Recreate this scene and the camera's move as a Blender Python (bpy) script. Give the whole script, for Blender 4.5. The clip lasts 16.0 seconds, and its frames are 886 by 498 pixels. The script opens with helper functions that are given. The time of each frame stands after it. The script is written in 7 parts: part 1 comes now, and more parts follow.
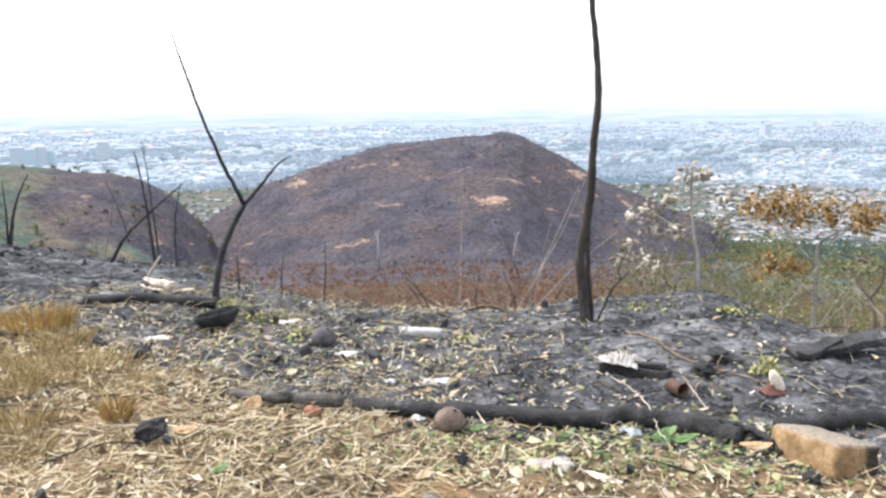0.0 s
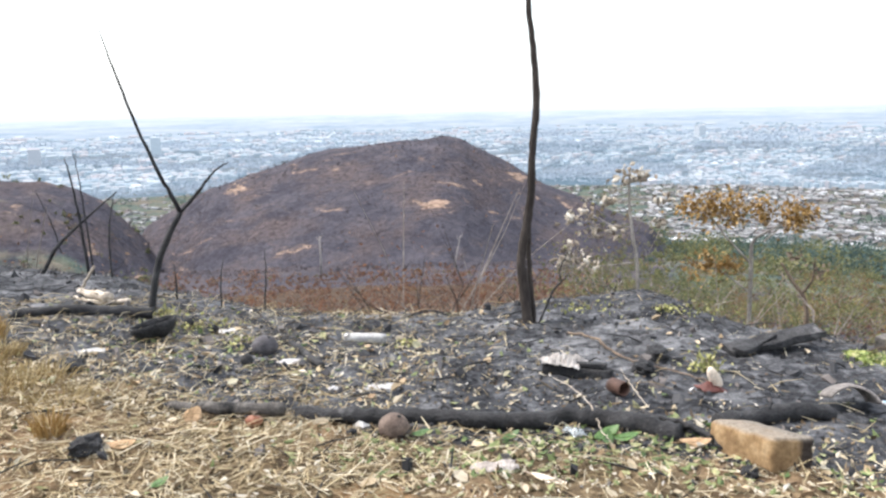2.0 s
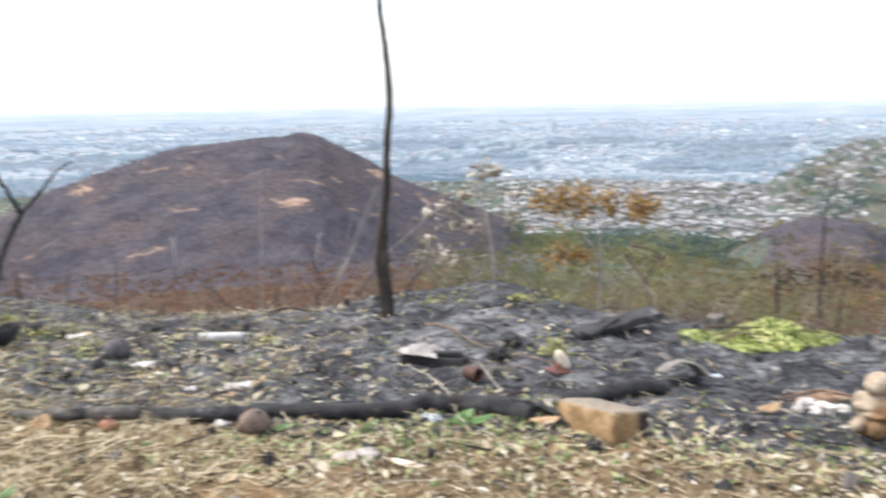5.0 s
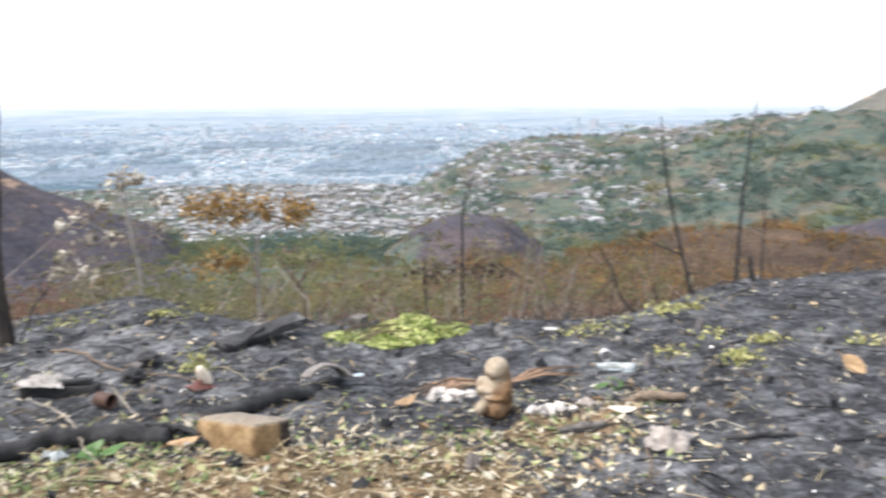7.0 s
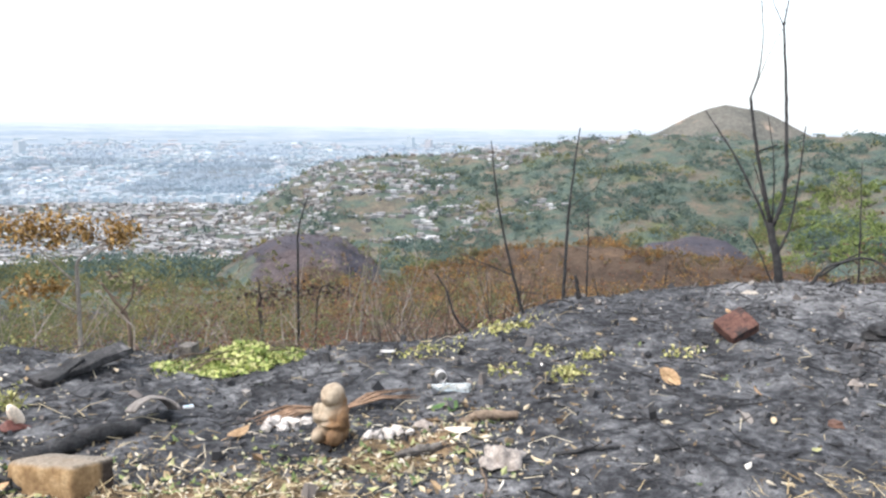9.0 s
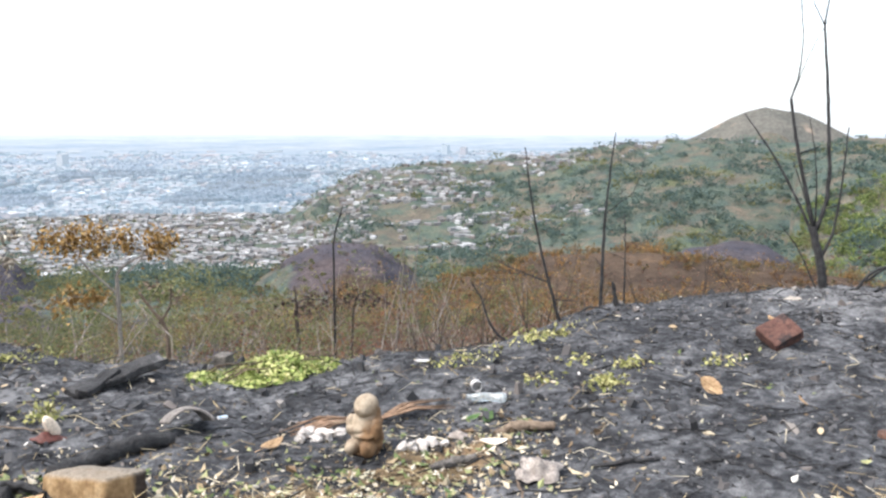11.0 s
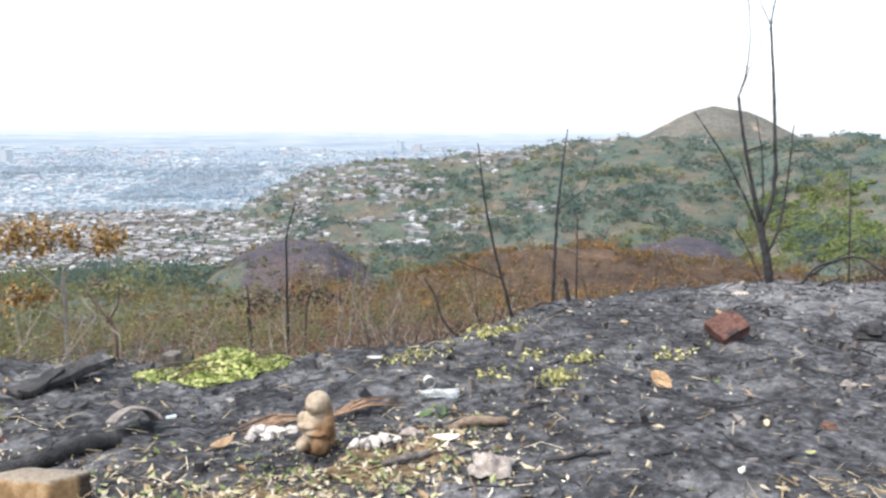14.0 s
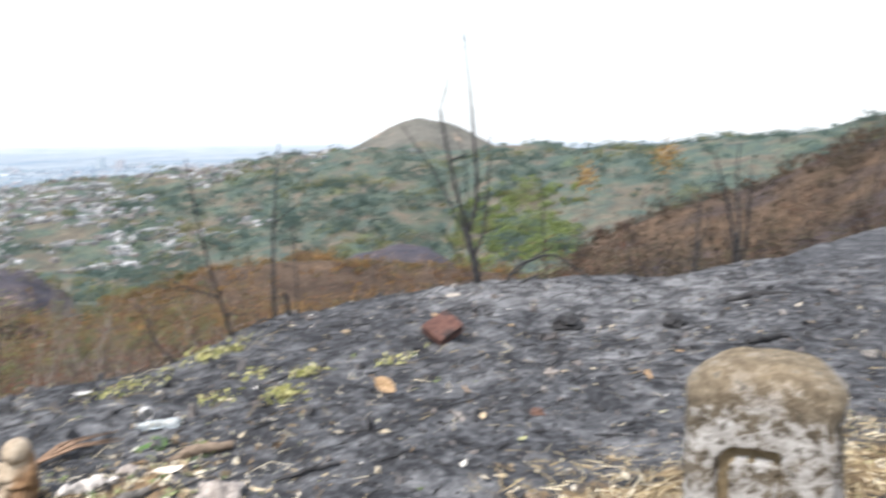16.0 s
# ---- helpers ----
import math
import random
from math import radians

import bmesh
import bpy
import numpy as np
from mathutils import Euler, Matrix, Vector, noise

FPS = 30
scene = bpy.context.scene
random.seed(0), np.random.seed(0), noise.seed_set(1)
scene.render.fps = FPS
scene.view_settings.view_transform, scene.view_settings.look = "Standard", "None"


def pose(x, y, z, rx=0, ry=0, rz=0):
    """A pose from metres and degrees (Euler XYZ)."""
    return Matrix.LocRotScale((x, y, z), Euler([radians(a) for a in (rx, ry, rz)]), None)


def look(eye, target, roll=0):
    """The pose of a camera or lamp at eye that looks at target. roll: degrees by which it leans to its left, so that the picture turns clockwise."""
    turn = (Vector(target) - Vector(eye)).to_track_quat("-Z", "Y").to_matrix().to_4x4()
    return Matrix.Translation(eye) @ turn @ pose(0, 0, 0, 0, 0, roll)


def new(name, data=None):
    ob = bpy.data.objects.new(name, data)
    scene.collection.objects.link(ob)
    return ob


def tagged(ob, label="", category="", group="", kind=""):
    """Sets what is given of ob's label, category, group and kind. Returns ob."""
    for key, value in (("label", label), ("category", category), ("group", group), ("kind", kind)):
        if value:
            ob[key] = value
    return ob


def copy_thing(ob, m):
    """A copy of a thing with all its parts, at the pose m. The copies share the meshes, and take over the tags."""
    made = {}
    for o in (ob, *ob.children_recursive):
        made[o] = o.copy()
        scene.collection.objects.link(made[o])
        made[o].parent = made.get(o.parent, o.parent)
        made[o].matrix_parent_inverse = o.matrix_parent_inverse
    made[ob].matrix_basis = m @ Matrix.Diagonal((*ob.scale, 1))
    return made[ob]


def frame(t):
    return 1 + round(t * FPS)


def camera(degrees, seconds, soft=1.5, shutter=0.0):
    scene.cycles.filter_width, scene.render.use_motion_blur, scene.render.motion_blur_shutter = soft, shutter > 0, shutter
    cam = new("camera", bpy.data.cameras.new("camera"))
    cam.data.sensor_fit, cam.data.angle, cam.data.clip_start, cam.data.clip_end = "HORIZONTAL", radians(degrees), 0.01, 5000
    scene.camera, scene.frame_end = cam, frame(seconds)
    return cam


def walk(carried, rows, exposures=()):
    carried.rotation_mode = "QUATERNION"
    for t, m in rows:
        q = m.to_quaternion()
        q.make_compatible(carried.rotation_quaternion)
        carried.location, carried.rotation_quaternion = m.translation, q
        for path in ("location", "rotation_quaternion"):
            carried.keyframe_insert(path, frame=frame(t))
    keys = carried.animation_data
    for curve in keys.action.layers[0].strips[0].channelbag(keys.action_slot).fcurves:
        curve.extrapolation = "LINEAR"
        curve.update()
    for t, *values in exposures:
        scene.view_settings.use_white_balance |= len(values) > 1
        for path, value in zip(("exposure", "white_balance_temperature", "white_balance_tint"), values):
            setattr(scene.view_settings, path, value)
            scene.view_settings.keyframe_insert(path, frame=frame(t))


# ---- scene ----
cam = camera(54.2, 16.0, soft=2.45, shutter=0.75)
PATH = [
    (0, (-0.013, -0.044, 1.524), (-0.019, 1.928, 1.188), -0.7),
    (0.5, (-0.008, -0.045, 1.524), (0.017, 1.927, 1.19), -0.8),
    (1, (-0.003, -0.039, 1.522), (0.069, 1.932, 1.189), -0.9),
    (1.5, (-0.004, -0.028, 1.524), (0.112, 1.941, 1.19), -0.9),
    (2, (-0.004, -0.03, 1.524), (0.122, 1.939, 1.195), -1.1),
    (2.5, (-0.01, -0.038, 1.527), (0.091, 1.933, 1.204), -1.4),
    (3, (-0.014, -0.043, 1.526), (0.021, 1.932, 1.211), -1.9),
    (3.2, (-0.019, -0.054, 1.526), (-0.023, 1.922, 1.216), -2.2),
    (5.3, (0.023, -0.142, 1.527), (0.611, 1.737, 1.174), -0.3),
    (5.5, (0.036, -0.135, 1.527), (0.727, 1.708, 1.172), 0.2),
    (6, (0.054, -0.131, 1.53), (0.957, 1.618, 1.178), 0.9),
    (6.5, (0.1, -0.146, 1.537), (1.135, 1.53, 1.19), 0.5),
    (7, (0.158, -0.148, 1.539), (1.298, 1.46, 1.199), -0.2),
    (7.5, (0.159, -0.162, 1.55), (1.488, 1.295, 1.219), 0.8),
    (8, (0.161, -0.183, 1.578), (1.566, 1.203, 1.259), 0.6),
    (10.3, (0.231, -0.091, 1.547), (1.662, 1.278, 1.272), 0.8),
    (10.5, (0.242, -0.1, 1.554), (1.646, 1.297, 1.278), 0.3),
    (11, (0.23, -0.109, 1.56), (1.601, 1.32, 1.282), -0.0),
    (11.5, (0.235, -0.11, 1.561), (1.607, 1.318, 1.282), 0.0),
    (12, (0.237, -0.107, 1.562), (1.616, 1.314, 1.282), 0.1),
    (12.5, (0.239, -0.109, 1.56), (1.627, 1.302, 1.28), 0.2),
    (13, (0.234, -0.109, 1.556), (1.639, 1.287, 1.277), 0.3),
    (13.5, (0.233, -0.11, 1.555), (1.657, 1.266, 1.276), 0.4),
    (14, (0.248, -0.107, 1.552), (1.693, 1.247, 1.267), 0.3),
    (14.5, (0.27, -0.099, 1.544), (1.762, 1.199, 1.247), -0.0),
    (15, (0.284, -0.094, 1.539), (1.859, 1.098, 1.226), -0.1),
    (15.5, (0.276, -0.102, 1.538), (1.958, 0.935, 1.231), -0.2),
    (16, (0.26, -0.105, 1.559), (2.065, 0.718, 1.301), -0.5),
]
walk(cam, [(t, look(eye, target, roll)) for t, eye, target, roll in PATH], [(0.0, 0.77), (0.5, 0.75), (1.5, 0.67), (2.5, 0.62), (16.0, 0.60)])

# ---- light ----
world = bpy.data.worlds.new("hazy_sky")
scene.world = world
world.use_nodes = True
wn, wl = world.node_tree.nodes, world.node_tree.links
wn.clear()
SUN_EL, SUN_AZ = 56.0, -70.0  # degrees; azimuth clockwise from +y
sky = wn.new("ShaderNodeTexSky")
sky.sky_type, sky.sun_disc = "NISHITA", False
sky.sun_elevation, sky.sun_rotation = radians(SUN_EL), radians(SUN_AZ)
sky.air_density, sky.dust_density, sky.ozone_density = 1.0, 4.0, 1.0
sky_bg = wn.new("ShaderNodeBackground")
sky_bg.inputs[1].default_value = 0.12
haze_bg = wn.new("ShaderNodeBackground")
haze_bg.inputs[0].default_value = (0.93, 0.98, 1.03, 1)
haze_bg.inputs[1].default_value = 0.78
sky_add = wn.new("ShaderNodeAddShader")
sky_out = wn.new("ShaderNodeOutputWorld")
wl.new(sky.outputs[0], sky_bg.inputs[0])
wl.new(sky_bg.outputs[0], sky_add.inputs[0])
wl.new(haze_bg.outputs[0], sky_add.inputs[1])
wl.new(sky_add.outputs[0], sky_out.inputs[0])

sun = new("sun", bpy.data.lights.new("sun", "SUN"))
sun.data.energy, sun.data.angle, sun.data.color = 2.6, radians(4), (1.0, 0.97, 0.94)
sa, se = radians(SUN_AZ), radians(SUN_EL)
sun.matrix_world = look((60 * math.sin(sa) * math.cos(se), 60 * math.cos(sa) * math.cos(se), 60 * math.sin(se)), (0, 0, 0))

# ---- terrain ----
EYE_Z = 1.5
CREST_AZ = np.array([-60, -28, -23.7, -18, -14, -9, -5, 0, 4, 8, 11, 14, 17, 20, 23, 28, 33, 38, 44, 48, 52, 56, 60, 67, 74, 81, 88, 93, 110, 180, 300])
CREST_R = np.array([12, 9, 8.6, 8, 7.2, 6.6, 6.2, 6.0, 6.0, 6.3, 6.6, 6.6, 6.6, 6.2, 5.9, 5.7, 5.6, 5.6, 5.7, 6.0, 6.5, 7.4, 7.8, 8.6, 9.3, 9.6, 11, 14, 16, 18, 12])
CREST_EL = np.array([-6, -8.3, -9.2, -10.4, -11.9, -13.4, -14.2, -14.8, -14.7, -13.9, -13.4, -13.1, -12.8, -13.9, -14.9, -15.4, -15.7, -15.9, -15.5, -14.8, -13.4, -11.6, -11.0, -9.8, -9.1, -9.0, -7.2, -5.3, -4.5, -4.5, -6])
SLOPE_R = np.array([9, 20, 40, 100, 200, 400, 600, 1500, 2500, 3500, 4900])
SLOPE_Z = np.array([-1.7, -5.2, -9.0, -21.0, -37.0, -67.0, -92.0, -93.0, -84.0, -66.0, -27.0])
# ridges: azimuths, skyline elevations, distance, flank slope, rounding
RIDGES = [
    ([-16.5, -15.4, -11.4, -8.8, -3.2, 1, 3.7, 5, 6.5, 9.9, 13.5, 17.1, 19.5], [-9.5, -7.3, -5.0, -4.3, -2.75, -2.15, -2.0, -2.3, -3.1, -5.0, -6.4, -7.9, -11], 350, 0.42, 30),
    ([-90, -60, -28, -24.3, -21.1, -19.5, -17.8, -15.4, -14], [-1, -2, -3.3, -3.8, -4.0, -4.5, -5.4, -8.0, -12], 300, 0.40, 20),
    ([30, 31.8, 33.5, 35.3, 37.2, 39.5, 41.5, 44], [-12, -9.9, -8.6, -7.9, -7.6, -8.0, -9.4, -12], 235, 0.30, 20),
    ([24, 27.5, 30.7, 33.6, 35.8, 38.8, 43.2, 47.7, 52.1, 55.7, 58.5, 70, 90, 110], [-9.5, -8.0, -6.6, -5.4, -4.4, -2.75, -2.4, -2.15, -1.6, -1.0, -0.8, -1.0, -1.0, -1.0], 860, 0.20, 60),
    ([54.5, 57, 59.5, 61.7, 63.1, 64.1, 65.4, 66.9, 68.3, 70.5, 74], [-3, -0.9, -0.1, 0.9, 1.50, 1.74, 1.46, 0.85, 0.2, -0.4, -3], 1150, 0.34, 40),
    ([66, 69, 74, 78, 81, 85, 88, 93, 100, 120, 200], [-1.5, -0.5, -0.35, -0.1, -0.25, 0.1, 0.3, 1.2, 2, 2, 1], 640, 0.22, 50),
    ([56, 58.4, 59.5, 62.4, 64.6, 66.3, 69], [-11, -9.0, -8.0, -7.4, -7.6, -8.8, -11], 260, 0.22, 24),
    ([42, 46, 50, 54, 58, 62, 66, 70, 74], [-12, -9.9, -8.9, -8.4, -8.3, -8.6, -8.9, -9.4, -12], 185, 0.24, 16),
    ([72, 76, 80, 84.7, 89, 93, 100, 120, 200, 240], [-11, -6.6, -5.0, -3.4, -1.4, 0.2, 2.5, 4, 4, 1], 70, 0.30, 8),
]


def smooth(a, b, x):
    u = np.clip((np.asarray(x, float) - a) / (b - a), 0, 1)
    return u * u * (3 - 2 * u)


def wave(x, y, s, seed=0.0):
    """Soft bumps of size s, between -1 and 1."""
    x, y = np.asarray(x) / s, np.asarray(y) / s
    return (np.sin(1.7 * x + 0.9 * y + seed) * np.cos(1.3 * y - 0.8 * x + 2 * seed) + 0.6 * np.sin(2.9 * x - 2.3 * y + 3 * seed)
            + 0.4 * np.sin(4.7 * y + 3.7 * x + 5 * seed)) / 2


def height(x, y):
    """Height of the land at plan points (arrays)."""
    x, y = np.atleast_1d(np.asarray(x, float)), np.atleast_1d(np.asarray(y, float))
    r = np.hypot(x, y) + 1e-6
    az = np.degrees(np.arctan2(x, y))
    az = np.where(az < -90, az + 360, az)
    rc = np.interp(az, CREST_AZ, CREST_R)
    zc = EYE_Z + rc * np.tan(np.radians(np.interp(az, CREST_AZ, CREST_EL)))
    near = zc * smooth(0.35, 1.0, r / rc) - 0.02
    drop = (r - rc) * 0.36
    far = np.interp(r, SLOPE_R, SLOPE_Z)
    w = smooth(1.0, 1.18, r / rc)
    out = np.maximum(zc - drop - 0.02, far)
    z = near * (1 - w) + np.where(r > rc, np.where(r < 24, zc - 0.02 - drop * smooth(0, 2.5, r - rc), out), near) * w
    z = np.where(r > 24, far * smooth(24, 45, r) + (zc - drop) * (1 - smooth(24, 45, r)), z)
    for azs, els, r0, k, rnd in RIDGES:
        top = EYE_Z + r0 * np.tan(np.radians(np.interp(az, azs, els, left=-25, right=-25)))
        top = top + (wave(x, y, 26 + r0 * 0.03, r0) * 0.004 + wave(x, y, 7 + r0 * 0.01, r0) * 0.0012) * r0
        zr = top - k * (np.sqrt((r - r0) ** 2 + rnd ** 2) - rnd)
        zr = np.where(r > rc * 1.3, zr, -999)
        z = np.maximum(z, zr)
    # folds and gullies of the far slopes
    fold = smooth(330, 520, r) * (1 - smooth(1000, 1250, r)) * smooth(22, 32, az)
    z = z - fold * (9.0 * np.abs(wave(x, y, 95, 1.7)) + 4.0 * np.abs(wave(x, y, 38, 4.1))) * smooth(0, 40, np.abs(r - 860))
    # lumps of burnt soil
    amp = smooth(0.8, 3, r) * (1 - smooth(9, 30, r))
    z = z + amp * (0.024 * wave(x, y, 0.33, 1) + 0.034 * wave(x, y, 0.9, 2) + 0.013 * wave(x, y, 0.13, 3) + 0.006 * wave(x, y, 0.06, 7))
    z = z + smooth(60, 200, r) * (1 - smooth(900, 1100, r)) * 0.6 * wave(x, y, 11, 4)
    return z
# ---- end terrain ----

# ---- helpers for meshes and materials ----
rng = np.random.default_rng(7)


def ground_z(x, y):
    return float(height(x, y)[0])


def mesh_object(name, verts, faces, material, smooth_faces=False, parent=None):
    """An object from arrays of vertices and of triangles or quads."""
    me = bpy.data.meshes.new(name)
    verts, faces = np.asarray(verts, np.float32), np.asarray(faces, np.int32)
    n, k = faces.shape
    me.vertices.add(len(verts))
    me.vertices.foreach_set("co", verts.ravel())
    me.loops.add(n * k)
    me.loops.foreach_set("vertex_index", faces.ravel())
    me.polygons.add(n)
    me.polygons.foreach_set("loop_start", np.arange(0, n * k, k, dtype=np.int32))
    me.polygons.foreach_set("loop_total", np.full(n, k, np.int32))
    me.polygons.foreach_set("use_smooth", np.full(n, smooth_faces))
    me.update(calc_edges=True)
    me.validate()
    for m in material if isinstance(material, (list, tuple)) else [material]:
        me.materials.append(m)
    ob = new(name, me)
    ob.parent = parent
    return ob


class Soup:
    """Quads gathered for one mesh."""

    def __init__(self):
        self.v, self.f, self.n = [], [], 0

    def add(self, v, f):
        self.v.append(np.asarray(v, float))
        self.f.append(np.asarray(f, int) + self.n)
        self.n += len(v)

    def tube(self, pts, radii, sides=6):
        pts, n = np.asarray(pts, float), len(pts)
        tang = np.gradient(pts, axis=0)
        tang /= np.linalg.norm(tang, axis=1)[:, None] + 1e-9
        ref = np.array([0.31, 0.17, 0.93]) if abs(tang[:, 2]).mean() < 0.8 else np.array([0.9, 0.3, 0.1])
        a = np.cross(tang, ref)
        a /= np.linalg.norm(a, axis=1)[:, None]
        b = np.cross(tang, a)
        th = np.arange(sides) * 2 * np.pi / sides
        ring = a[:, None] * np.cos(th)[None, :, None] + b[:, None] * np.sin(th)[None, :, None]
        v = pts[:, None] + ring * np.asarray(radii, float)[:, None, None]
        v = np.concatenate([v.reshape(-1, 3), pts[:1], pts[-1:]])
        f = [(i * sides + j, i * sides + (j + 1) % sides, (i + 1) * sides + (j + 1) % sides, (i + 1) * sides + j) for i in range(n - 1) for j in range(sides)]
        e = n * sides
        for j in range(0, sides, 2):
            f.append((e, (j + 2) % sides, (j + 1) % sides, j))
            q = (n - 1) * sides
            f.append((e + 1, q + j, q + (j + 1) % sides, q + (j + 2) % sides))
        self.add(v, f)

    def leaves(self, centres, size, flat=0.0, aspect=0.55):
        """Small leaf-shaped quads, at random turns."""
        c = np.asarray(centres, float)
        n = len(c)
        u = rng.normal(size=(n, 3))
        u[:, 2] *= 1 - flat
        u /= np.linalg.norm(u, axis=1)[:, None]
        w = np.cross(u, rng.normal(size=(n, 3)) * (1 - flat) + np.array([0, 0, 1]) * flat * 2)
        w /= np.linalg.norm(w, axis=1)[:, None] + 1e-9
        s = np.broadcast_to(np.asarray(size, float), (n,))[:, None] * rng.uniform(0.6, 1.4, (n, 1))
        m = np.cross(u, w) * s * 0.16
        v = np.stack([c - u * s * 0.5, c + w * s * aspect * 0.5 + m, c + u * s * 0.5, c - w * s * aspect * 0.5 + m], 1).reshape(-1, 3)
        self.add(v, np.arange(4 * n).reshape(n, 4))

    def object(self, name, material, smooth_faces=False, parent=None):
        return mesh_object(name, np.concatenate(self.v), np.concatenate(self.f), material, smooth_faces, parent)


def node_material(name, rough=0.85, spec=0.15):
    m = bpy.data.materials.new(name)
    m.use_nodes = True
    nt = m.node_tree
    b = nt.nodes["Principled BSDF"]
    b.inputs["Roughness"].default_value = rough
    b.inputs["Specular IOR Level"].default_value = spec
    return m, nt, b


def coords(nt, scale=(1, 1, 1)):
    tc, mp = nt.nodes.new("ShaderNodeTexCoord"), nt.nodes.new("ShaderNodeMapping")
    mp.inputs["Scale"].default_value = scale
    nt.links.new(tc.outputs["Object"], mp.inputs["Vector"])
    return mp.outputs["Vector"]


def noise_out(nt, scale, detail=5.0, vec=None, rough=0.6):
    n = nt.nodes.new("ShaderNodeTexNoise")
    n.inputs["Scale"].default_value, n.inputs["Detail"].default_value, n.inputs["Roughness"].default_value = scale, detail, rough
    nt.links.new(vec or coords(nt), n.inputs["Vector"])
    return n.outputs["Fac"]


def ramp(nt, fac, stops):
    r = nt.nodes.new("ShaderNodeValToRGB")
    e = r.color_ramp.elements
    while len(e) < len(stops):
        e.new(0.5)
    for el, (p, c) in zip(e, stops):
        el.position = p
        el.color = (*c, 1) if len(c) == 3 else c
    nt.links.new(fac, r.inputs[0])
    return r.outputs[0]


def mixed(nt, fac, a, b, mode="MIX"):
    m = nt.nodes.new("ShaderNodeMix")
    m.data_type, m.blend_type = "RGBA", mode
    for sock, val in ((m.inputs[0], fac), (m.inputs[6], a), (m.inputs[7], b)):
        if isinstance(val, (int, float)):
            sock.default_value = val
        elif isinstance(val, tuple):
            sock.default_value = (*val, 1)
        else:
            nt.links.new(val, sock)
    return m.outputs[2]


def math_out(nt, op, a, b=0.0):
    m = nt.nodes.new("ShaderNodeMath")
    m.operation = op
    for sock, val in zip(m.inputs, (a, b)):
        if isinstance(val, (int, float)):
            sock.default_value = val
        else:
            nt.links.new(val, sock)
    return m.outputs[0]


def bumped(nt, b, fac, strength=0.5, distance=0.02):
    n = nt.nodes.new("ShaderNodeBump")
    n.inputs["Strength"].default_value, n.inputs["Distance"].default_value = strength, distance
    nt.links.new(fac, n.inputs["Height"])
    nt.links.new(n.outputs[0], b.inputs["Normal"])


def surface(name, dark, light, scale=6.0, fine=60.0, rough=0.85, spec=0.15, bump=0.4, depth=0.01, stain=None, stain_at=0.62, stretch=(1, 1, 1), vary=0.25):
    """A two-scale weathered surface; stain is a third colour in patches."""
    m, nt, b = node_material(name, rough, spec)
    v = coords(nt, stretch)
    big, small = noise_out(nt, scale, 4, v), noise_out(nt, fine, 5, v)
    col = ramp(nt, big, [(0.32, dark), (0.68, light)])
    col = mixed(nt, 0.75, col, ramp(nt, small, [(0.3, (0.45,) * 3), (0.7, (1.3,) * 3)]), "MULTIPLY")
    if stain:
        sm = ramp(nt, noise_out(nt, scale * 0.6, 6, v, 0.7), [(stain_at - 0.05, (0, 0, 0)), (stain_at + 0.05, (1, 1, 1))])
        col = mixed(nt, sm, col, stain)
    if vary:
        info = nt.nodes.new("ShaderNodeObjectInfo")
        col = mixed(nt, 1.0, col, ramp(nt, info.outputs["Random"], [(0, (1 - vary,) * 3), (1, (1 + vary,) * 3)]), "MULTIPLY")
    nt.links.new(col, b.inputs["Base Color"])
    if bump:
        bumped(nt, b, math_out(nt, "ADD", small, big), bump, depth)
    return m


def leaf_light(nt, b, col, share=0.35):
    """Thin leaves let part of the light through."""
    t, mix = nt.nodes.new("ShaderNodeBsdfTranslucent"), nt.nodes.new("ShaderNodeMixShader")
    mix.inputs[0].default_value = share
    nt.links.new(col, t.inputs[0])
    nt.links.new(b.outputs[0], mix.inputs[1])
    nt.links.new(t.outputs[0], mix.inputs[2])
    nt.links.new(mix.outputs[0], nt.nodes["Material Output"].inputs[0])


def foliage(name, stops, rough=0.7, spec=0.2, patches=None, patch_scale=0.12, patch_at=0.5, thin=0.0):
    """Leaves whose colour differs from piece to piece."""
    m, nt, b = node_material(name, rough, spec)
    g = nt.nodes.new("ShaderNodeNewGeometry")
    col = ramp(nt, g.outputs["Random Per Island"], stops)
    if patches:
        col = mixed(nt, ramp(nt, noise_out(nt, patch_scale, 4), [(patch_at - 0.06, (0, 0, 0)), (patch_at + 0.06, (1, 1, 1))]), col, ramp(nt, g.outputs["Random Per Island"], patches))
    big = noise_out(nt, 0.7, 3)
    col = mixed(nt, 0.8, col, ramp(nt, big, [(0.3, (0.6,) * 3), (0.7, (1.25,) * 3)]), "MULTIPLY")
    nt.links.new(col, b.inputs["Base Color"])
    if thin:
        leaf_light(nt, b, col, thin)
    return m


def brush_leaves(name, hues, scale=0.3, low=0.30, high=0.70):
    """Dry leaves whose hue changes from bush to bush."""
    m, nt, b = node_material(name, 0.85, 0.08)
    g = nt.nodes.new("ShaderNodeNewGeometry")
    step = (high - low) / (len(hues) - 1)
    col = ramp(nt, noise_out(nt, scale, 4, rough=0.62), [(low + step * k, c) for k, c in enumerate(hues)])
    col = mixed(nt, 1.0, col, ramp(nt, g.outputs["Random Per Island"], [(0, (0.78,) * 3), (0.8, (1.05,) * 3), (1, (1.4,) * 3)]), "MULTIPLY")
    col = mixed(nt, 0.8, col, ramp(nt, noise_out(nt, scale * 7, 2), [(0.3, (0.55,) * 3), (0.7, (1.35,) * 3)]), "MULTIPLY")
    nt.links.new(col, b.inputs["Base Color"])
    leaf_light(nt, b, col)
    return m


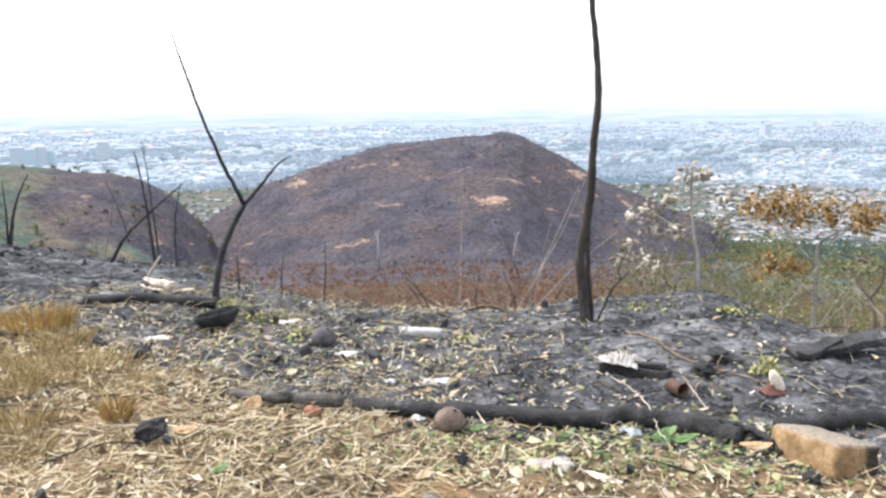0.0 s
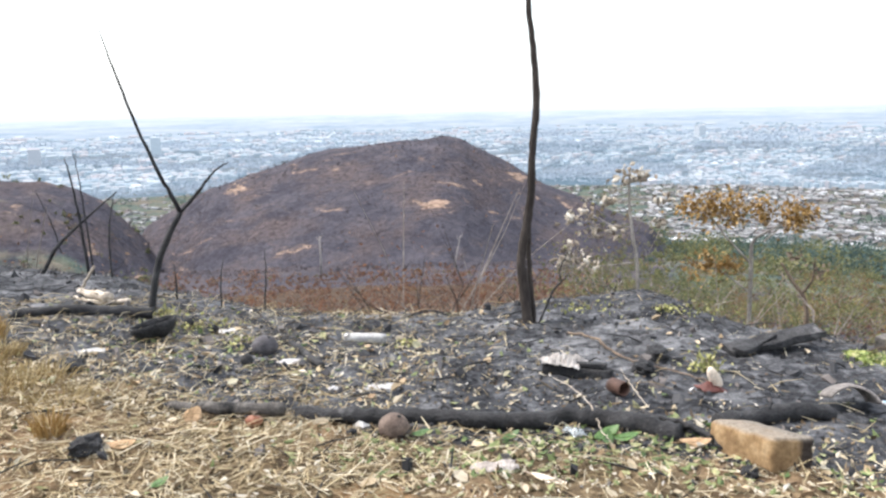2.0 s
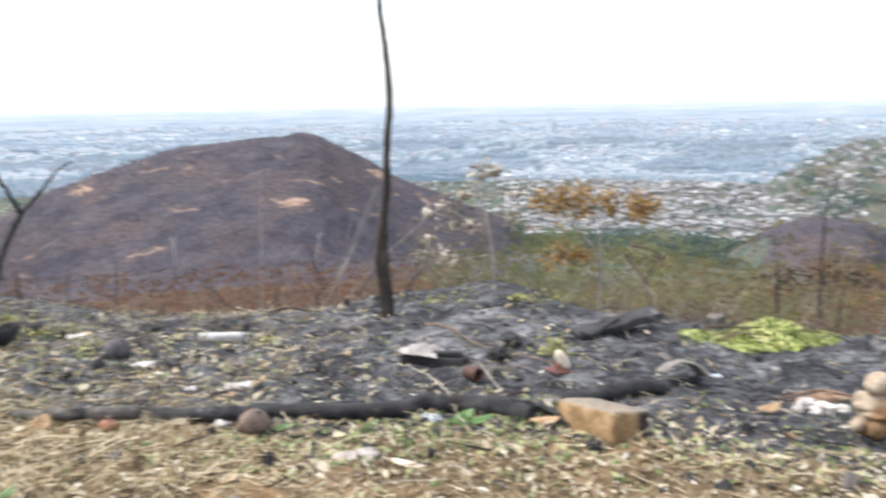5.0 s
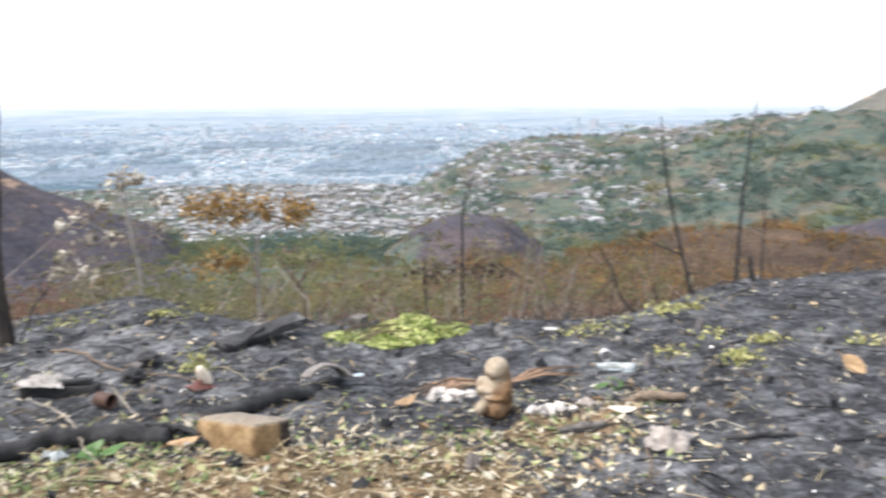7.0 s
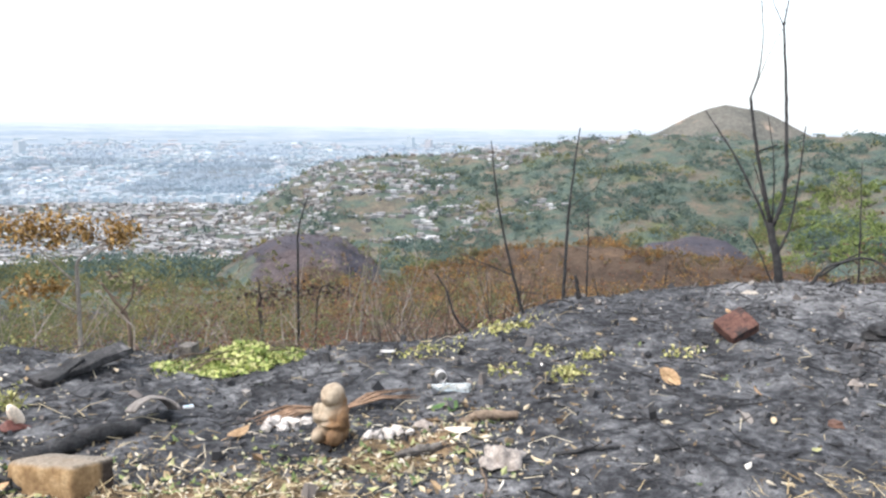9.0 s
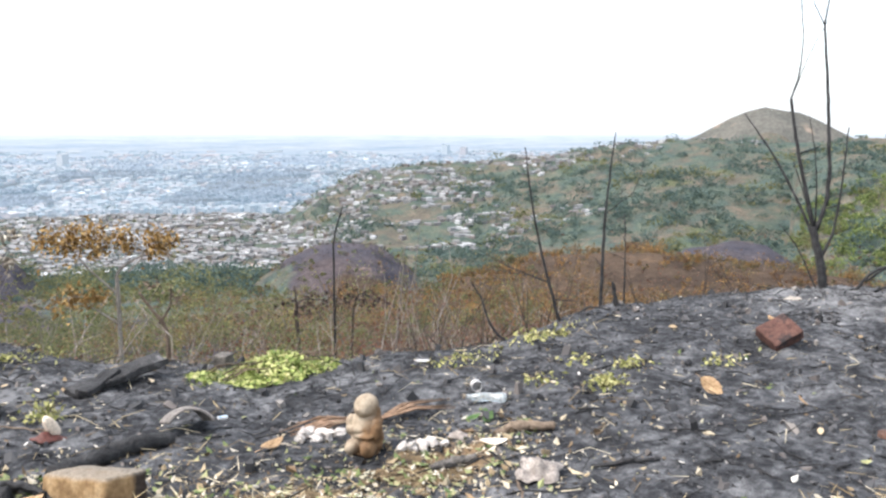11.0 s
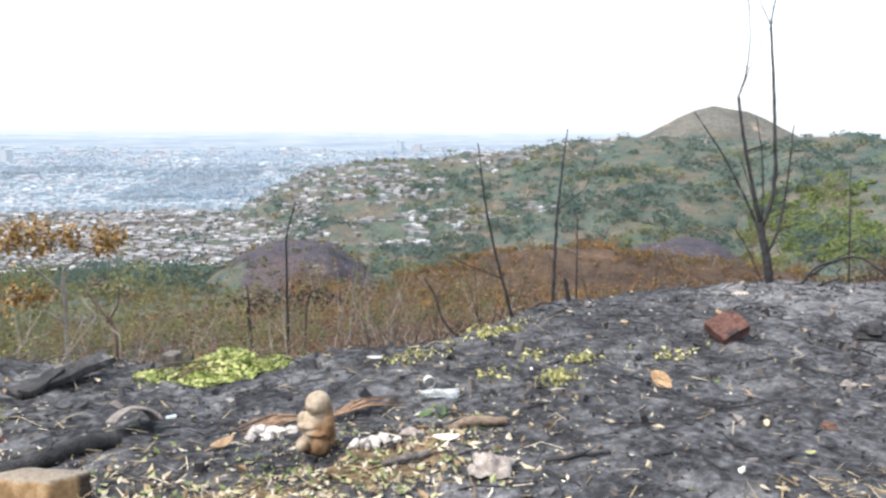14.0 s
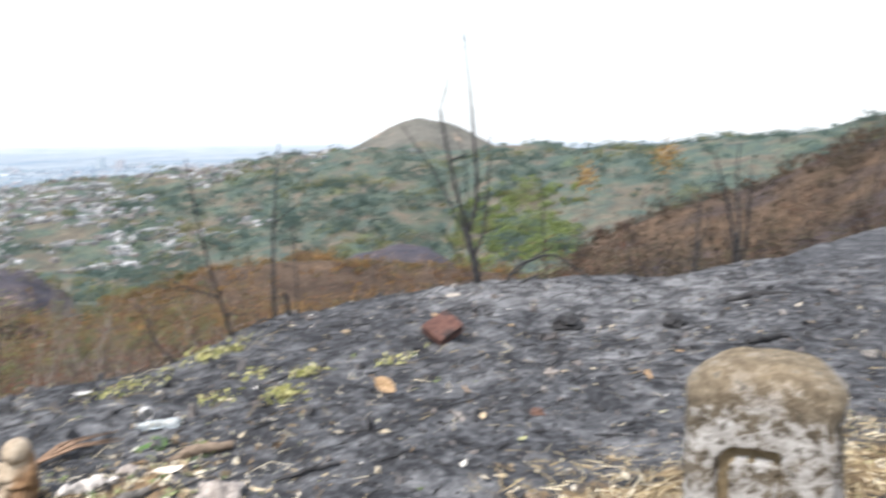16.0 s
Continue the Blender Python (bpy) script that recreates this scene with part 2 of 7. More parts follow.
# ---- materials ----
def make_ground_material():
    m, nt, b = node_material("burnt_ground", 0.95, 0.08)
    at = nt.nodes.new("ShaderNodeAttribute")
    at.attribute_name = "cover"
    sep = nt.nodes.new("ShaderNodeSeparateColor")
    nt.links.new(at.outputs["Color"], sep.inputs[0])
    fine, mid, big, tiny = noise_out(nt, 15, 7, rough=0.68), noise_out(nt, 3.2, 6, rough=0.65), noise_out(nt, 0.9, 5), noise_out(nt, 110, 4)
    ash = ramp(nt, fine, [(0.30, (0.022, 0.022, 0.024)), (0.44, (0.053, 0.054, 0.059)), (0.56, (0.098, 0.100, 0.107)), (0.70, (0.190, 0.192, 0.200))])
    pale = ramp(nt, mid, [(0.46, (0, 0, 0)), (0.70, (1, 1, 1))])
    pale = mixed(nt, 1.0, pale, ramp(nt, big, [(0.42, (0, 0, 0)), (0.60, (0.9,) * 3)]), "MULTIPLY")
    drift = math_out(nt, "ADD", sep.outputs[1], math_out(nt, "MULTIPLY", math_out(nt, "SUBTRACT", mid, 0.5), 1.6))
    drift = math_out(nt, "ADD", drift, math_out(nt, "MULTIPLY", math_out(nt, "SUBTRACT", fine, 0.5), 0.8))
    pale = mixed(nt, 1.0, pale, ramp(nt, drift, [(0.30, (0, 0, 0)), (0.75, (0.85,) * 3)]), "LIGHTEN")
    ash = mixed(nt, pale, ash, ramp(nt, fine, [(0.3, (0.12, 0.120, 0.126)), (0.7, (0.28, 0.278, 0.282))]))
    ash = mixed(nt, 0.9, ash, ramp(nt, mid, [(0.34, (0.40,) * 3), (0.50, (0.95,) * 3), (0.66, (1.3,) * 3)]), "MULTIPLY")
    ash = mixed(nt, 0.8, ash, ramp(nt, tiny, [(0.32, (0.5,) * 3), (0.68, (1.3,) * 3)]), "MULTIPLY")
    tan = ramp(nt, fine, [(0.30, (0.045, 0.034, 0.024)), (0.5, (0.15, 0.108, 0.064)), (0.68, (0.30, 0.225, 0.135))])
    clay = ramp(nt, big, [(0.5, (0, 0, 0)), (0.6, (0.8,) * 3)])
    tan = mixed(nt, clay, tan, ramp(nt, mid, [(0.3, (0.21, 0.13, 0.075)), (0.7, (0.33, 0.225, 0.135))]))
    tan = mixed(nt, 0.9, tan, ramp(nt, mid, [(0.36, (0.42,) * 3), (0.52, (1.0,) * 3), (0.68, (1.15,) * 3)]), "MULTIPLY")
    bare = math_out(nt, "ADD", sep.outputs[2], math_out(nt, "MULTIPLY", math_out(nt, "SUBTRACT", mid, 0.5), 0.9))
    tan = mixed(nt, ramp(nt, bare, [(0.45, (0, 0, 0)), (0.60, (0.9,) * 3)]), tan, ramp(nt, fine, [(0.3, (0.22, 0.128, 0.065)), (0.7, (0.36, 0.230, 0.125))]))
    tan = mixed(nt, 0.7, tan, ramp(nt, tiny, [(0.32, (0.5,) * 3), (0.68, (1.3,) * 3)]), "MULTIPLY")
    edge = math_out(nt, "ADD", sep.outputs[0], math_out(nt, "MULTIPLY", math_out(nt, "SUBTRACT", mid, 0.5), 1.5))
    edge = math_out(nt, "ADD", edge, math_out(nt, "MULTIPLY", math_out(nt, "SUBTRACT", fine, 0.5), 0.9))
    col = mixed(nt, ramp(nt, edge, [(0.42, (0, 0, 0)), (0.60, (1, 1, 1))]), ash, tan)
    nt.links.new(col, b.inputs["Base Color"])
    bumped(nt, b, math_out(nt, "ADD", math_out(nt, "ADD", math_out(nt, "MULTIPLY", mid, 1.6), math_out(nt, "MULTIPLY", fine, 1.5)), math_out(nt, "MULTIPLY", tiny, 0.3)), 0.75, 0.045)
    return m


def make_slope_material():
    """Hillsides: burnt scrub with bare clay scars, and green cover, tinted with painted haze."""
    m, nt, b = node_material("hillside", 0.95, 0.05)
    at = nt.nodes.new("ShaderNodeAttribute")
    at.attribute_name = "cover"
    sep = nt.nodes.new("ShaderNodeSeparateColor")
    nt.links.new(at.outputs["Color"], sep.inputs[0])
    small, mid, big = noise_out(nt, 0.6, 6, rough=0.75), noise_out(nt, 0.09, 7, rough=0.72), noise_out(nt, 0.02, 5, rough=0.65)
    patch = noise_out(nt, 0.035, 6, rough=0.7)
    # broken contour lines of old terraces, bent by a slower noise
    tc, bend = nt.nodes.new("ShaderNodeTexCoord"), nt.nodes.new("ShaderNodeVectorMath")
    bend.operation = "MULTIPLY_ADD"
    warp = nt.nodes.new("ShaderNodeTexNoise")
    warp.inputs["Scale"].default_value, warp.inputs["Detail"].default_value = 0.035, 4.0
    nt.links.new(tc.outputs["Object"], warp.inputs["Vector"])
    nt.links.new(warp.outputs["Color"], bend.inputs[0])
    bend.inputs[1].default_value = (30, 30, 16)
    nt.links.new(tc.outputs["Object"], bend.inputs[2])
    squash = nt.nodes.new("ShaderNodeMapping")
    squash.inputs["Scale"].default_value = (0.035, 0.06, 0.34)
    nt.links.new(bend.outputs[0], squash.inputs["Vector"])
    band = noise_out(nt, 1.0, 6, squash.outputs["Vector"], 0.68)
    # Burnt tones lifted towards blue-grey, with the haze painted into the base colour.
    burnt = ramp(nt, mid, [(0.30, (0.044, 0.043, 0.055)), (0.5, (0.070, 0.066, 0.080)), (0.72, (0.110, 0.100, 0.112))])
    burnt = mixed(nt, ramp(nt, patch, [(0.48, (0, 0, 0)), (0.62, (0.7,) * 3)]), burnt, ramp(nt, small, [(0.3, (0.080, 0.062, 0.062)), (0.7, (0.125, 0.098, 0.094))]))
    burnt = mixed(nt, ramp(nt, band, [(0.52, (0, 0, 0)), (0.66, (0.7,) * 3)]), burnt, ramp(nt, small, [(0.3, (0.085, 0.068, 0.066)), (0.7, (0.15, 0.12, 0.115))]))
    clay = math_out(nt, "ADD", band, math_out(nt, "MULTIPLY", math_out(nt, "SUBTRACT", sep.outputs[0], 0.5), 0.30))
    burnt = mixed(nt, ramp(nt, clay, [(0.56, (0, 0, 0)), (0.64, (0.9,) * 3)]), burnt, ramp(nt, small, [(0.3, (0.26, 0.175, 0.125)), (0.7, (0.46, 0.33, 0.25))]))
    # These greens carry a painted blue haze tint too.
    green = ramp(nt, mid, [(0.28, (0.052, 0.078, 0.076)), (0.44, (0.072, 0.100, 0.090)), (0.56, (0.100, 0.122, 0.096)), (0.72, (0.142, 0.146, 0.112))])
    dry = ramp(nt, mid, [(0.3, (0.095, 0.085, 0.072)), (0.5, (0.140, 0.118, 0.094)), (0.7, (0.205, 0.160, 0.128))])
    green = mixed(nt, ramp(nt, patch, [(0.46, (0, 0, 0)), (0.58, (0.85,) * 3)]), green, dry)
    green = mixed(nt, ramp(nt, big, [(0.60, (0, 0, 0)), (0.70, (0.6,) * 3)]), green, (0.11, 0.135, 0.062))
    brown = ramp(nt, mid, [(0.3, (0.050, 0.038, 0.032)), (0.55, (0.095, 0.068, 0.050)), (0.75, (0.165, 0.110, 0.072))])
    wob = math_out(nt, "MULTIPLY", math_out(nt, "SUBTRACT", mid, 0.5), 1.1)
    g = ramp(nt, math_out(nt, "ADD", sep.outputs[1], wob), [(0.40, (0, 0, 0)), (0.60, (1, 1, 1))])
    br = ramp(nt, math_out(nt, "ADD", sep.outputs[2], wob), [(0.40, (0, 0, 0)), (0.60, (1, 1, 1))])
    col = mixed(nt, br, mixed(nt, g, burnt, green), brown)
    col = mixed(nt, 0.9, col, ramp(nt, small, [(0.3, (0.55,) * 3), (0.7, (1.35,) * 3)]), "MULTIPLY")
    nt.links.new(col, b.inputs["Base Color"])
    bumped(nt, b, math_out(nt, "ADD", math_out(nt, "MULTIPLY", mid, 5.0), small), 0.8, 0.8)
    return m


def make_plain_material(name, lows, highs, haze_glow, haze_veil=0.0):
    """The far city plain, a backdrop of distance; haze is painted into colour and glow."""
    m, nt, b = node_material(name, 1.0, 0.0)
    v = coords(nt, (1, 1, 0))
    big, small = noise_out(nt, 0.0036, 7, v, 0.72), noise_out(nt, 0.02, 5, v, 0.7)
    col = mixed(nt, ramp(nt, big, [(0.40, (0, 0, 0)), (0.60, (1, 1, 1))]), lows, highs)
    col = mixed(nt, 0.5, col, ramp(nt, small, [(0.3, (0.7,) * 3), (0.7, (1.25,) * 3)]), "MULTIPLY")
    # Paints the colour towards near-white with distance, as thickening haze.
    if haze_veil:
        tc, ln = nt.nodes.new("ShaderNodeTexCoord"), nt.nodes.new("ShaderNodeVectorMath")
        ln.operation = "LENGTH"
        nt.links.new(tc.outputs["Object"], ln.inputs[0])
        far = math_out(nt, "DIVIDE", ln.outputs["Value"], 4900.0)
        col = mixed(nt, ramp(nt, far, [(0.66, (0, 0, 0)), (0.88, (haze_veil * 0.35,) * 3), (0.99, (haze_veil * 0.85,) * 3)]), col, (0.92, 1.0, 1.1))
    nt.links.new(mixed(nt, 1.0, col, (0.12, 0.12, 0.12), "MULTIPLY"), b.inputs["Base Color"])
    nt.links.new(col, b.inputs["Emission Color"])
    b.inputs["Emission Strength"].default_value = haze_glow
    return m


GROUND, SLOPE = make_ground_material(), make_slope_material()
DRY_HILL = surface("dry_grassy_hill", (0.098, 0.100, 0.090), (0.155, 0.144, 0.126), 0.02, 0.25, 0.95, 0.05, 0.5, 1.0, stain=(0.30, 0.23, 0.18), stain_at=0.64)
PLAIN_NEAR = make_plain_material("haze_painted_plain", (0.21, 0.31, 0.40), (0.35, 0.40, 0.46), 0.51)
PLAIN_FAR = make_plain_material("haze_painted_far_plain", (0.41, 0.52, 0.66), (0.60, 0.67, 0.76), 0.66, 0.9)

# ---- the land: one sheet in rings round the viewpoint ----
def land():
    az = np.concatenate([np.arange(-36, 104, 0.25), np.arange(104, 324, 4.0)])
    r = [0.25]
    while r[-1] < 1000:
        r.append(r[-1] * (1.10 if r[-1] < 1.5 else 1.0125 if r[-1] < 12 else 1.028))
    r[-1] = 1000.0
    r = np.array(r)
    A, R = np.meshgrid(np.radians(az), r)
    X, Y = R * np.sin(A), R * np.cos(A)
    Z = height(X.ravel(), Y.ravel()).reshape(X.shape)
    nr, na = X.shape
    v = np.stack([X, Y, Z], -1).reshape(-1, 3)
    v = np.concatenate([v, [[0, 0, ground_z(0, 0)]]])
    i, j = np.meshgrid(np.arange(nr - 1), np.arange(na), indexing="ij")
    k = (j + 1) % na
    f = np.stack([i * na + j, i * na + k, (i + 1) * na + k, (i + 1) * na + j], -1).reshape(-1, 4)[:, ::-1]
    c = len(v) - 1
    fan = np.array([[c, (q + 1) % na, q] for q in range(na)])[:, ::-1]
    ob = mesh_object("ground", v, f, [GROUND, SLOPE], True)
    disc = mesh_object("ground_disc", np.concatenate([v[:na], v[-1:]]), np.where(fan == c, na, fan), GROUND, True)
    # plan of the covers
    rr, aa = np.hypot(v[:, 0], v[:, 1]), np.degrees(np.arctan2(v[:, 0], v[:, 1]))
    aa = np.where(aa < -90, aa + 360, aa)
    plan_a = aa
    aa = aa + 1.6 * wave(v[:, 0], v[:, 1], 30 + 0 * rr, 2) * smooth(20, 60, rr)
    edge = np.interp(plan_a, [-60, -27, -20, -13, 0, 12, 20, 27, 34, 40, 46, 52, 60, 66, 72, 78, 85, 92, 110], [9, 6.3, 5.4, 4.6, 4.0, 3.8, 3.75, 3.85, 3.9, 3.9, 3.3, 2.5, 2.3, 3.0, 3.7, 4.1, 4.5, 5.0, 6])
    tan = 1 - smooth(-0.55, 0.45, rr - edge)
    tan = np.maximum(tan, 0.72 * np.exp(-((v[:, 0] - 2.95) / 0.55) ** 2 - ((v[:, 1] - 2.85) / 0.34) ** 2))
    el = np.degrees(np.arctan2(v[:, 2] - EYE_Z, rr))
    scar = 0.30 + 0.0 * rr
    for a0, e0, sa_, se_, k in ((3.2, -6.2, 1.3, 0.35, 0.55), (6.2, -5.2, 1.0, 0.45, 0.55), (9.0, -4.8, 1.2, 0.4, 0.5), (-7.2, -5.0, 2.2, 0.3, 0.5), (3.5, -7.8, 1.3, 0.25, 0.45), (-3.6, -7.6, 0.8, 0.4, 0.3), (6.6, -7.5, 1.2, 0.3, 0.35), (12.5, -6.6, 2.0, 0.4, 0.4)):
        scar = scar + k * np.exp(-((plan_a - a0) / sa_) ** 2 - ((el - e0) / se_) ** 2)
    tan = np.where(rr > 24, np.clip(scar, 0, 1) * smooth(60, 260, rr), tan)
    green = smooth(15, 22, aa) * smooth(90, 160, rr) + smooth(420, 520, rr) + (1 - smooth(-20, -15, aa)) * smooth(60, 160, rr) * 0.8
    hill = lambda a0, a1, r0, r1: smooth(a0 - 1.5, a0 + 1.5, aa) * (1 - smooth(a1 - 1.5, a1 + 1.5, aa)) * smooth(r0 - 12, r0, rr) * (1 - smooth(r1, r1 + 12, rr))
    green = green * (1 - hill(33, 42.5, 195, 300)) * (1 - hill(58.5, 67.5, 222, 300)) * (1 - 0.75 * hill(57, 72, 1010, 1300)) * (1 - 0.6 * hill(-25, -15, 250, 330))
    brown = (1 - smooth(90, 170, rr)) * smooth(12, 20, rr) * (1 - 0.6 * hill(14, 32, 30, 400)) + hill(36, 70, 100, 205) * 0.9
    brown = brown * (1 - 0.45 * smooth(72, 78, aa))
    green = green * (1 - smooth(73, 79, aa) * (1 - smooth(95, 120, rr)))
    bare = np.exp(-((v[:, 0] + 0.10) / 0.22) ** 2 - ((v[:, 1] - 3.15) / 0.3) ** 2) + 0.5 * np.exp(-((v[:, 0] - 2.0) / 0.6) ** 2 - ((v[:, 1] - 2.6) / 0.35) ** 2) + 0.55 * smooth(68, 76, plan_a) * (1 - smooth(3.4, 4.4, rr))
    ash = lambda x0, y0, sx, sy: np.exp(-((v[:, 0] - x0) / sx) ** 2 - ((v[:, 1] - y0) / sy) ** 2)
    drift = 0.62 * ash(1.7, 5.4, 1.3, 1.0) + 0.55 * ash(2.75, 2.1, 0.45, 0.35) + 0.80 * ash(8.3, 3.1, 1.2, 1.0) + 0.60 * ash(9.2, 1.2, 2.2, 1.3) + 0.35 * ash(6.4, 1.2, 1.4, 0.8) + 0.45 * ash(-1.0, 6.6, 1.6, 0.5) + 0.4 * ash(3.6, 4.4, 1.0, 0.5)
    green = np.where(rr < 24, drift, green)
    brown = np.where(rr < 24, bare, brown)
    col = np.stack([tan, np.clip(green, 0, 1), np.clip(brown, 0, 1), np.ones(len(v))], -1).astype(np.float32)
    me = ob.data
    me.color_attributes.new("cover", "FLOAT_COLOR", "POINT").data.foreach_set("color", col.ravel())
    mid_r = np.sqrt(r[:-1] * r[1:])
    me.polygons.foreach_set("material_index", np.repeat((mid_r > 24).astype(np.int32), na))
    disc.data.color_attributes.new("cover", "FLOAT_COLOR", "POINT").data.foreach_set("color", np.tile([1, 0, 0, 1], na + 1).astype(np.float32))
    # close the middle of the sheet: join the disc into the ground
    bm = bmesh.new()
    bm.from_mesh(me)
    bm.from_mesh(disc.data)
    bmesh.ops.remove_doubles(bm, verts=[q for q in bm.verts if q.co.xy.length < 0.3], dist=0.001)
    bm.to_mesh(me)
    bm.free()
    bpy.data.objects.remove(disc)
    tagged(ob, "burnt black and grey ash hillside with tan straw", "ground", kind="structure")
    # far plain
    r2 = np.array([1000, 1100, 1250, 1450, 1700, 2000, 2300, 2700, 3200, 3800, 4400, 4900.0])
    a2 = np.arange(-180, 180, 1.0)
    A, R = np.meshgrid(np.radians(a2), r2)
    X, Y = R * np.sin(A), R * np.cos(A)
    Z = height(X.ravel(), Y.ravel()).reshape(X.shape)
    nr, na = X.shape
    i, j = np.meshgrid(np.arange(nr - 1), np.arange(na), indexing="ij")
    k = (j + 1) % na
    f = np.stack([i * na + j, i * na + k, (i + 1) * na + k, (i + 1) * na + j], -1).reshape(-1, 4)[:, ::-1]
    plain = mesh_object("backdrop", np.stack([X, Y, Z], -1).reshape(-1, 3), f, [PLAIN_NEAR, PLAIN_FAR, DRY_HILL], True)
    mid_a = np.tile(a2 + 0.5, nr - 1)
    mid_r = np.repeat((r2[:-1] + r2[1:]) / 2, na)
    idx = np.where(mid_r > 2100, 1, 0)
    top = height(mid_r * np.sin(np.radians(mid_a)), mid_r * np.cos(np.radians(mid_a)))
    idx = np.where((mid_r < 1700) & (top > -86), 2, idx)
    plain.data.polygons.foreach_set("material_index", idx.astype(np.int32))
    tagged(plain, "pale hazy city plain reaching the horizon", "backdrop", kind="structure")


land()

# ---- distance: city, woods, scrub ----
def polar(az, r):
    a = np.radians(az)
    return np.stack([r * np.sin(a), r * np.cos(a)], -1)


def boxes(soup, xy, z, w, d, h, turn, eave=0.0):
    """Small buildings as boxes with a shallow pitched roof."""
    n = len(xy)
    c, s = np.cos(turn), np.sin(turn)
    base = np.array([(-1, -1), (1, -1), (1, 1), (-1, 1)]) * 0.5
    v = np.zeros((n, 10, 3))
    for k, (bx, by) in enumerate(base):
        lx, ly = bx * w, by * d
        v[:, k, 0], v[:, k, 1], v[:, k, 2] = xy[:, 0] + lx * c - ly * s, xy[:, 1] + lx * s + ly * c, z - 2.0
        v[:, k + 4] = v[:, k]
        v[:, k + 4, 2] = z + h
    v[:, 8] = (v[:, 4] + v[:, 7]) / 2
    v[:, 9] = (v[:, 5] + v[:, 6]) / 2
    v[:, 8:, 2] += (d * 0.13)[:, None]
    f = np.array([(0, 1, 5, 4), (1, 2, 6, 5), (2, 3, 7, 6), (3, 0, 4, 7), (4, 5, 9, 8), (6, 7, 8, 9)])
    soup.add(v.reshape(-1, 3), (np.arange(n)[:, None, None] * 10 + f[None]).reshape(-1, 4))


WALLS = foliage("mixed_house_walls", [(0.0, (0.185, 0.183, 0.178)), (0.22, (0.286, 0.287, 0.289)), (0.42, (0.160, 0.135, 0.125)), (0.6, (0.269, 0.278, 0.289)), (0.78, (0.126, 0.126, 0.129)), (0.9, (0.395, 0.400, 0.405)), (1.0, (0.504, 0.513, 0.516))], 0.8)
# Base colours kept pale and bluish to paint haze over the city.
CITY = foliage("haze_pale_city_blocks", [(0.0, (0.19, 0.22, 0.25)), (0.25, (0.27, 0.255, 0.255)), (0.5, (0.15, 0.18, 0.205)), (0.72, (0.29, 0.225, 0.215)), (0.88, (0.17, 0.20, 0.22)), (0.975, (0.30, 0.30, 0.31)), (1.0, (0.60, 0.60, 0.60))], 0.9)
# Greens shifted towards blue: the tint of distant air is painted in.
FAR_WOOD = foliage("haze_blue_tree_leaves", [(0.0, (0.078, 0.118, 0.115)), (0.6, (0.105, 0.148, 0.132)), (1.0, (0.145, 0.185, 0.140))], 0.9, 0.05, thin=0.3)
OLIVE_WOOD = foliage("distant_olive_leaves", [(0.0, (0.115, 0.130, 0.072)), (0.5, (0.165, 0.175, 0.085)), (1.0, (0.24, 0.225, 0.115))], 0.9, 0.05, thin=0.3)
# Leaf colours with the blue of the haze painted in.
HAZE_WOOD = foliage("haze_painted_tree_leaves", [(0.0, (0.10, 0.130, 0.160)), (0.5, (0.13, 0.160, 0.19)), (1.0, (0.17, 0.20, 0.225))], 0.95, 0.0)


def city():
    s = Soup()
    n = 15000
    az, r = rng.uniform(-34, 64, n), 1010 * (2.9 ** rng.uniform(0, 1, n) ** 1.25)
    xy = polar(az, r)
    z = height(xy[:, 0], xy[:, 1])
    ok = (z < -50) & (wave(xy[:, 0], xy[:, 1], 190, 9) + 0.5 * wave(xy[:, 0], xy[:, 1], 60, 4) > rng.uniform(-0.25, 0.55, n))
    xy, z, r = xy[ok], z[ok], r[ok]
    n = len(xy)
    grow = 1 + (r - 1000) / 1500
    boxes(s, xy, z, (6 + 5 * rng.pareto(2.2, n)).clip(6, 30) * grow, rng.uniform(5, 9, n) * grow, rng.uniform(2.5, 6, n), rng.normal(0.5, 0.3, n))
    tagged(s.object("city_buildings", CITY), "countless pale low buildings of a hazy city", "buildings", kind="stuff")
    # towers
    s = Soup()
    xy = polar(np.array([-26.2, -25.6, -25.0, -24.6, -21.4, -14.5, 44.0, 45.2, 20.2]), np.array([1500, 1500, 1510, 1520, 1650, 1900, 2600, 2650, 2200.0]))
    z = height(xy[:, 0], xy[:, 1])
    boxes(s, xy, z, np.full(9, 20.0), np.full(9, 18.0), rng.uniform(22, 36, 9), np.full(9, 0.4))
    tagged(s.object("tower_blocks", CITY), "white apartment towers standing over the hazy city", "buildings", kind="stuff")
    # tree belts in the plain
    s = Soup()
    n = 5500
    az, r = rng.uniform(-34, 62, n), 1005 * (2.6 ** rng.uniform(0, 1, n))
    xy = polar(az, r)
    z = height(xy[:, 0], xy[:, 1])
    ok = (z < -60) & (wave(xy[:, 0], xy[:, 1], 190, 9) + 0.5 * wave(xy[:, 0], xy[:, 1], 60, 4) < rng.uniform(-0.5, 0.25, n))
    xy, z, r = xy[ok], z[ok], r[ok]
    for k in range(len(xy)):
        g = 1 + (r[k] - 1000) / 1200
        c = np.concatenate([xy[k], [z[k] + 3.5]]) + rng.normal(size=(18, 3)) * np.array([15, 7, 0.8]) * g
        s.leaves(c, 4.2 * g, 0.8)
    tagged(s.object("city_trees", HAZE_WOOD), "haze-blue belts of trees among the far city", "trees", kind="stuff")


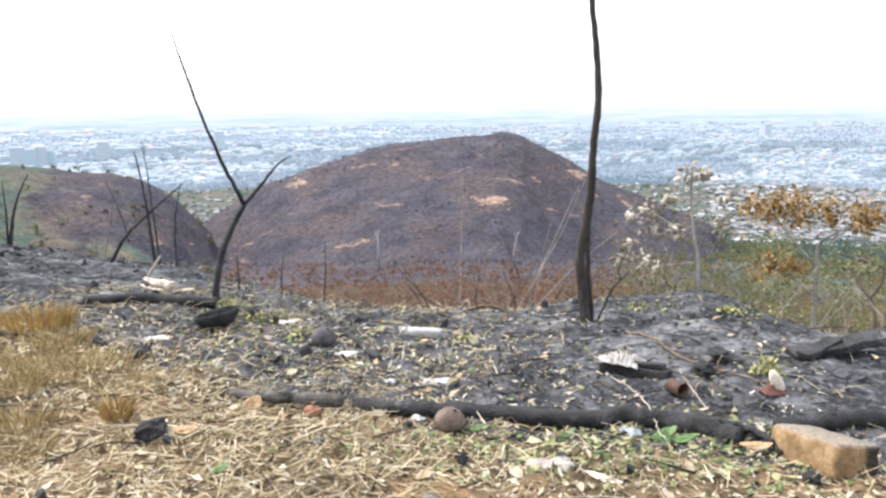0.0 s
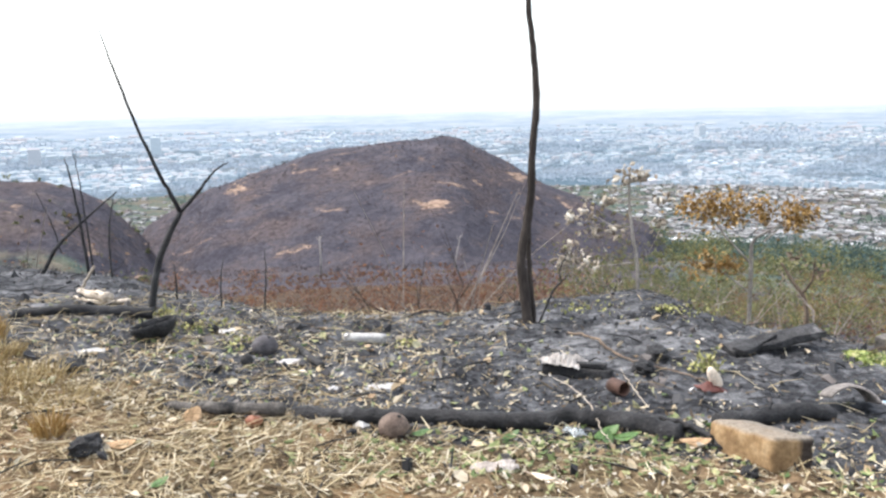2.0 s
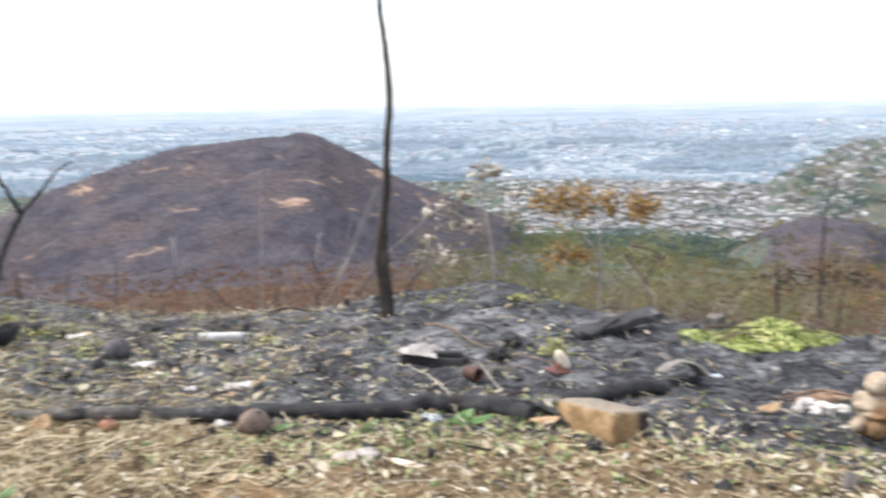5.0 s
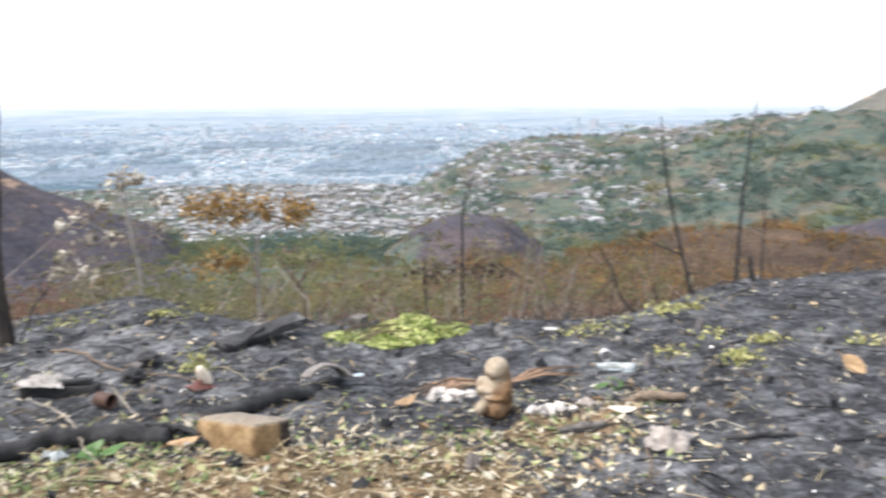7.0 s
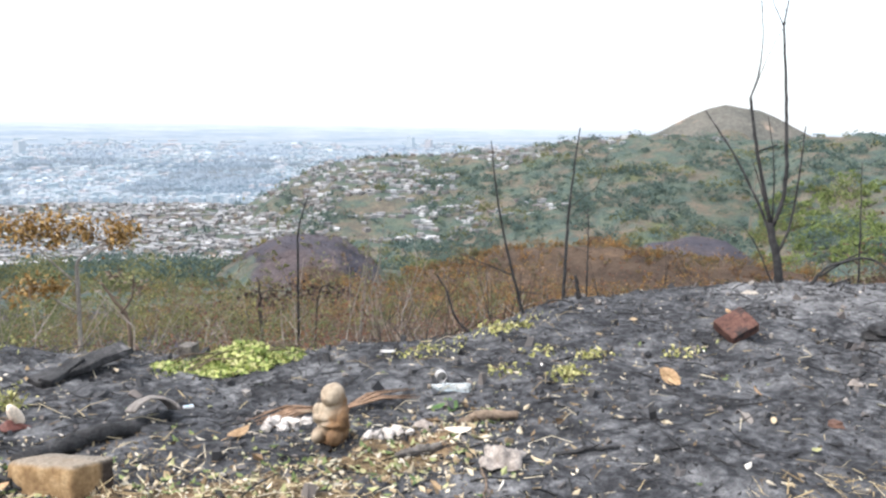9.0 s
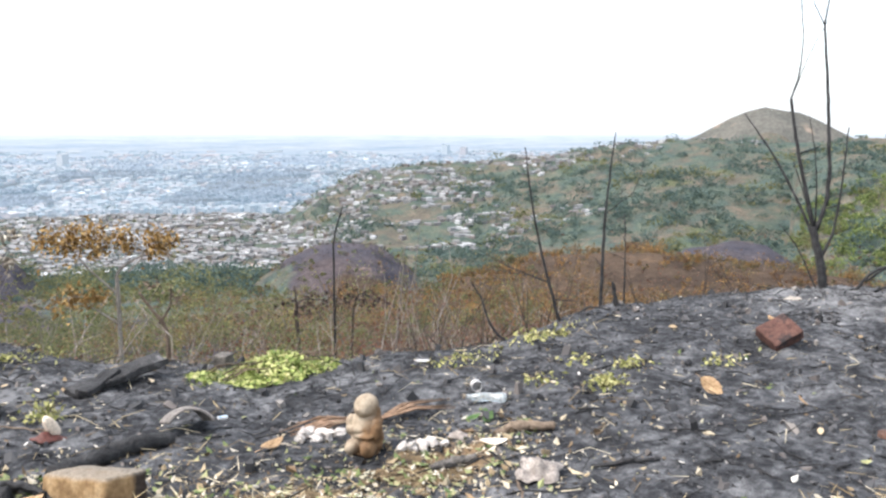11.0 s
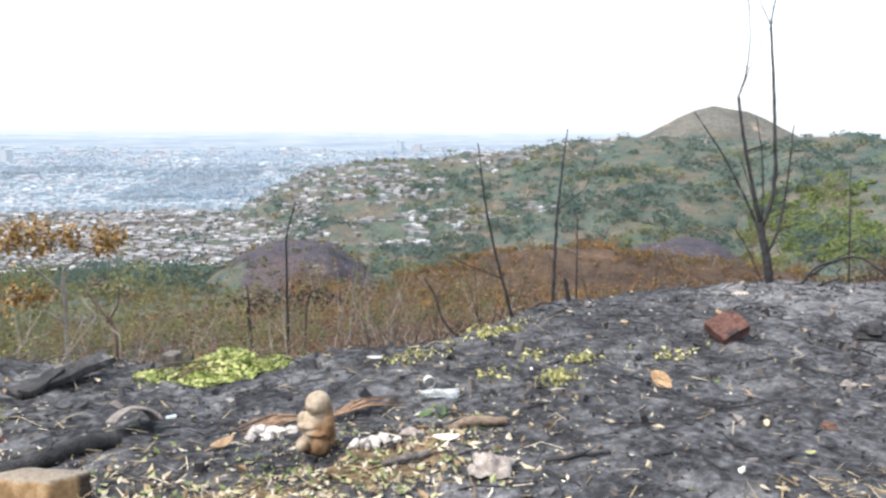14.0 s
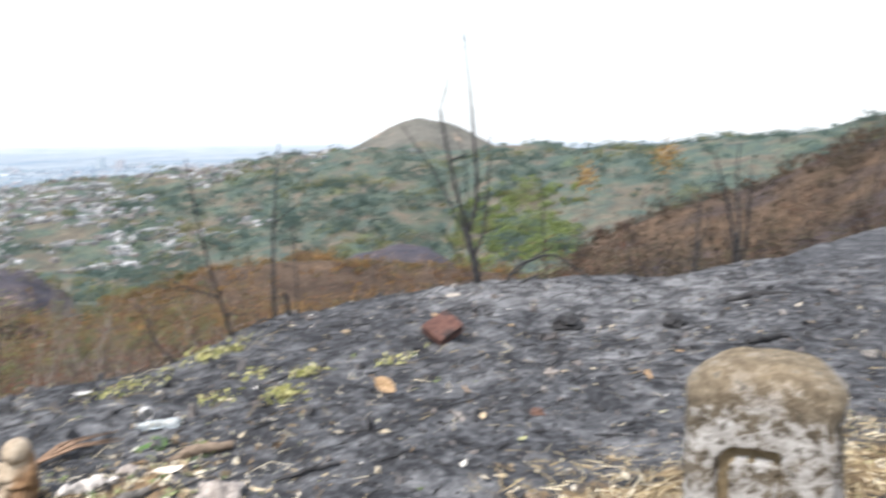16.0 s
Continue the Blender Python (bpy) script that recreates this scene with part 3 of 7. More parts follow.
def spur_houses():
    """Houses on the near town slope; the nearest are things of their own."""
    az = np.concatenate([rng.uniform(17, 64, 15000), rng.uniform(-34, 17, 2800)])
    r = np.concatenate([rng.uniform(540, 1000, 15000), rng.uniform(640, 1000, 2800)])
    xy = polar(az, r)
    z = height(xy[:, 0], xy[:, 1])
    # streets along the slope, thinning out to the wooded side
    rows = 0.55 + 0.45 * np.sin((z + 3 * wave(xy[:, 0], xy[:, 1], 50, 2)) * 1.05)
    town = 0.55 + 0.75 * wave(xy[:, 0], xy[:, 1], 55, 5) + 0.4 * wave(xy[:, 0], xy[:, 1], 24, 3)
    town = np.clip(town - 0.85 * smooth(42, 56, az) * (1 - 0.8 * smooth(770, 840, r)) - 0.5 * smooth(54, 62, az), 0, 1) * rows
    town = np.where(r > 880, town * 0.4, town)
    town = np.where((z < -84), 0.46 * (0.6 + 0.6 * rows), town)
    town = np.where(r < 600, np.where(az < 36, 0.60, 0.0), town)
    ok = town > rng.uniform(0, 1, len(az))
    xy, z, az, r = xy[ok], z[ok], az[ok], r[ok]
    order = np.argsort(r)
    n_single = 150
    protos = []
    for k, (w, d, h, wall, roof) in enumerate([(4.4, 3.8, 2.2, PAINT_WHITE, ROOF_PALE), (4.4, 3.8, 3.0, PAINT_CREAM, ROOF_PALE), (4.0, 3.8, 2.2, BRICK_WALL, ROOF_GREY), (5.2, 3.8, 2.2, PAINT_WHITE, ROOF_RUST)]):
        home = new("house")
        bm = bmesh.new()
        bmesh.ops.create_cube(bm, size=1, matrix=Matrix.Translation((0, 0, h / 2 - 1.0)) @ Matrix.Diagonal((w, d, h + 2, 1)))
        part("wall", bm, wall, home)
        for side in (-1, 1):
            bm = bmesh.new()
            rise = d * 0.16
            m = Matrix.Translation((0, side * d * 0.27, h + rise * 0.5)) @ Matrix.Rotation(-side * math.atan2(rise, d * 0.5), 4, "X") @ Matrix.Diagonal((w + 0.8, d * 0.60, 0.18, 1))
            bmesh.ops.create_cube(bm, size=1, matrix=m)
            part("roof", bm, roof, home)
        bm = bmesh.new()
        bmesh.ops.create_cube(bm, size=1, matrix=Matrix.Translation((0.8, -d / 2 - 0.02, 1.0)) @ Matrix.Diagonal((0.9, 0.12, 2.0, 1)))
        part("door", bm, DARK_OPENING, home)
        for wx in (-w * 0.28, w * 0.32):
            bm = bmesh.new()
            bmesh.ops.create_cube(bm, size=1, matrix=Matrix.Translation((wx, -d / 2 - 0.02, 1.7)) @ Matrix.Diagonal((1.2, 0.12, 1.0, 1)))
            part("window", bm, DARK_OPENING, home)
        label = ["small white-painted house under a pale sheet roof", "two-storey cream house under a pale sheet roof", "small bare brick house under a grey roof", "long white house under a rusty sheet roof"][k]
        tagged(home, label, "house", group="houses of the town on the slope")
        protos.append(home)
    used = [False] * 4
    for i, q in enumerate(order[:n_single]):
        k = int(rng.integers(4))
        m = pose(xy[q, 0], xy[q, 1], z[q], 0, 0, float(rng.normal(-30, 25)))
        if not used[k]:
            protos[k].matrix_basis, used[k] = m, True
        else:
            copy_thing(protos[k], m)
    s = Soup()
    rest = order[n_single:]
    n = len(rest)
    boxes(s, xy[rest], z[rest], rng.uniform(3.2, 7.0, n), rng.uniform(2.6, 4.4, n), rng.uniform(1.0, 2.0, n), rng.normal(-0.75, 0.35, n))
    tagged(s.object("town_houses", WALLS), "dense small white and brick houses across the slope", "houses", kind="stuff")


def woods():
    """Far trees: crowns of several lobes, gathered in stands, with open slope between."""
    kinds = (("dark", FAR_WOOD, "dark green trees in stands across the far hills"), ("olive", OLIVE_WOOD, "olive and yellowish trees and shrubs on the far hills"))
    n = 30000
    az, r = rng.uniform(-33, 100, n), 200 * (5.2 ** rng.uniform(0.0, 1, n) ** 0.7)
    xy = polar(az, r)
    z = height(xy[:, 0], xy[:, 1])
    stand = wave(xy[:, 0], xy[:, 1], 70, 3) + 0.55 * wave(xy[:, 0], xy[:, 1], 27, 5) + 0.3 * wave(xy[:, 0], xy[:, 1], 11, 1)
    keep = stand + 0.14 + 0.16 * smooth(42, 50, az) > rng.uniform(-0.28, 0.40, n)
    keep &= ~((az > 32) & (az < 42.5) & (r > 190) & (r < 330)) & ~((az > 57.5) & (az < 68.5) & (r < 330)) & ~((az > 43.5) & (az < 57.5) & (r < 300)) & ~((az > 42) & (az < 72) & (r < 225)) & ~((r > 980) & (az > 57) & (az < 71))
    keep &= (az > 17) | (r > 480)
    keep &= ~((r < 520) & (rng.uniform(0, 1, n) < 0.5))
    keep &= ~((az > 70) & (rng.uniform(0, 1, n) < 0.45))
    keep &= ~((z < -86) & (rng.uniform(0, 1, n) < 0.88))
    keep &= ~((r > 790) & (r < 900) & (rng.uniform(0, 1, n) < 0.6))
    tint = wave(xy[:, 0], xy[:, 1], 48, 8) + rng.normal(size=n) * 0.35
    soups = {k[0]: Soup() for k in kinds}
    for q in np.flatnonzero(keep):
        g = (1.3 + 1.9 * rng.pareto(2.8)) * (0.6 + min(r[q], 700) / 1000)
        g = min(g, 7.5)
        far = r[q] > 500
        for _ in range(1 if far else 2):
            c = np.array([xy[q, 0], xy[q, 1], z[q] + g * rng.uniform(0.25, 0.5)]) + rng.normal(size=3) * np.array([0.6, 0.6, 0.08]) * g
            m = int((34 if far else 90) * max(1.0, g / 3))
            off = rng.normal(size=(m, 3))
            off /= np.linalg.norm(off, axis=1)[:, None]
            off *= (rng.uniform(0.25, 1, (m, 1)) ** 0.5) * np.array([1.35, 1.35, 0.75]) * g * rng.uniform(0.8, 1.2, 3)
            soups["olive" if tint[q] > (0.50 if far else 0.10) else "dark"].leaves(c + off, (0.5 if far else 0.30) * min(g, 3.0), aspect=0.85)
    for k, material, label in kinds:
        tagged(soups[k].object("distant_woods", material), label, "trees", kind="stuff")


def scrub(name, label, material, stem_material, az0, az1, r0, r1, n, tall, leaf, per, stems=2, seed=1.0, density=None, stem_share=0.10):
    """Dry brush on the slopes: crooked stems, each tip with its own loose clump of leaves."""
    s, t = Soup(), Soup()
    az, r = rng.uniform(az0, az1, n), r0 * ((r1 / r0) ** rng.uniform(0, 1, n))
    xy = polar(az, r)
    rc = np.interp(az, CREST_AZ, CREST_R)
    ok = (r > rc * 1.22) & (wave(xy[:, 0], xy[:, 1], 2 + r.mean() * 0.12, seed) > rng.uniform(-1.0, 0.5, n))
    if density is not None:
        ok &= density(az, r) > rng.uniform(0, 1, n)
    xy, r = xy[ok], r[ok]
    z = height(xy[:, 0], xy[:, 1])
    swell = smooth(-0.5, 0.6, wave(xy[:, 0], xy[:, 1], 2.5 + 0.03 * r, seed + 3))
    for k in range(len(xy)):
        g = tall * (0.35 + 0.45 * rng.uniform() + 0.35 * min(rng.pareto(3.0), 1.6)) * (0.5 + 1.0 * swell[k])
        base = np.array([xy[k, 0], xy[k, 1], z[k] - 0.1])
        w = 0.006 * g + 0.00035 * r[k]
        tips = []
        for _ in range(int(rng.integers(2, 5))):
            tips.append(base + np.array([rng.normal() * 0.36 * g, rng.normal() * 0.36 * g, g * rng.uniform(0.35, 1.15)]))
        if stems and rng.uniform() < (stem_share if per else 1.0):
            for tip in tips[:stems + 1]:
                mid = base * 0.45 + tip * 0.55 + rng.normal(size=3) * 0.10 * g
                t.tube([base, mid, tip + rng.normal(size=3) * 0.05 * g], [w, w * 0.6, w * 0.25], 4)
                twig = tip + np.array([rng.normal() * 0.2, rng.normal() * 0.2, rng.uniform(0.0, 0.25)]) * g
                t.tube([mid, (mid + twig) / 2 + rng.normal(size=3) * 0.03 * g, twig], [w * 0.5, w * 0.35, w * 0.15], 3)
        if per:
            m = max(3, int(per * rng.uniform(0.4, 1.4) * min(1.7, max(1.0, 45 / r[k])) / len(tips)))
            for tip in tips:
                c = tip - [0, 0, 0.12 * g] + rng.normal(size=(m, 3)) * np.array([0.20, 0.20, 0.17]) * g
                s.leaves(c, leaf * (0.28 + r[k] * 0.0125))
    if per:
        tagged(s.object(name, material), label, "brush", kind="stuff")
    if stems:
        tagged(t.object(name + "_stems", stem_material), "thin bare stems of the dry brush", "brush", kind="stuff")


def haze_glow(material, colour, strength):
    """Air light painted on the far backdrop as emission; these surfaces are no lamps."""
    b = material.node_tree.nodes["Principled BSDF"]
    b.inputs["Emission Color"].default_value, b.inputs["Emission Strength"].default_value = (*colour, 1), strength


haze_glow(CITY, (0.54, 0.75, 0.95), 0.26)
haze_glow(HAZE_WOOD, (0.60, 0.72, 0.92), 0.25)


def distance():
    city()
    spur_houses()
    woods()
    olive = foliage("olive_leaves", [(0.0, (0.075, 0.090, 0.046)), (0.45, (0.120, 0.138, 0.064)), (0.80, (0.185, 0.190, 0.080)), (1.0, (0.22, 0.200, 0.105))], 0.8, 0.1, [(0.0, (0.085, 0.066, 0.048)), (0.5, (0.14, 0.108, 0.075)), (1.0, (0.20, 0.17, 0.12))], 0.16, 0.56)
    mixed_brown = brush_leaves("mixed_dry_brush_leaves", [(0.104, 0.063, 0.054), (0.183, 0.088, 0.059), (0.232, 0.165, 0.120), (0.128, 0.076, 0.063), (0.244, 0.116, 0.061), (0.165, 0.159, 0.085)], 0.16, 0.34, 0.66)
    mixed_olive = brush_leaves("mixed_olive_scrub_leaves", [(0.152, 0.107, 0.081), (0.090, 0.112, 0.063), (0.226, 0.220, 0.098), (0.116, 0.137, 0.073), (0.232, 0.146, 0.085), (0.305, 0.287, 0.104)], 0.15, 0.34, 0.66)
    mixed_orange = brush_leaves("mixed_rust_brush_leaves", [(0.116, 0.081, 0.066), (0.237, 0.141, 0.066), (0.132, 0.123, 0.077), (0.314, 0.182, 0.072), (0.138, 0.094, 0.073), (0.116, 0.121, 0.073)], 0.07, 0.34, 0.66)
    red = brush_leaves("scorched_brush_leaves", [(0.062, 0.048, 0.044), (0.125, 0.078, 0.056), (0.098, 0.086, 0.060), (0.076, 0.060, 0.054), (0.150, 0.095, 0.062)], 0.16)
    grey = surface("grey_dry_stem", (0.16, 0.13, 0.11), (0.34, 0.30, 0.26), 8, 60, bump=0)
    black = surface("scorched_stem", (0.018, 0.016, 0.015), (0.06, 0.05, 0.045), 8, 60, bump=0)
    dusk = brush_leaves("burnt_hill_stubble", [(0.055, 0.050, 0.058), (0.095, 0.074, 0.072), (0.062, 0.057, 0.066), (0.125, 0.084, 0.066)], 0.05)
    scrub("brown_brush", "dry brown brush below the burnt crest", mixed_brown, grey, -32, 78, 11, 170, 5200, 1.15, 0.115, 44, 2, 1.0, lambda a, r: 1 - smooth(13, 18, a) * (1 - smooth(33, 40, a)) * (0.35 + 0.5 * smooth(30, 50, r)), 0.22)
    scrub("green_scrub", "olive green scrub with dry brown tops", mixed_olive, grey, 13, 42, 13, 360, 4200, 1.4, 0.135, 52, 2, 2.0, lambda a, r: 1 - smooth(32, 42, a) * (1 - 0.4 * smooth(60, 120, r)), 0.16)
    scrub("green_scrub", "olive green scrub on the valley side", olive, grey, -34, -15, 60, 300, 700, 2.2, 0.20, 30, 0, 2.5)
    scrub("orange_brush", "rust-orange dry brush in a band across the valley", mixed_orange, grey, 36, 72, 80, 340, 6500, 2.3, 0.20, 30, 1, 3.0, lambda a, r: 0.15 + 0.85 * smooth(34, 50, a + 4 * wave(r * a / 57, r, 14, 2)) - ((a > 30) & (a < 43.5) & (r > 205)) - ((a > 57) & (a < 69.5) & (r > 215)), 0.05)
    scrub("tall_bushes", "taller olive and brown bushes in the valley", mixed_olive, grey, 12, 50, 24, 220, 330, 3.3, 0.16, 170, 3, 12.0, None, 0.5)
    scrub("tall_bushes", "taller dry brown bushes below the crest", mixed_brown, grey, 28, 72, 18, 130, 240, 2.2, 0.13, 130, 3, 13.0, None, 0.6)
    scrub("burnt_hill_brush", "black stubble and scorched bushes over the burnt hill", dusk, black, -17, 42, 215, 380, 6000, 0.8, 0.085, 12, 1, 15.0, lambda a, r: ((a < 20) | (a > 31)) * 1.0, 0.10)
    fresh = foliage("spring_green_leaves", [(0.0, (0.085, 0.125, 0.045)), (0.5, (0.15, 0.195, 0.065)), (1.0, (0.23, 0.26, 0.10))], 0.8)
    scrub("bright_bushes", "bright yellow-green bushes on the far slope", fresh, grey, 65.5, 74.5, 370, 500, 620, 4.4, 0.20, 60, 0, 8.0)
    scrub("orange_brush", "rust-brown dry brush under the burnt hill", mixed_brown, grey, -20, 14, 26, 200, 1700, 1.7, 0.17, 30, 1, 3.5)
    scrub("scorched_brush", "scorched reddish brush on the rising slope", red, black, 73, 100, 13, 90, 3900, 1.35, 0.15, 42, 3, 4.0, None, 0.3)
    scrub("burnt_twigs", "thin burnt twigs standing along the crest", black, black, -30, 100, 7.5, 16, 420, 0.75, 0.1, 0, 2, 6.0)
    scrub("burnt_stems", "tangle of thin burnt stems at the edge of the crest", black, black, 44, 58, 8.2, 13, 55, 1.1, 0.1, 0, 2, 7.0)
    scrub("burnt_stems", "bare black stems standing over the scorched slope", black, black, 74, 98, 12, 45, 190, 2.0, 0.1, 0, 2, 11.0)
    scrub("dry_twigs", "pale dry twigs tangled below the crest", grey, grey, -14, 76, 9, 34, 240, 1.1, 0.1, 0, 2, 9.0)


# ---- materials of things ----
CHAR = surface("charred_wood", (0.010, 0.010, 0.011), (0.055, 0.053, 0.054), 9, 70, 0.75, 0.3, 0.8, 0.02, stain=(0.13, 0.125, 0.125), stain_at=0.66, stretch=(1, 1, 1))
CHAR_GREY = surface("half_burnt_grey_wood", (0.05, 0.045, 0.042), (0.20, 0.18, 0.16), 7, 60, 0.85, 0.2, 0.7, 0.015, stain=(0.02, 0.02, 0.02), stain_at=0.6)
BARK = surface("smoked_bark", (0.030, 0.024, 0.021), (0.11, 0.090, 0.078), 5, 45, 0.85, 0.2, 0.7, 0.012, stain=(0.012, 0.012, 0.012), stain_at=0.60, stretch=(1, 1, 0.3))
PALE_BARK = surface("pale_dry_bark", (0.22, 0.19, 0.16), (0.45, 0.41, 0.36), 8, 70, 0.85, 0.2, 0.5, 0.008, stretch=(1, 1, 0.3))
DEAD_WOOD = surface("bleached_dead_wood", (0.28, 0.22, 0.16), (0.58, 0.51, 0.42), 8, 60, 0.8, 0.2, 0.6, 0.01)
BROWN_WOOD = surface("brown_branch_wood", (0.085, 0.062, 0.046), (0.20, 0.150, 0.11), 8, 60, 0.8, 0.2, 0.6, 0.01)
ASHY = surface("ash_dusted_clay", (0.30, 0.27, 0.23), (0.48, 0.43, 0.37), 9, 70, 0.95, 0.1, 0.5, 0.008, stain=(0.12, 0.10, 0.09), stain_at=0.62, vary=0)
COCONUT = surface("brown_coconut_husk", (0.12, 0.085, 0.068), (0.24, 0.18, 0.145), 14, 120, 0.8, 0.2, 0.6, 0.006)
SOOT_NUT = surface("sooty_husk", (0.045, 0.042, 0.045), (0.12, 0.11, 0.115), 14, 120, 0.8, 0.2, 0.6, 0.006)
TOMATO = surface("dull_red_skin", (0.22, 0.075, 0.035), (0.33, 0.14, 0.075), 12, 90, 0.5, 0.35, 0.2, 0.003)
GREY_FOAM = surface("ash_grey_roll", (0.30, 0.29, 0.28), (0.50, 0.49, 0.47), 12, 80, 0.9, 0.1, 0.5, 0.006, stain=(0.10, 0.095, 0.09), stain_at=0.6)
RUST = surface("rusty_tin", (0.070, 0.038, 0.028), (0.16, 0.088, 0.064), 18, 120, 0.7, 0.3, 0.4, 0.003)
INSIDE = surface("near_black_inside", (0.008, 0.008, 0.008), (0.02, 0.019, 0.018), 10, 60, 0.9, 0.1, 0.2, 0.004)
PLASTIC_WHITE = surface("crumpled_white_plastic", (0.38, 0.36, 0.345), (0.64, 0.63, 0.615), 15, 90, 0.55, 0.4, 0.4, 0.004)
PLASTIC_CLEAR = surface("cloudy_bottle_plastic", (0.55, 0.60, 0.60), (0.80, 0.84, 0.84), 14, 60, 0.25, 0.5, 0.3, 0.004)
PLASTIC_CLEAR.node_tree.nodes["Principled BSDF"].inputs["Transmission Weight"].default_value = 0.7
RAG = surface("dirty_pinkish_rag", (0.20, 0.170, 0.150), (0.48, 0.430, 0.390), 14, 90, 0.95, 0.1, 0.6, 0.006, stain=(0.12, 0.10, 0.09), stain_at=0.62)
CUP_RED = surface("dull_red_plastic", (0.10, 0.035, 0.028), (0.19, 0.068, 0.052), 14, 90, 0.6, 0.3, 0.3, 0.004)
BONE = surface("cream_shell", (0.62, 0.50, 0.38), (0.80, 0.70, 0.58), 12, 80, 0.6, 0.3, 0.3, 0.004)
RED_BRICK = surface("red_fired_brick", (0.060, 0.033, 0.028), (0.135, 0.070, 0.056), 10, 80, 0.9, 0.15, 0.6, 0.006, stain=(0.028, 0.024, 0.024), stain_at=0.56)
TILE_GREY = surface("smoked_roof_tile", (0.13, 0.118, 0.108), (0.29, 0.26, 0.24), 10, 80, 0.85, 0.2, 0.5, 0.006)
PEBBLE_WHITE = surface("white_chalky_stone", (0.36, 0.32, 0.29), (0.66, 0.62, 0.58), 20, 120, 0.85, 0.2, 0.4, 0.004)
PALM = surface("dry_palm_fibre", (0.14, 0.085, 0.055), (0.33, 0.22, 0.15), 14, 120, 0.85, 0.2, 0.5, 0.004)
GROOVE = surface("weathered_groove", (0.10, 0.08, 0.05), (0.24, 0.19, 0.12), 16, 80, 0.95, 0.1, 0.6, 0.006, vary=0)
DRY_LEAF = surface("dry_tan_leaf", (0.30, 0.19, 0.10), (0.50, 0.34, 0.20), 16, 90, 0.8, 0.2, 0.3, 0.003)
GREEN_LEAF = surface("fresh_green_leaf", (0.035, 0.085, 0.018), (0.085, 0.16, 0.035), 14, 80, 0.5, 0.4, 0.3, 0.003)
PAINT_WHITE = surface("white_house_paint", (0.44, 0.43, 0.41), (0.60, 0.59, 0.575), 0.4, 4, bump=0)
PAINT_CREAM = surface("cream_house_paint", (0.38, 0.34, 0.29), (0.52, 0.47, 0.41), 0.4, 4, bump=0)
BRICK_WALL = surface("bare_brick_wall", (0.22, 0.13, 0.09), (0.36, 0.24, 0.18), 0.6, 6, bump=0)
ROOF_PALE = surface("pale_sheet_roof", (0.44, 0.44, 0.445), (0.64, 0.64, 0.645), 0.5, 5, bump=0)
ROOF_GREY = surface("grey_sheet_roof", (0.34, 0.34, 0.35), (0.56, 0.56, 0.57), 0.5, 5, bump=0)
ROOF_RUST = surface("rusty_sheet_roof", (0.30, 0.20, 0.15), (0.48, 0.38, 0.32), 0.5, 5, bump=0)
DARK_OPENING = surface("dark_opening", (0.02, 0.02, 0.022), (0.05, 0.05, 0.055), 1, 8, 0.4, 0.4, bump=0)


def part(name, bm, material, parent, label="", smooth_faces=False):
    me = bpy.data.meshes.new(name)
    bmesh.ops.recalc_face_normals(bm, faces=bm.faces)
    bm.to_mesh(me)
    bm.free()
    me.materials.append(material)
    if smooth_faces:
        me.polygons.foreach_set("use_smooth", np.ones(len(me.polygons), bool))
    ob = new(name, me)
    ob.parent = parent
    if label:
        tagged(ob, label)
    return ob


distance()


def valley_trunk(az, r, tall, lean, radius):
    """A bare pale trunk standing under the burnt hill."""
    x, y = polar(az, r)
    ob = new("dead_tree")
    ob.matrix_basis = pose(float(x), float(y), ground_z(float(x), float(y)) - 0.3)
    s = Soup()
    s.tube([(0, 0, 0), (lean * 0.2, 0, tall * 0.4), (lean, 0, tall)], [radius, radius * 0.85, radius * 0.5], 8)
    s.object("trunk", PALE_TRUNK, True, ob)
    for side, at in ((-1, 0.86), (1, 0.93)):
        s = Soup()
        a = np.array([lean * at, 0, tall * at])
        s.tube([a, a + [side * tall * 0.05, 0, tall * 0.05], a + [side * tall * 0.07, 0.2, tall * 0.12]], [radius * 0.4, radius * 0.3, radius * 0.15], 5)
        s.object("limb", PALE_TRUNK, True, ob)
    tagged(ob, "bare pale trunk standing below the burnt hill", "tree")


PALE_TRUNK = surface("pale_bare_trunk", (0.24, 0.22, 0.21), (0.38, 0.345, 0.325), 0.6, 5, bump=0)
valley_trunk(-4.5, 200, 9.6, -0.1, 0.30)
valley_trunk(4.42, 188, 8.6, 1.4, 0.20)

# ---- burnt saplings and shrubs ----
def curve_points(pts, per=6, wiggle=0.012):
    """A smooth, slightly crooked line through the points."""
    p = np.asarray(pts, float)
    if len(p) == 2:
        p = np.array([p[0], (p[0] + p[1]) / 2 + rng.normal(size=3) * wiggle, p[1]])
    e = np.concatenate([[2 * p[0] - p[1]], p, [2 * p[-1] - p[-2]]])
    out = []
    for i in range(1, len(e) - 2):
        for u in np.arange(per) / per:
            out.append(0.5 * (2 * e[i] + (e[i + 1] - e[i - 1]) * u + (2 * e[i - 1] - 5 * e[i] + 4 * e[i + 1] - e[i + 2]) * u ** 2 + (3 * e[i] - e[i - 1] - 3 * e[i + 1] + e[i + 2]) * u ** 3))
    out.append(p[-1])
    out = np.array(out)
    out[1:-1] += rng.normal(size=(len(out) - 2, 3)) * wiggle * 0.35
    return out


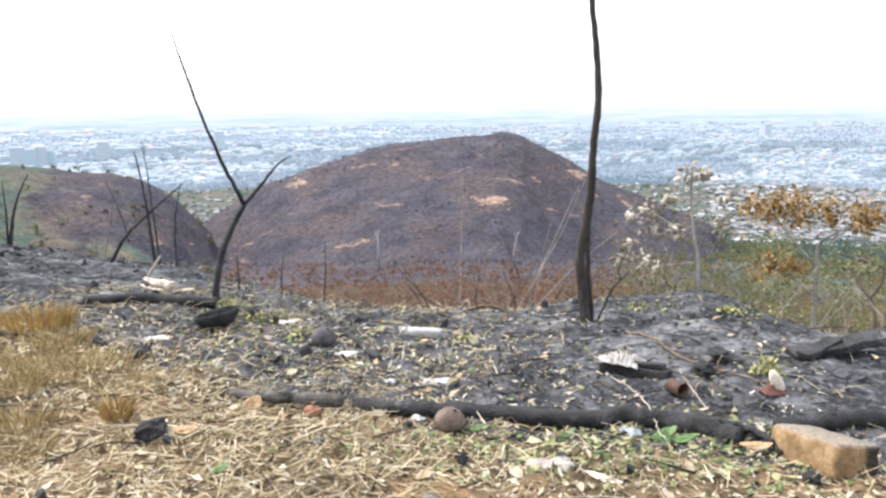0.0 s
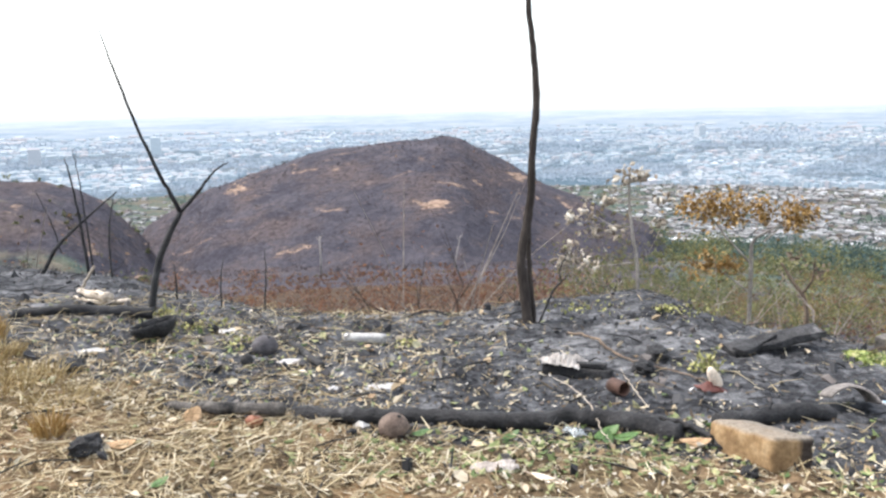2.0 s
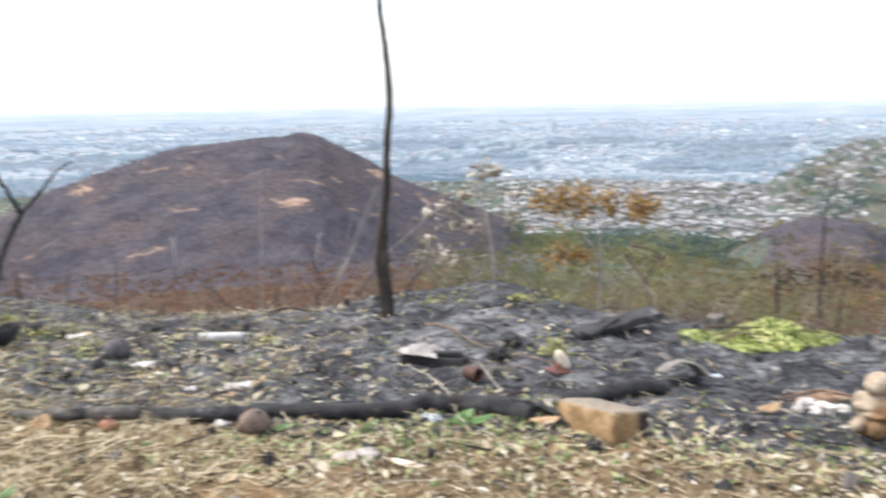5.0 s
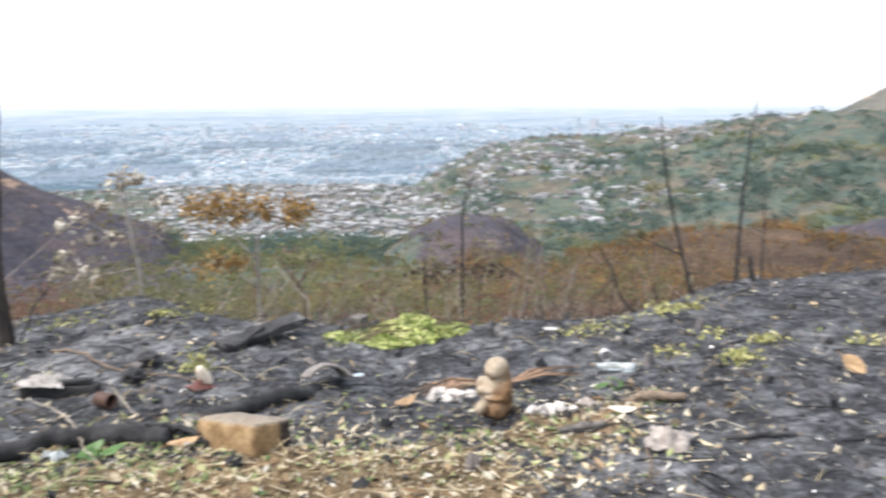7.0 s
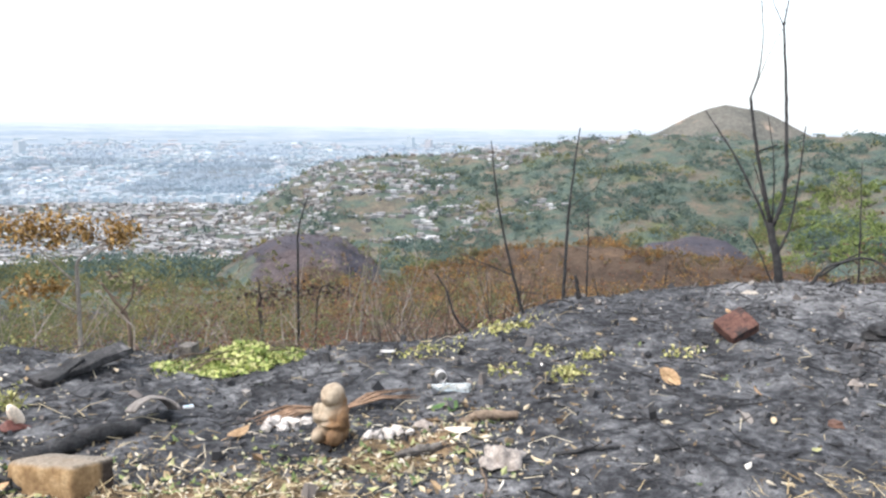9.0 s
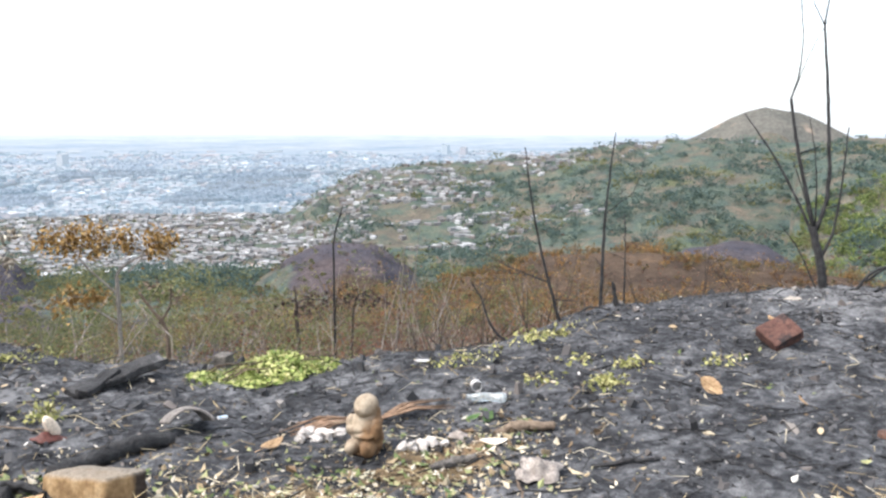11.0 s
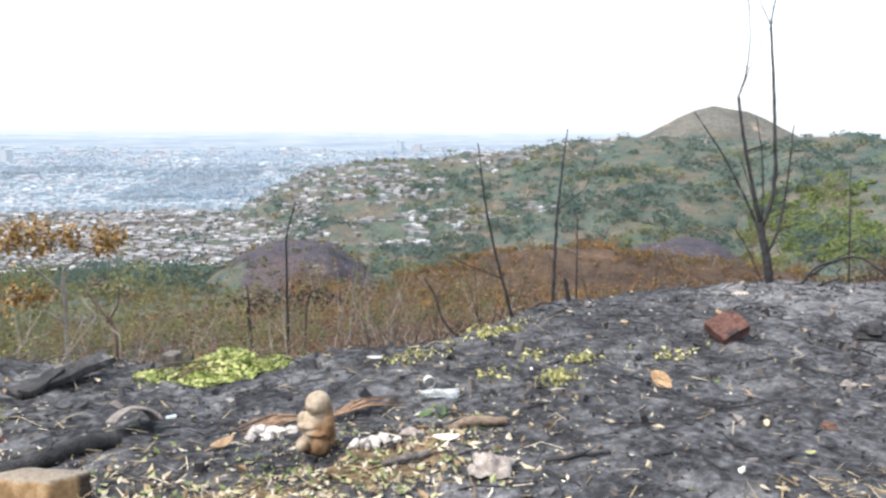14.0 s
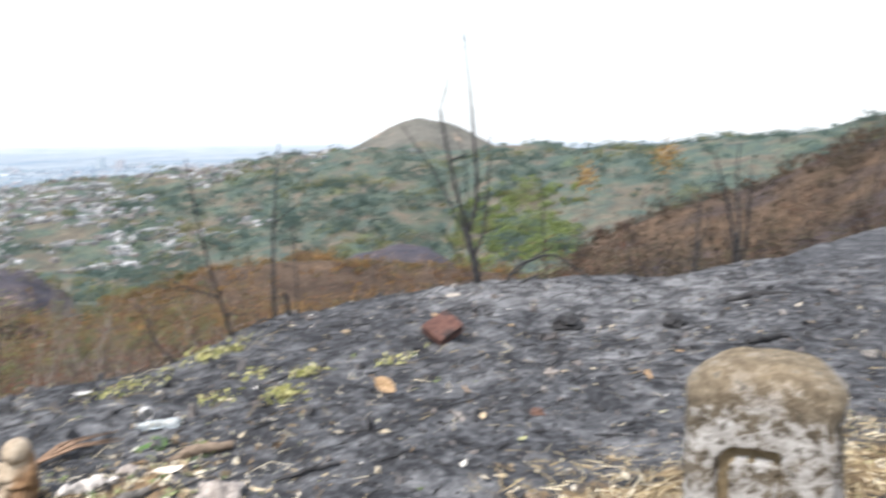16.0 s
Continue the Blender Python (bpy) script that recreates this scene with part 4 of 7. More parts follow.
def stem_part(name, pts, r0, r1, material, parent, origin, knots=0.04, label="", wiggle=0.006):
    c = curve_points(np.asarray(pts, float) - origin, 6, wiggle)
    rad = 0.74 * np.linspace(r0, r1, len(c)) * (1 + rng.normal(size=len(c)) * knots)
    s = Soup()
    s.tube(c, np.abs(rad), 8 if r0 > 0.02 else 6)
    ob = s.object(name, material, True, parent)
    if label:
        tagged(ob, label)
    return ob


def sapling(name, label, category, stems, material, twigs=0, first="trunk"):
    """A standing plant: the first stem reaches down to the ground."""
    base = np.array(stems[0][0][0], float)
    base[2] = ground_z(base[0], base[1])
    plant = new(name)
    plant.location = base
    for k, (pts, r0, r1) in enumerate(stems):
        pts = [list(q) for q in pts]
        if abs(pts[0][2] - ground_z(pts[0][0], pts[0][1])) < 0.2 or k == 0:
            pts[0][2] = ground_z(pts[0][0], pts[0][1]) - 0.06
        stem_part(first if k == 0 else "branch", pts, r0, r1, material, plant, base)
        for _ in range(twigs if r0 < 0.06 else 0):
            i = rng.integers(0, len(pts) - 1)
            u = rng.uniform(0.2, 0.9)
            a = np.array(pts[i]) * (1 - u) + np.array(pts[i + 1]) * u
            d = rng.normal(size=3) * np.array([0.12, 0.12, 0.08]) + np.array([0, 0, 0.10])
            stem_part("twig", [a, a + d * 0.6 + rng.normal(size=3) * 0.01, a + d], r1 * 0.8, r1 * 0.4, material, plant, base)
    return tagged(plant, label, category)


sapling("burnt_sapling", "burnt forked sapling with one long leaning shoot", "tree", [
    ([(-1.84, 6.59, -0.02), (-1.79, 6.6, 0.24), (-1.72, 6.62, 0.48), (-1.58, 6.66, 0.75)], 0.040, 0.028),
    ([(-1.58, 6.66, 0.75), (-1.7, 6.62, 1.03), (-1.83, 6.59, 1.38), (-1.93, 6.56, 1.71), (-2.0, 6.54, 1.96), (-2.06, 6.53, 2.15)], 0.024, 0.003),
    ([(-1.58, 6.66, 0.75), (-1.48, 6.68, 0.86), (-1.39, 6.7, 0.97), (-1.31, 6.71, 1.06), (-1.21, 6.73, 1.12)], 0.022, 0.006)], CHAR, 0)
sapling("burnt_shrub", "thin burnt upright stems with a leaning dead branch", "shrub", [
    ([(-2.8, 8.13, 0.06), (-2.84, 8.12, 0.5), (-2.88, 8.1, 0.87), (-2.92, 8.09, 1.11)], 0.022, 0.006),
    ([(-2.76, 8.15, 0.06), (-2.79, 8.13, 0.49), (-2.82, 8.12, 0.92), (-2.85, 8.11, 1.19)], 0.016, 0.004),
    ([(-3.2, 7.98, 0.07), (-3.04, 8.04, 0.3), (-2.84, 8.12, 0.5), (-2.52, 8.22, 0.78)], 0.028, 0.008),
    ([(-2.62, 8.19, 0.1), (-2.61, 8.19, 0.37), (-2.55, 8.21, 0.75)], 0.016, 0.006),
    ([(-3.01, 8.06, 0.24), (-3.07, 8.03, 0.54), (-3.17, 7.99, 0.83)], 0.010, 0.004)], CHAR, 1)
sapling("burnt_shrub", "small burnt shrub with crooked bare branches", "shrub", [
    ([(-4.35, 8.45, 0.14), (-4.3, 8.47, 0.45), (-4.24, 8.5, 0.66), (-4.15, 8.55, 0.87)], 0.03, 0.006),
    ([(-4.36, 8.44, 0.14), (-4.35, 8.44, 0.48), (-4.36, 8.44, 0.81)], 0.02, 0.006)], CHAR, 2)
sapling("burnt_tree", "tall bare tree trunk with smoke-darkened bark", "tree", [
    ([(1.03, 6.24, -0.03), (1.00, 6.25, 0.18), (0.98, 6.25, 0.39), (1.01, 6.24, 0.60), (1.05, 6.24, 0.85), (1.06, 6.23, 1.17), (1.09, 6.23, 1.53), (1.07, 6.23, 1.88), (1.04, 6.24, 2.19), (1.01, 6.24, 2.76), (1.02, 6.24, 3.29)], 0.058, 0.020),
    ([(1.08, 6.27, 0.03), (1.05, 6.29, 0.29), (1.04, 6.28, 0.53), (1.05, 6.25, 0.83)], 0.028, 0.022)], BARK, 0)
sapling("burnt_branch", "dark burnt branch rising beside the tall trunk", "branch", [
    ([(1.10, 6.32, -0.03), (1.23, 6.30, 0.12), (1.29, 6.29, 0.19), (1.35, 6.28, 0.26)], 0.014, 0.006),
    ([(1.29, 6.29, 0.19), (1.28, 6.29, 0.29), (1.34, 6.28, 0.42)], 0.008, 0.004)], CHAR, 0)
sapling("burnt_tree", "burnt tree with tall upright shoots on a short trunk", "tree", [
    ([(8.81, 3.38, 0.01), (8.79, 3.41, 0.22), (8.77, 3.47, 0.45), (8.76, 3.49, 0.59)], 0.060, 0.044),
    ([(8.76, 3.49, 0.59), (8.72, 3.59, 1.01), (8.68, 3.68, 1.46), (8.65, 3.74, 1.84)], 0.030, 0.018),
    ([(8.65, 3.74, 1.84), (8.68, 3.68, 2.12), (8.68, 3.67, 2.5), (8.66, 3.72, 2.93)], 0.012, 0.005),
    ([(8.65, 3.74, 1.82), (8.7, 3.62, 2.22), (8.77, 3.48, 2.57)], 0.007, 0.004),
    ([(8.77, 3.47, 0.56), (8.8, 3.39, 0.9), (8.8, 3.41, 1.46), (8.78, 3.45, 2.0), (8.76, 3.5, 2.54)], 0.032, 0.014),
    ([(8.76, 3.5, 2.54), (8.77, 3.47, 2.81), (8.77, 3.47, 3.02)], 0.012, 0.005),
    ([(8.76, 3.49, 2.52), (8.72, 3.58, 2.71), (8.7, 3.63, 2.87)], 0.009, 0.004),
    ([(8.77, 3.46, 0.39), (8.72, 3.59, 0.73), (8.61, 3.83, 1.23), (8.47, 4.12, 1.7)], 0.024, 0.008),
    ([(8.79, 3.42, 0.28), (8.83, 3.33, 0.54), (8.84, 3.28, 0.96), (8.86, 3.25, 1.56)], 0.022, 0.008),
    ([(8.76, 3.5, 0.56), (8.71, 3.6, 0.95), (8.67, 3.69, 1.23)], 0.012, 0.005),
    ([(8.77, 3.48, 0.62), (8.76, 3.5, 1.18), (8.72, 3.58, 1.68)], 0.012, 0.004),
    ([(8.79, 3.42, 0.08), (8.7, 3.62, 0.38), (8.63, 3.78, 0.6)], 0.012, 0.004)], CHAR, 1)
sapling("fallen_branch", "black dead branch lying over the crest", "branch", [
    ([(8.81, 3.11, 0.06), (8.85, 2.97, 0.16), (8.91, 2.82, 0.25), (8.99, 2.57, 0.3), (9.05, 2.2, 0.05)], 0.025, 0.012),
    ([(8.84, 3.02, 0.1), (8.94, 2.74, 0.1)], 0.02, 0.012)], CHAR, 1)
sapling("burnt_sapling", "slender burnt sapling leaning over the edge", "tree", [
    ([(5.93, 4.38, -0.13), (5.88, 4.45, 0.17), (5.79, 4.55, 0.7), (5.75, 4.6, 1.08), (5.72, 4.63, 1.4)], 0.022, 0.006),
    ([(5.85, 4.48, 0.27), (5.7, 4.66, 0.36), (5.59, 4.78, 0.43)], 0.010, 0.004),
    ([(5.89, 4.43, 0.12), (6.01, 4.28, 0.11)], 0.008, 0.004)], CHAR, 1)
sapling("burnt_sapling", "straight slender burnt sapling on the crest", "tree", [
    ([(6.77, 4.59, -0.12), (6.78, 4.58, 0.46), (6.8, 4.56, 0.99), (6.83, 4.51, 1.52)], 0.026, 0.007),
    ([(6.79, 4.57, 0.78), (6.93, 4.37, 0.99), (6.98, 4.29, 1.3)], 0.006, 0.003)], CHAR, 1)
sapling("burnt_sapling", "low crooked burnt sapling over the edge", "tree", [
    ([(5.53, 4.4, -0.32), (5.42, 4.52, -0.18), (5.33, 4.63, -0.06), (5.27, 4.69, 0.17), (5.21, 4.75, 0.31)], 0.018, 0.008)], CHAR, 0)
sapling("burnt_stump", "short black stump of a burnt stem", "stump", [([(6.78, 4.41, -0.09), (6.765, 4.43, 0.04), (6.75, 4.45, 0.16)], 0.034, 0.020)], CHAR, 0)
sapling("burnt_sapling", "thin burnt shoot with a side twig", "tree", [
    ([(6.9, 4.42, -0.09), (6.9, 4.42, 0.42), (6.89, 4.43, 0.78)], 0.014, 0.005),
    ([(6.9, 4.42, 0.36), (6.82, 4.52, 0.41)], 0.006, 0.003)], CHAR, 1)
sapling("burnt_twig", "bent burnt twig over the ash", "branch", [([(6.25, 4.46, -0.11), (6.31, 4.38, 0.0), (6.42, 4.22, -0.02)], 0.018, 0.008)], CHAR, 1)
sapling("bare_tree", "slender bare tree standing down the slope", "tree", [([(12.12, 15.92, -2.82), (12.11, 15.93, -1.75), (12.13, 15.91, -0.96), (12.3, 15.78, -0.18)], 0.045, 0.020)], CHAR, 0)
for pts in ([(-1.03, 6.92, -0.15), (-1.0, 6.93, 0.16), (-1.0, 6.93, 0.41)], [(-1.37, 6.97, -0.1), (-1.37, 6.97, 0.11), (-1.34, 6.97, 0.34)], [(-1.73, 6.99, -0.03), (-1.73, 6.99, 0.16), (-1.74, 6.99, 0.3)]):
    tagged(sapling("burnt_shoot", "thin black shoot standing at the crest", "shrub", [(pts, 0.012, 0.004)], CHAR, 1), group="burnt shoots on the crest")
sapling("burnt_shrub", "tall burnt shrub of dark spreading stems on ash", "shrub", [
    ([(11.42, 0.97, -0.14), (11.42, 1.04, 0.36), (11.4, 1.16, 0.89), (11.39, 1.29, 1.33)], 0.045, 0.011),
    ([(11.42, 0.97, -0.14), (11.42, 0.98, 0.5), (11.42, 1.02, 1.02), (11.42, 1.0, 1.44)], 0.032, 0.008),
    ([(11.43, 0.95, -0.1), (11.43, 0.88, 0.37), (11.43, 0.86, 0.9), (11.44, 0.83, 1.28)], 0.024, 0.006),
    ([(11.42, 0.99, -0.04), (11.41, 1.08, 0.23), (11.4, 1.22, 0.42)], 0.014, 0.004),
    ([(11.43, 0.96, 0.1), (11.43, 0.88, 0.24), (11.43, 0.86, 0.44)], 0.012, 0.003)], CHAR, 3)
sapling("burnt_sapling", "small burnt sapling beside the tall shrub", "tree", [
    ([(10.77, 1.39, -0.08), (10.77, 1.38, 0.28), (10.77, 1.36, 0.66), (10.78, 1.34, 0.98)], 0.03, 0.007),
    ([(10.77, 1.38, 0.21), (10.79, 1.27, 0.48), (10.79, 1.24, 0.73)], 0.014, 0.004),
    ([(10.77, 1.38, 0.09), (10.76, 1.48, 0.27), (10.75, 1.51, 0.47)], 0.012, 0.003)], CHAR, 2)
sapling("burnt_sapling", "burnt sapling with drooping side branch", "tree", [
    ([(10.22, 3.06, -0.04), (10.21, 3.1, 0.51), (10.19, 3.13, 1.19)], 0.018, 0.005),
    ([(10.09, 3.45, -0.12), (10.19, 3.16, 0.13), (10.24, 3.0, 0.2)], 0.020, 0.008)], CHAR, 2)
sapling("fallen_branch", "thin black branch bowed along the crest", "branch", [
    ([(0.02, 6.55, -0.10), (0.27, 6.54, -0.06), (0.46, 6.53, -0.10), (0.66, 6.52, -0.12), (0.85, 6.49, -0.11), (1.03, 6.47, -0.06)], 0.012, 0.010)], CHAR, 0, "stem")


def seed_shrub():
    stems = [([(3.69, 12.29, -1.43), (3.65, 12.29, -0.97), (3.57, 12.31, -0.38), (3.52, 12.33, 0.11), (3.52, 12.33, 0.51)], 0.042, 0.019),
             ([(3.59, 12.31, -0.82), (3.34, 12.39, -0.86), (3.00, 12.46, -0.89)], 0.015, 0.008),
             ([(3.55, 12.33, -0.30), (3.29, 12.39, -0.27), (2.98, 12.48, -0.11), (2.70, 12.54, -0.17)], 0.013, 0.006),
             ([(3.52, 12.33, 0.19), (3.34, 12.39, 0.15), (3.25, 12.41, 0.08)], 0.011, 0.006),
             ([(3.53, 12.33, 0.11), (3.76, 12.25, 0.13), (4.01, 12.18, 0.11)], 0.011, 0.006)]
    shrub = sapling("seed_shrub", "pale leafless shrub hung with dry seed clusters", "shrub", stems, PALE_BARK, 0)
    o = np.array(shrub.location)
    pale = foliage("dry_seed_heads", [(0.0, (0.20, 0.16, 0.12)), (0.5, (0.42, 0.36, 0.28)), (1.0, (0.62, 0.57, 0.48))], 0.85)
    spots = [(3.42, 12.35, 0.42), (3.55, 12.33, 0.46), (3.70, 12.29, 0.44), (3.23, 12.41, 0.11), (4.01, 12.18, 0.11), (2.70, 12.54, -0.17), (2.91, 12.48, -0.08),
             (3.08, 12.44, -0.34), (3.32, 12.39, -0.32), (2.74, 12.82, -0.67), (2.79, 12.79, -0.82), (2.62, 12.82, -0.86), (3.00, 12.46, -0.88), (3.91, 12.20, -0.21)]
    for k, c in enumerate(spots):
        s = Soup()
        for _ in range(7):
            q = np.array(c) - o + rng.normal(size=3) * np.array([0.066, 0.066, 0.053])
            rot = np.array(Euler(rng.uniform(0, 6, 3)).to_matrix())
            size = rng.uniform(0.027, 0.049)
            s.tube([q + rot @ np.array([0, 0, u * size * 1.5]) for u in (-1, -0.4, 0.4, 1)], np.array([0.3, 1, 0.9, 0.25]) * size * 0.8, 6)
        s.leaves(np.array(c) - o + rng.normal(size=(14, 3)) * 0.085, 0.10)
        tagged(s.object("seed_head", pale, False, shrub), kind="stuff")


seed_shrub()


def leafy(name, label, stems, clusters, leaf_mat, bark, leaf=0.12, per=90, spread=(0.3, 0.3, 0.26)):
    tree = sapling(name, label, "tree", stems, bark, 0)
    o = np.array(tree.location)
    for c, g in clusters:
        s = Soup()
        off = rng.normal(size=(int(per * g), 3)) * np.array(spread) * g
        off[:, 2] -= 0.35 * (off[:, 0] ** 2 + off[:, 1] ** 2)
        s.leaves(np.array(c) - o + off, leaf)
        s.object("crown", leaf_mat, False, tree)
    return tree


ORANGE_LEAF = foliage("withered_orange_leaves", [(0.0, (0.19, 0.105, 0.035)), (0.5, (0.31, 0.185, 0.060)), (0.85, (0.44, 0.285, 0.105)), (1.0, (0.32, 0.24, 0.14))], 0.7)
leafy("withered_tree", "leggy tree with withered orange leaves", [
    ([(8.84, 20.26, -3.70), (8.84, 20.25, -2.60), (8.86, 20.25, -1.92), (9.18, 20.09, -1.63)], 0.085, 0.034),
    ([(8.84, 20.26, -2.46), (8.28, 20.48, -1.81), (7.91, 20.64, -1.27)], 0.043, 0.017),
    ([(9.18, 20.09, -1.63), (9.71, 19.86, -1.27)], 0.034, 0.017),
    ([(9.08, 20.14, -1.90), (9.40, 20.01, -1.48), (8.99, 20.20, -1.03)], 0.034, 0.017),
    ([(8.81, 20.26, -3.16), (8.33, 20.47, -2.77), (8.09, 20.57, -2.65)], 0.034, 0.017)],
    [((7.45, 20.81, -1.08), 0.55), ((7.85, 20.64, -0.95), 0.52), ((7.92, 20.64, -1.25), 0.5), ((8.43, 20.45, -0.95), 0.58), ((8.47, 20.40, -1.32), 0.42), ((8.98, 20.20, -1.02), 0.42), ((9.06, 20.16, -1.32), 0.3), ((9.66, 19.94, -1.12), 0.5), ((9.93, 19.75, -1.19), 0.5), ((9.69, 19.89, -1.39), 0.4), ((7.85, 20.67, -2.48), 0.62), ((8.33, 20.47, -2.51), 0.5)], ORANGE_LEAF, PALE_BARK, 0.125, 280, (0.36, 0.36, 0.31))
leafy("gnarled_tree", "gnarled brown tree with few dry leaves", [
    ([(5.43, 10.7, -1.48), (5.44, 10.7, -1.22), (5.29, 10.77, -0.87), (5.14, 10.84, -0.61)], 0.05, 0.02),
    ([(5.35, 10.74, -1.05), (5.48, 10.67, -0.82), (5.51, 10.66, -0.52)], 0.03, 0.01)],
    [((5.55, 10.66, -0.70), 0.35), ((5.30, 10.8, -0.5), 0.3)], foliage("dry_brown_grey_leaves", [(0, (0.10, 0.07, 0.05)), (1, (0.26, 0.20, 0.15))]), BROWN_WOOD, 0.08, 70)
for c, g in (((66.0, 11.5, 0.2), 1.6), ((64, 17.0, -1.4), 1.4)):
    b = (c[0], c[1], c[2] - 3)
    leafy("withered_tree", "small withered orange tree on the scorched slope", [([b, (c[0], c[1], c[2])], 0.06, 0.03)], [(c, g)], ORANGE_LEAF, BROWN_WOOD, 0.26, 130, (0.34, 0.34, 0.38))

leafy("scorched_bush", "dark scorched bush with charred leaves below the crest", [
    ([(11.50, 16.36, -4.10), (11.40, 16.43, -2.53), (11.36, 16.46, -2.06)], 0.05, 0.02),
    ([(11.50, 16.36, -4.10), (11.40, 16.43, -2.53), (11.99, 16.02, -2.41)], 0.04, 0.015),
    ([(12.40, 15.71, -4.13), (12.51, 15.62, -2.39), (12.92, 15.30, -2.47)], 0.04, 0.015)],
    [((11.40, 16.43, -2.53), 0.6), ((11.99, 16.02, -2.41), 0.7), ((12.51, 15.62, -2.39), 0.7), ((12.92, 15.30, -2.47), 0.6)], foliage("charred_leaves", [(0, (0.035, 0.026, 0.024)), (1, (0.10, 0.066, 0.055))]), BARK, 0.10, 150, (0.42, 0.4, 0.18))


def bare_trees():
    """Slender pale trees without leaves, standing in the brush below the crest."""
    protos = []
    for tall, lean in ((2.6, 0.25), (3.4, -0.35), (2.0, 0.1), (4.2, 0.2)):
        tree = new("bare_tree")
        up = [(0, 0, -0.3), (lean * 0.1, 0.02, tall * 0.3), (lean * 0.6, -0.03, tall * 0.65), (lean, 0, tall)]
        stem_part("trunk", up, 0.030 + 0.006 * tall, 0.008, PALE_BARK, tree, np.zeros(3), wiggle=0.05)
        for k in range(6):
            u = 0.35 + 0.1 * k
            a = np.array([lean * u * u, 0, tall * u])
            d = np.array([math.cos(k * 2.4), math.sin(k * 2.4), rng.uniform(0.6, 1.3)]) * tall * (0.30 - 0.02 * k)
            stem_part("branch", [a, a + d * 0.5 + rng.normal(size=3) * 0.06, a + d], 0.016, 0.004, PALE_BARK, tree, np.zeros(3), wiggle=0.04)
        tagged(tree, "slender pale leafless tree standing in dry brush", "tree", group="bare trees in the brush")
        protos.append(tree)
    for k in range(34):
        az, r = 15 + 46 * ((k * 0.618) % 1) + rng.normal() * 1.5, 15 * (2.9 ** rng.uniform())
        x, y = (float(v) for v in polar(az, r))
        m = pose(x, y, ground_z(x, y), 0, 0, float(rng.uniform(0, 360))) @ Matrix.Diagonal((*(3 * [float(rng.uniform(0.55, 0.95))]), 1))
        if k < 4:
            protos[k].matrix_basis = m
        else:
            copy_thing(protos[k % 4], m)


bare_trees()

# ---- loose things on the burnt ground ----
def rest(name, label, category, x, y, turn=0.0, tilt=(0, 0), lift=0.0, group=""):
    """An Empty on the ground, turned about the vertical."""
    ob = new(name)
    ob.matrix_basis = pose(x, y, ground_z(x, y) + lift, tilt[0], tilt[1], turn)
    return tagged(ob, label, category, group)


def blob(size, rough=0.15, freq=3.0, sub=3, seed=0.0, flat=0.6):
    """A rounded lump standing on z = 0."""
    bm = bmesh.new()
    bmesh.ops.create_icosphere(bm, subdivisions=sub, radius=1.0)
    for v in bm.verts:
        k = 1 + rough * (noise.noise(v.co * freq * 0.5 + Vector((seed, seed * 2, 3))) * 1.4 + 0.5 * noise.noise(v.co * freq * 1.7 + Vector((9, seed, 1))))
        v.co = Vector((v.co.x * size[0] * k, v.co.y * size[1] * k, max(v.co.z, -flat) * size[2] * k + size[2] * flat * 0.96))
    return bm


def rough_box(size, bevel=0.01, cuts=4, wobble=0.004, seed=0.0):
    """A worn box standing on z = 0, with rounded edges."""
    bm = bmesh.new()
    bmesh.ops.create_cube(bm, size=1.0, matrix=Matrix.Translation((0, 0, size[2] / 2)) @ Matrix.Diagonal((*size, 1)))
    bmesh.ops.bevel(bm, geom=bm.edges[:], offset=bevel, segments=3, affect="EDGES", profile=0.6)
    bmesh.ops.subdivide_edges(bm, edges=[e for e in bm.edges if e.calc_length() > max(size) / 6], cuts=cuts, use_grid_fill=True)
    for v in bm.verts:
        n = Vector([noise.noise(v.co * f + Vector((seed, f, 2))) for f in (9, 11, 13)]) + 0.5 * Vector([noise.noise(v.co * f + Vector((seed, f, 5))) for f in (31, 37, 41)])
        v.co += n * wobble
    return bm


def ring_tube(radius, length, wall, sides=24, dent=0.0, arc=1.0, seed=0.0):
    """A hollow tube or arched shell along local y, lying on z = 0."""
    bm = bmesh.new()
    n, rows = sides, 7
    lo, hi = -math.pi * arc, math.pi * arc
    layers = []
    for rad in (radius, radius - wall):
        grid = []
        for j in range(rows):
            line = []
            for i in range(n + (arc < 1)):
                a = lo + (hi - lo) * i / n
                k = 1 + dent * noise.noise(Vector((math.cos(a) * 1.5, j * 0.6, math.sin(a) * 1.5 + seed)))
                line.append(bm.verts.new((rad * k * math.sin(a), (j / (rows - 1) - 0.5) * length, rad * k * math.cos(a))))
            grid.append(line)
        layers.append(grid)
    m = n
    for grid in layers:
        for j in range(rows - 1):
            for i in range(m):
                k = (i + 1) % n if arc >= 1 else i + 1
                bm.faces.new((grid[j][i], grid[j][k], grid[j + 1][k], grid[j + 1][i]))
    for j in (0, rows - 1):
        for i in range(m):
            k = (i + 1) % n if arc >= 1 else i + 1
            bm.faces.new((layers[0][j][i], layers[0][j][k], layers[1][j][k], layers[1][j][i]))
    if arc < 1:
        for i in (0, n):
            for j in range(rows - 1):
                bm.faces.new((layers[0][j][i], layers[0][j + 1][i], layers[1][j + 1][i], layers[1][j][i]))
    low = min(v.co.z for v in bm.verts)
    bmesh.ops.translate(bm, verts=bm.verts, vec=(0, 0, -low))
    return bm


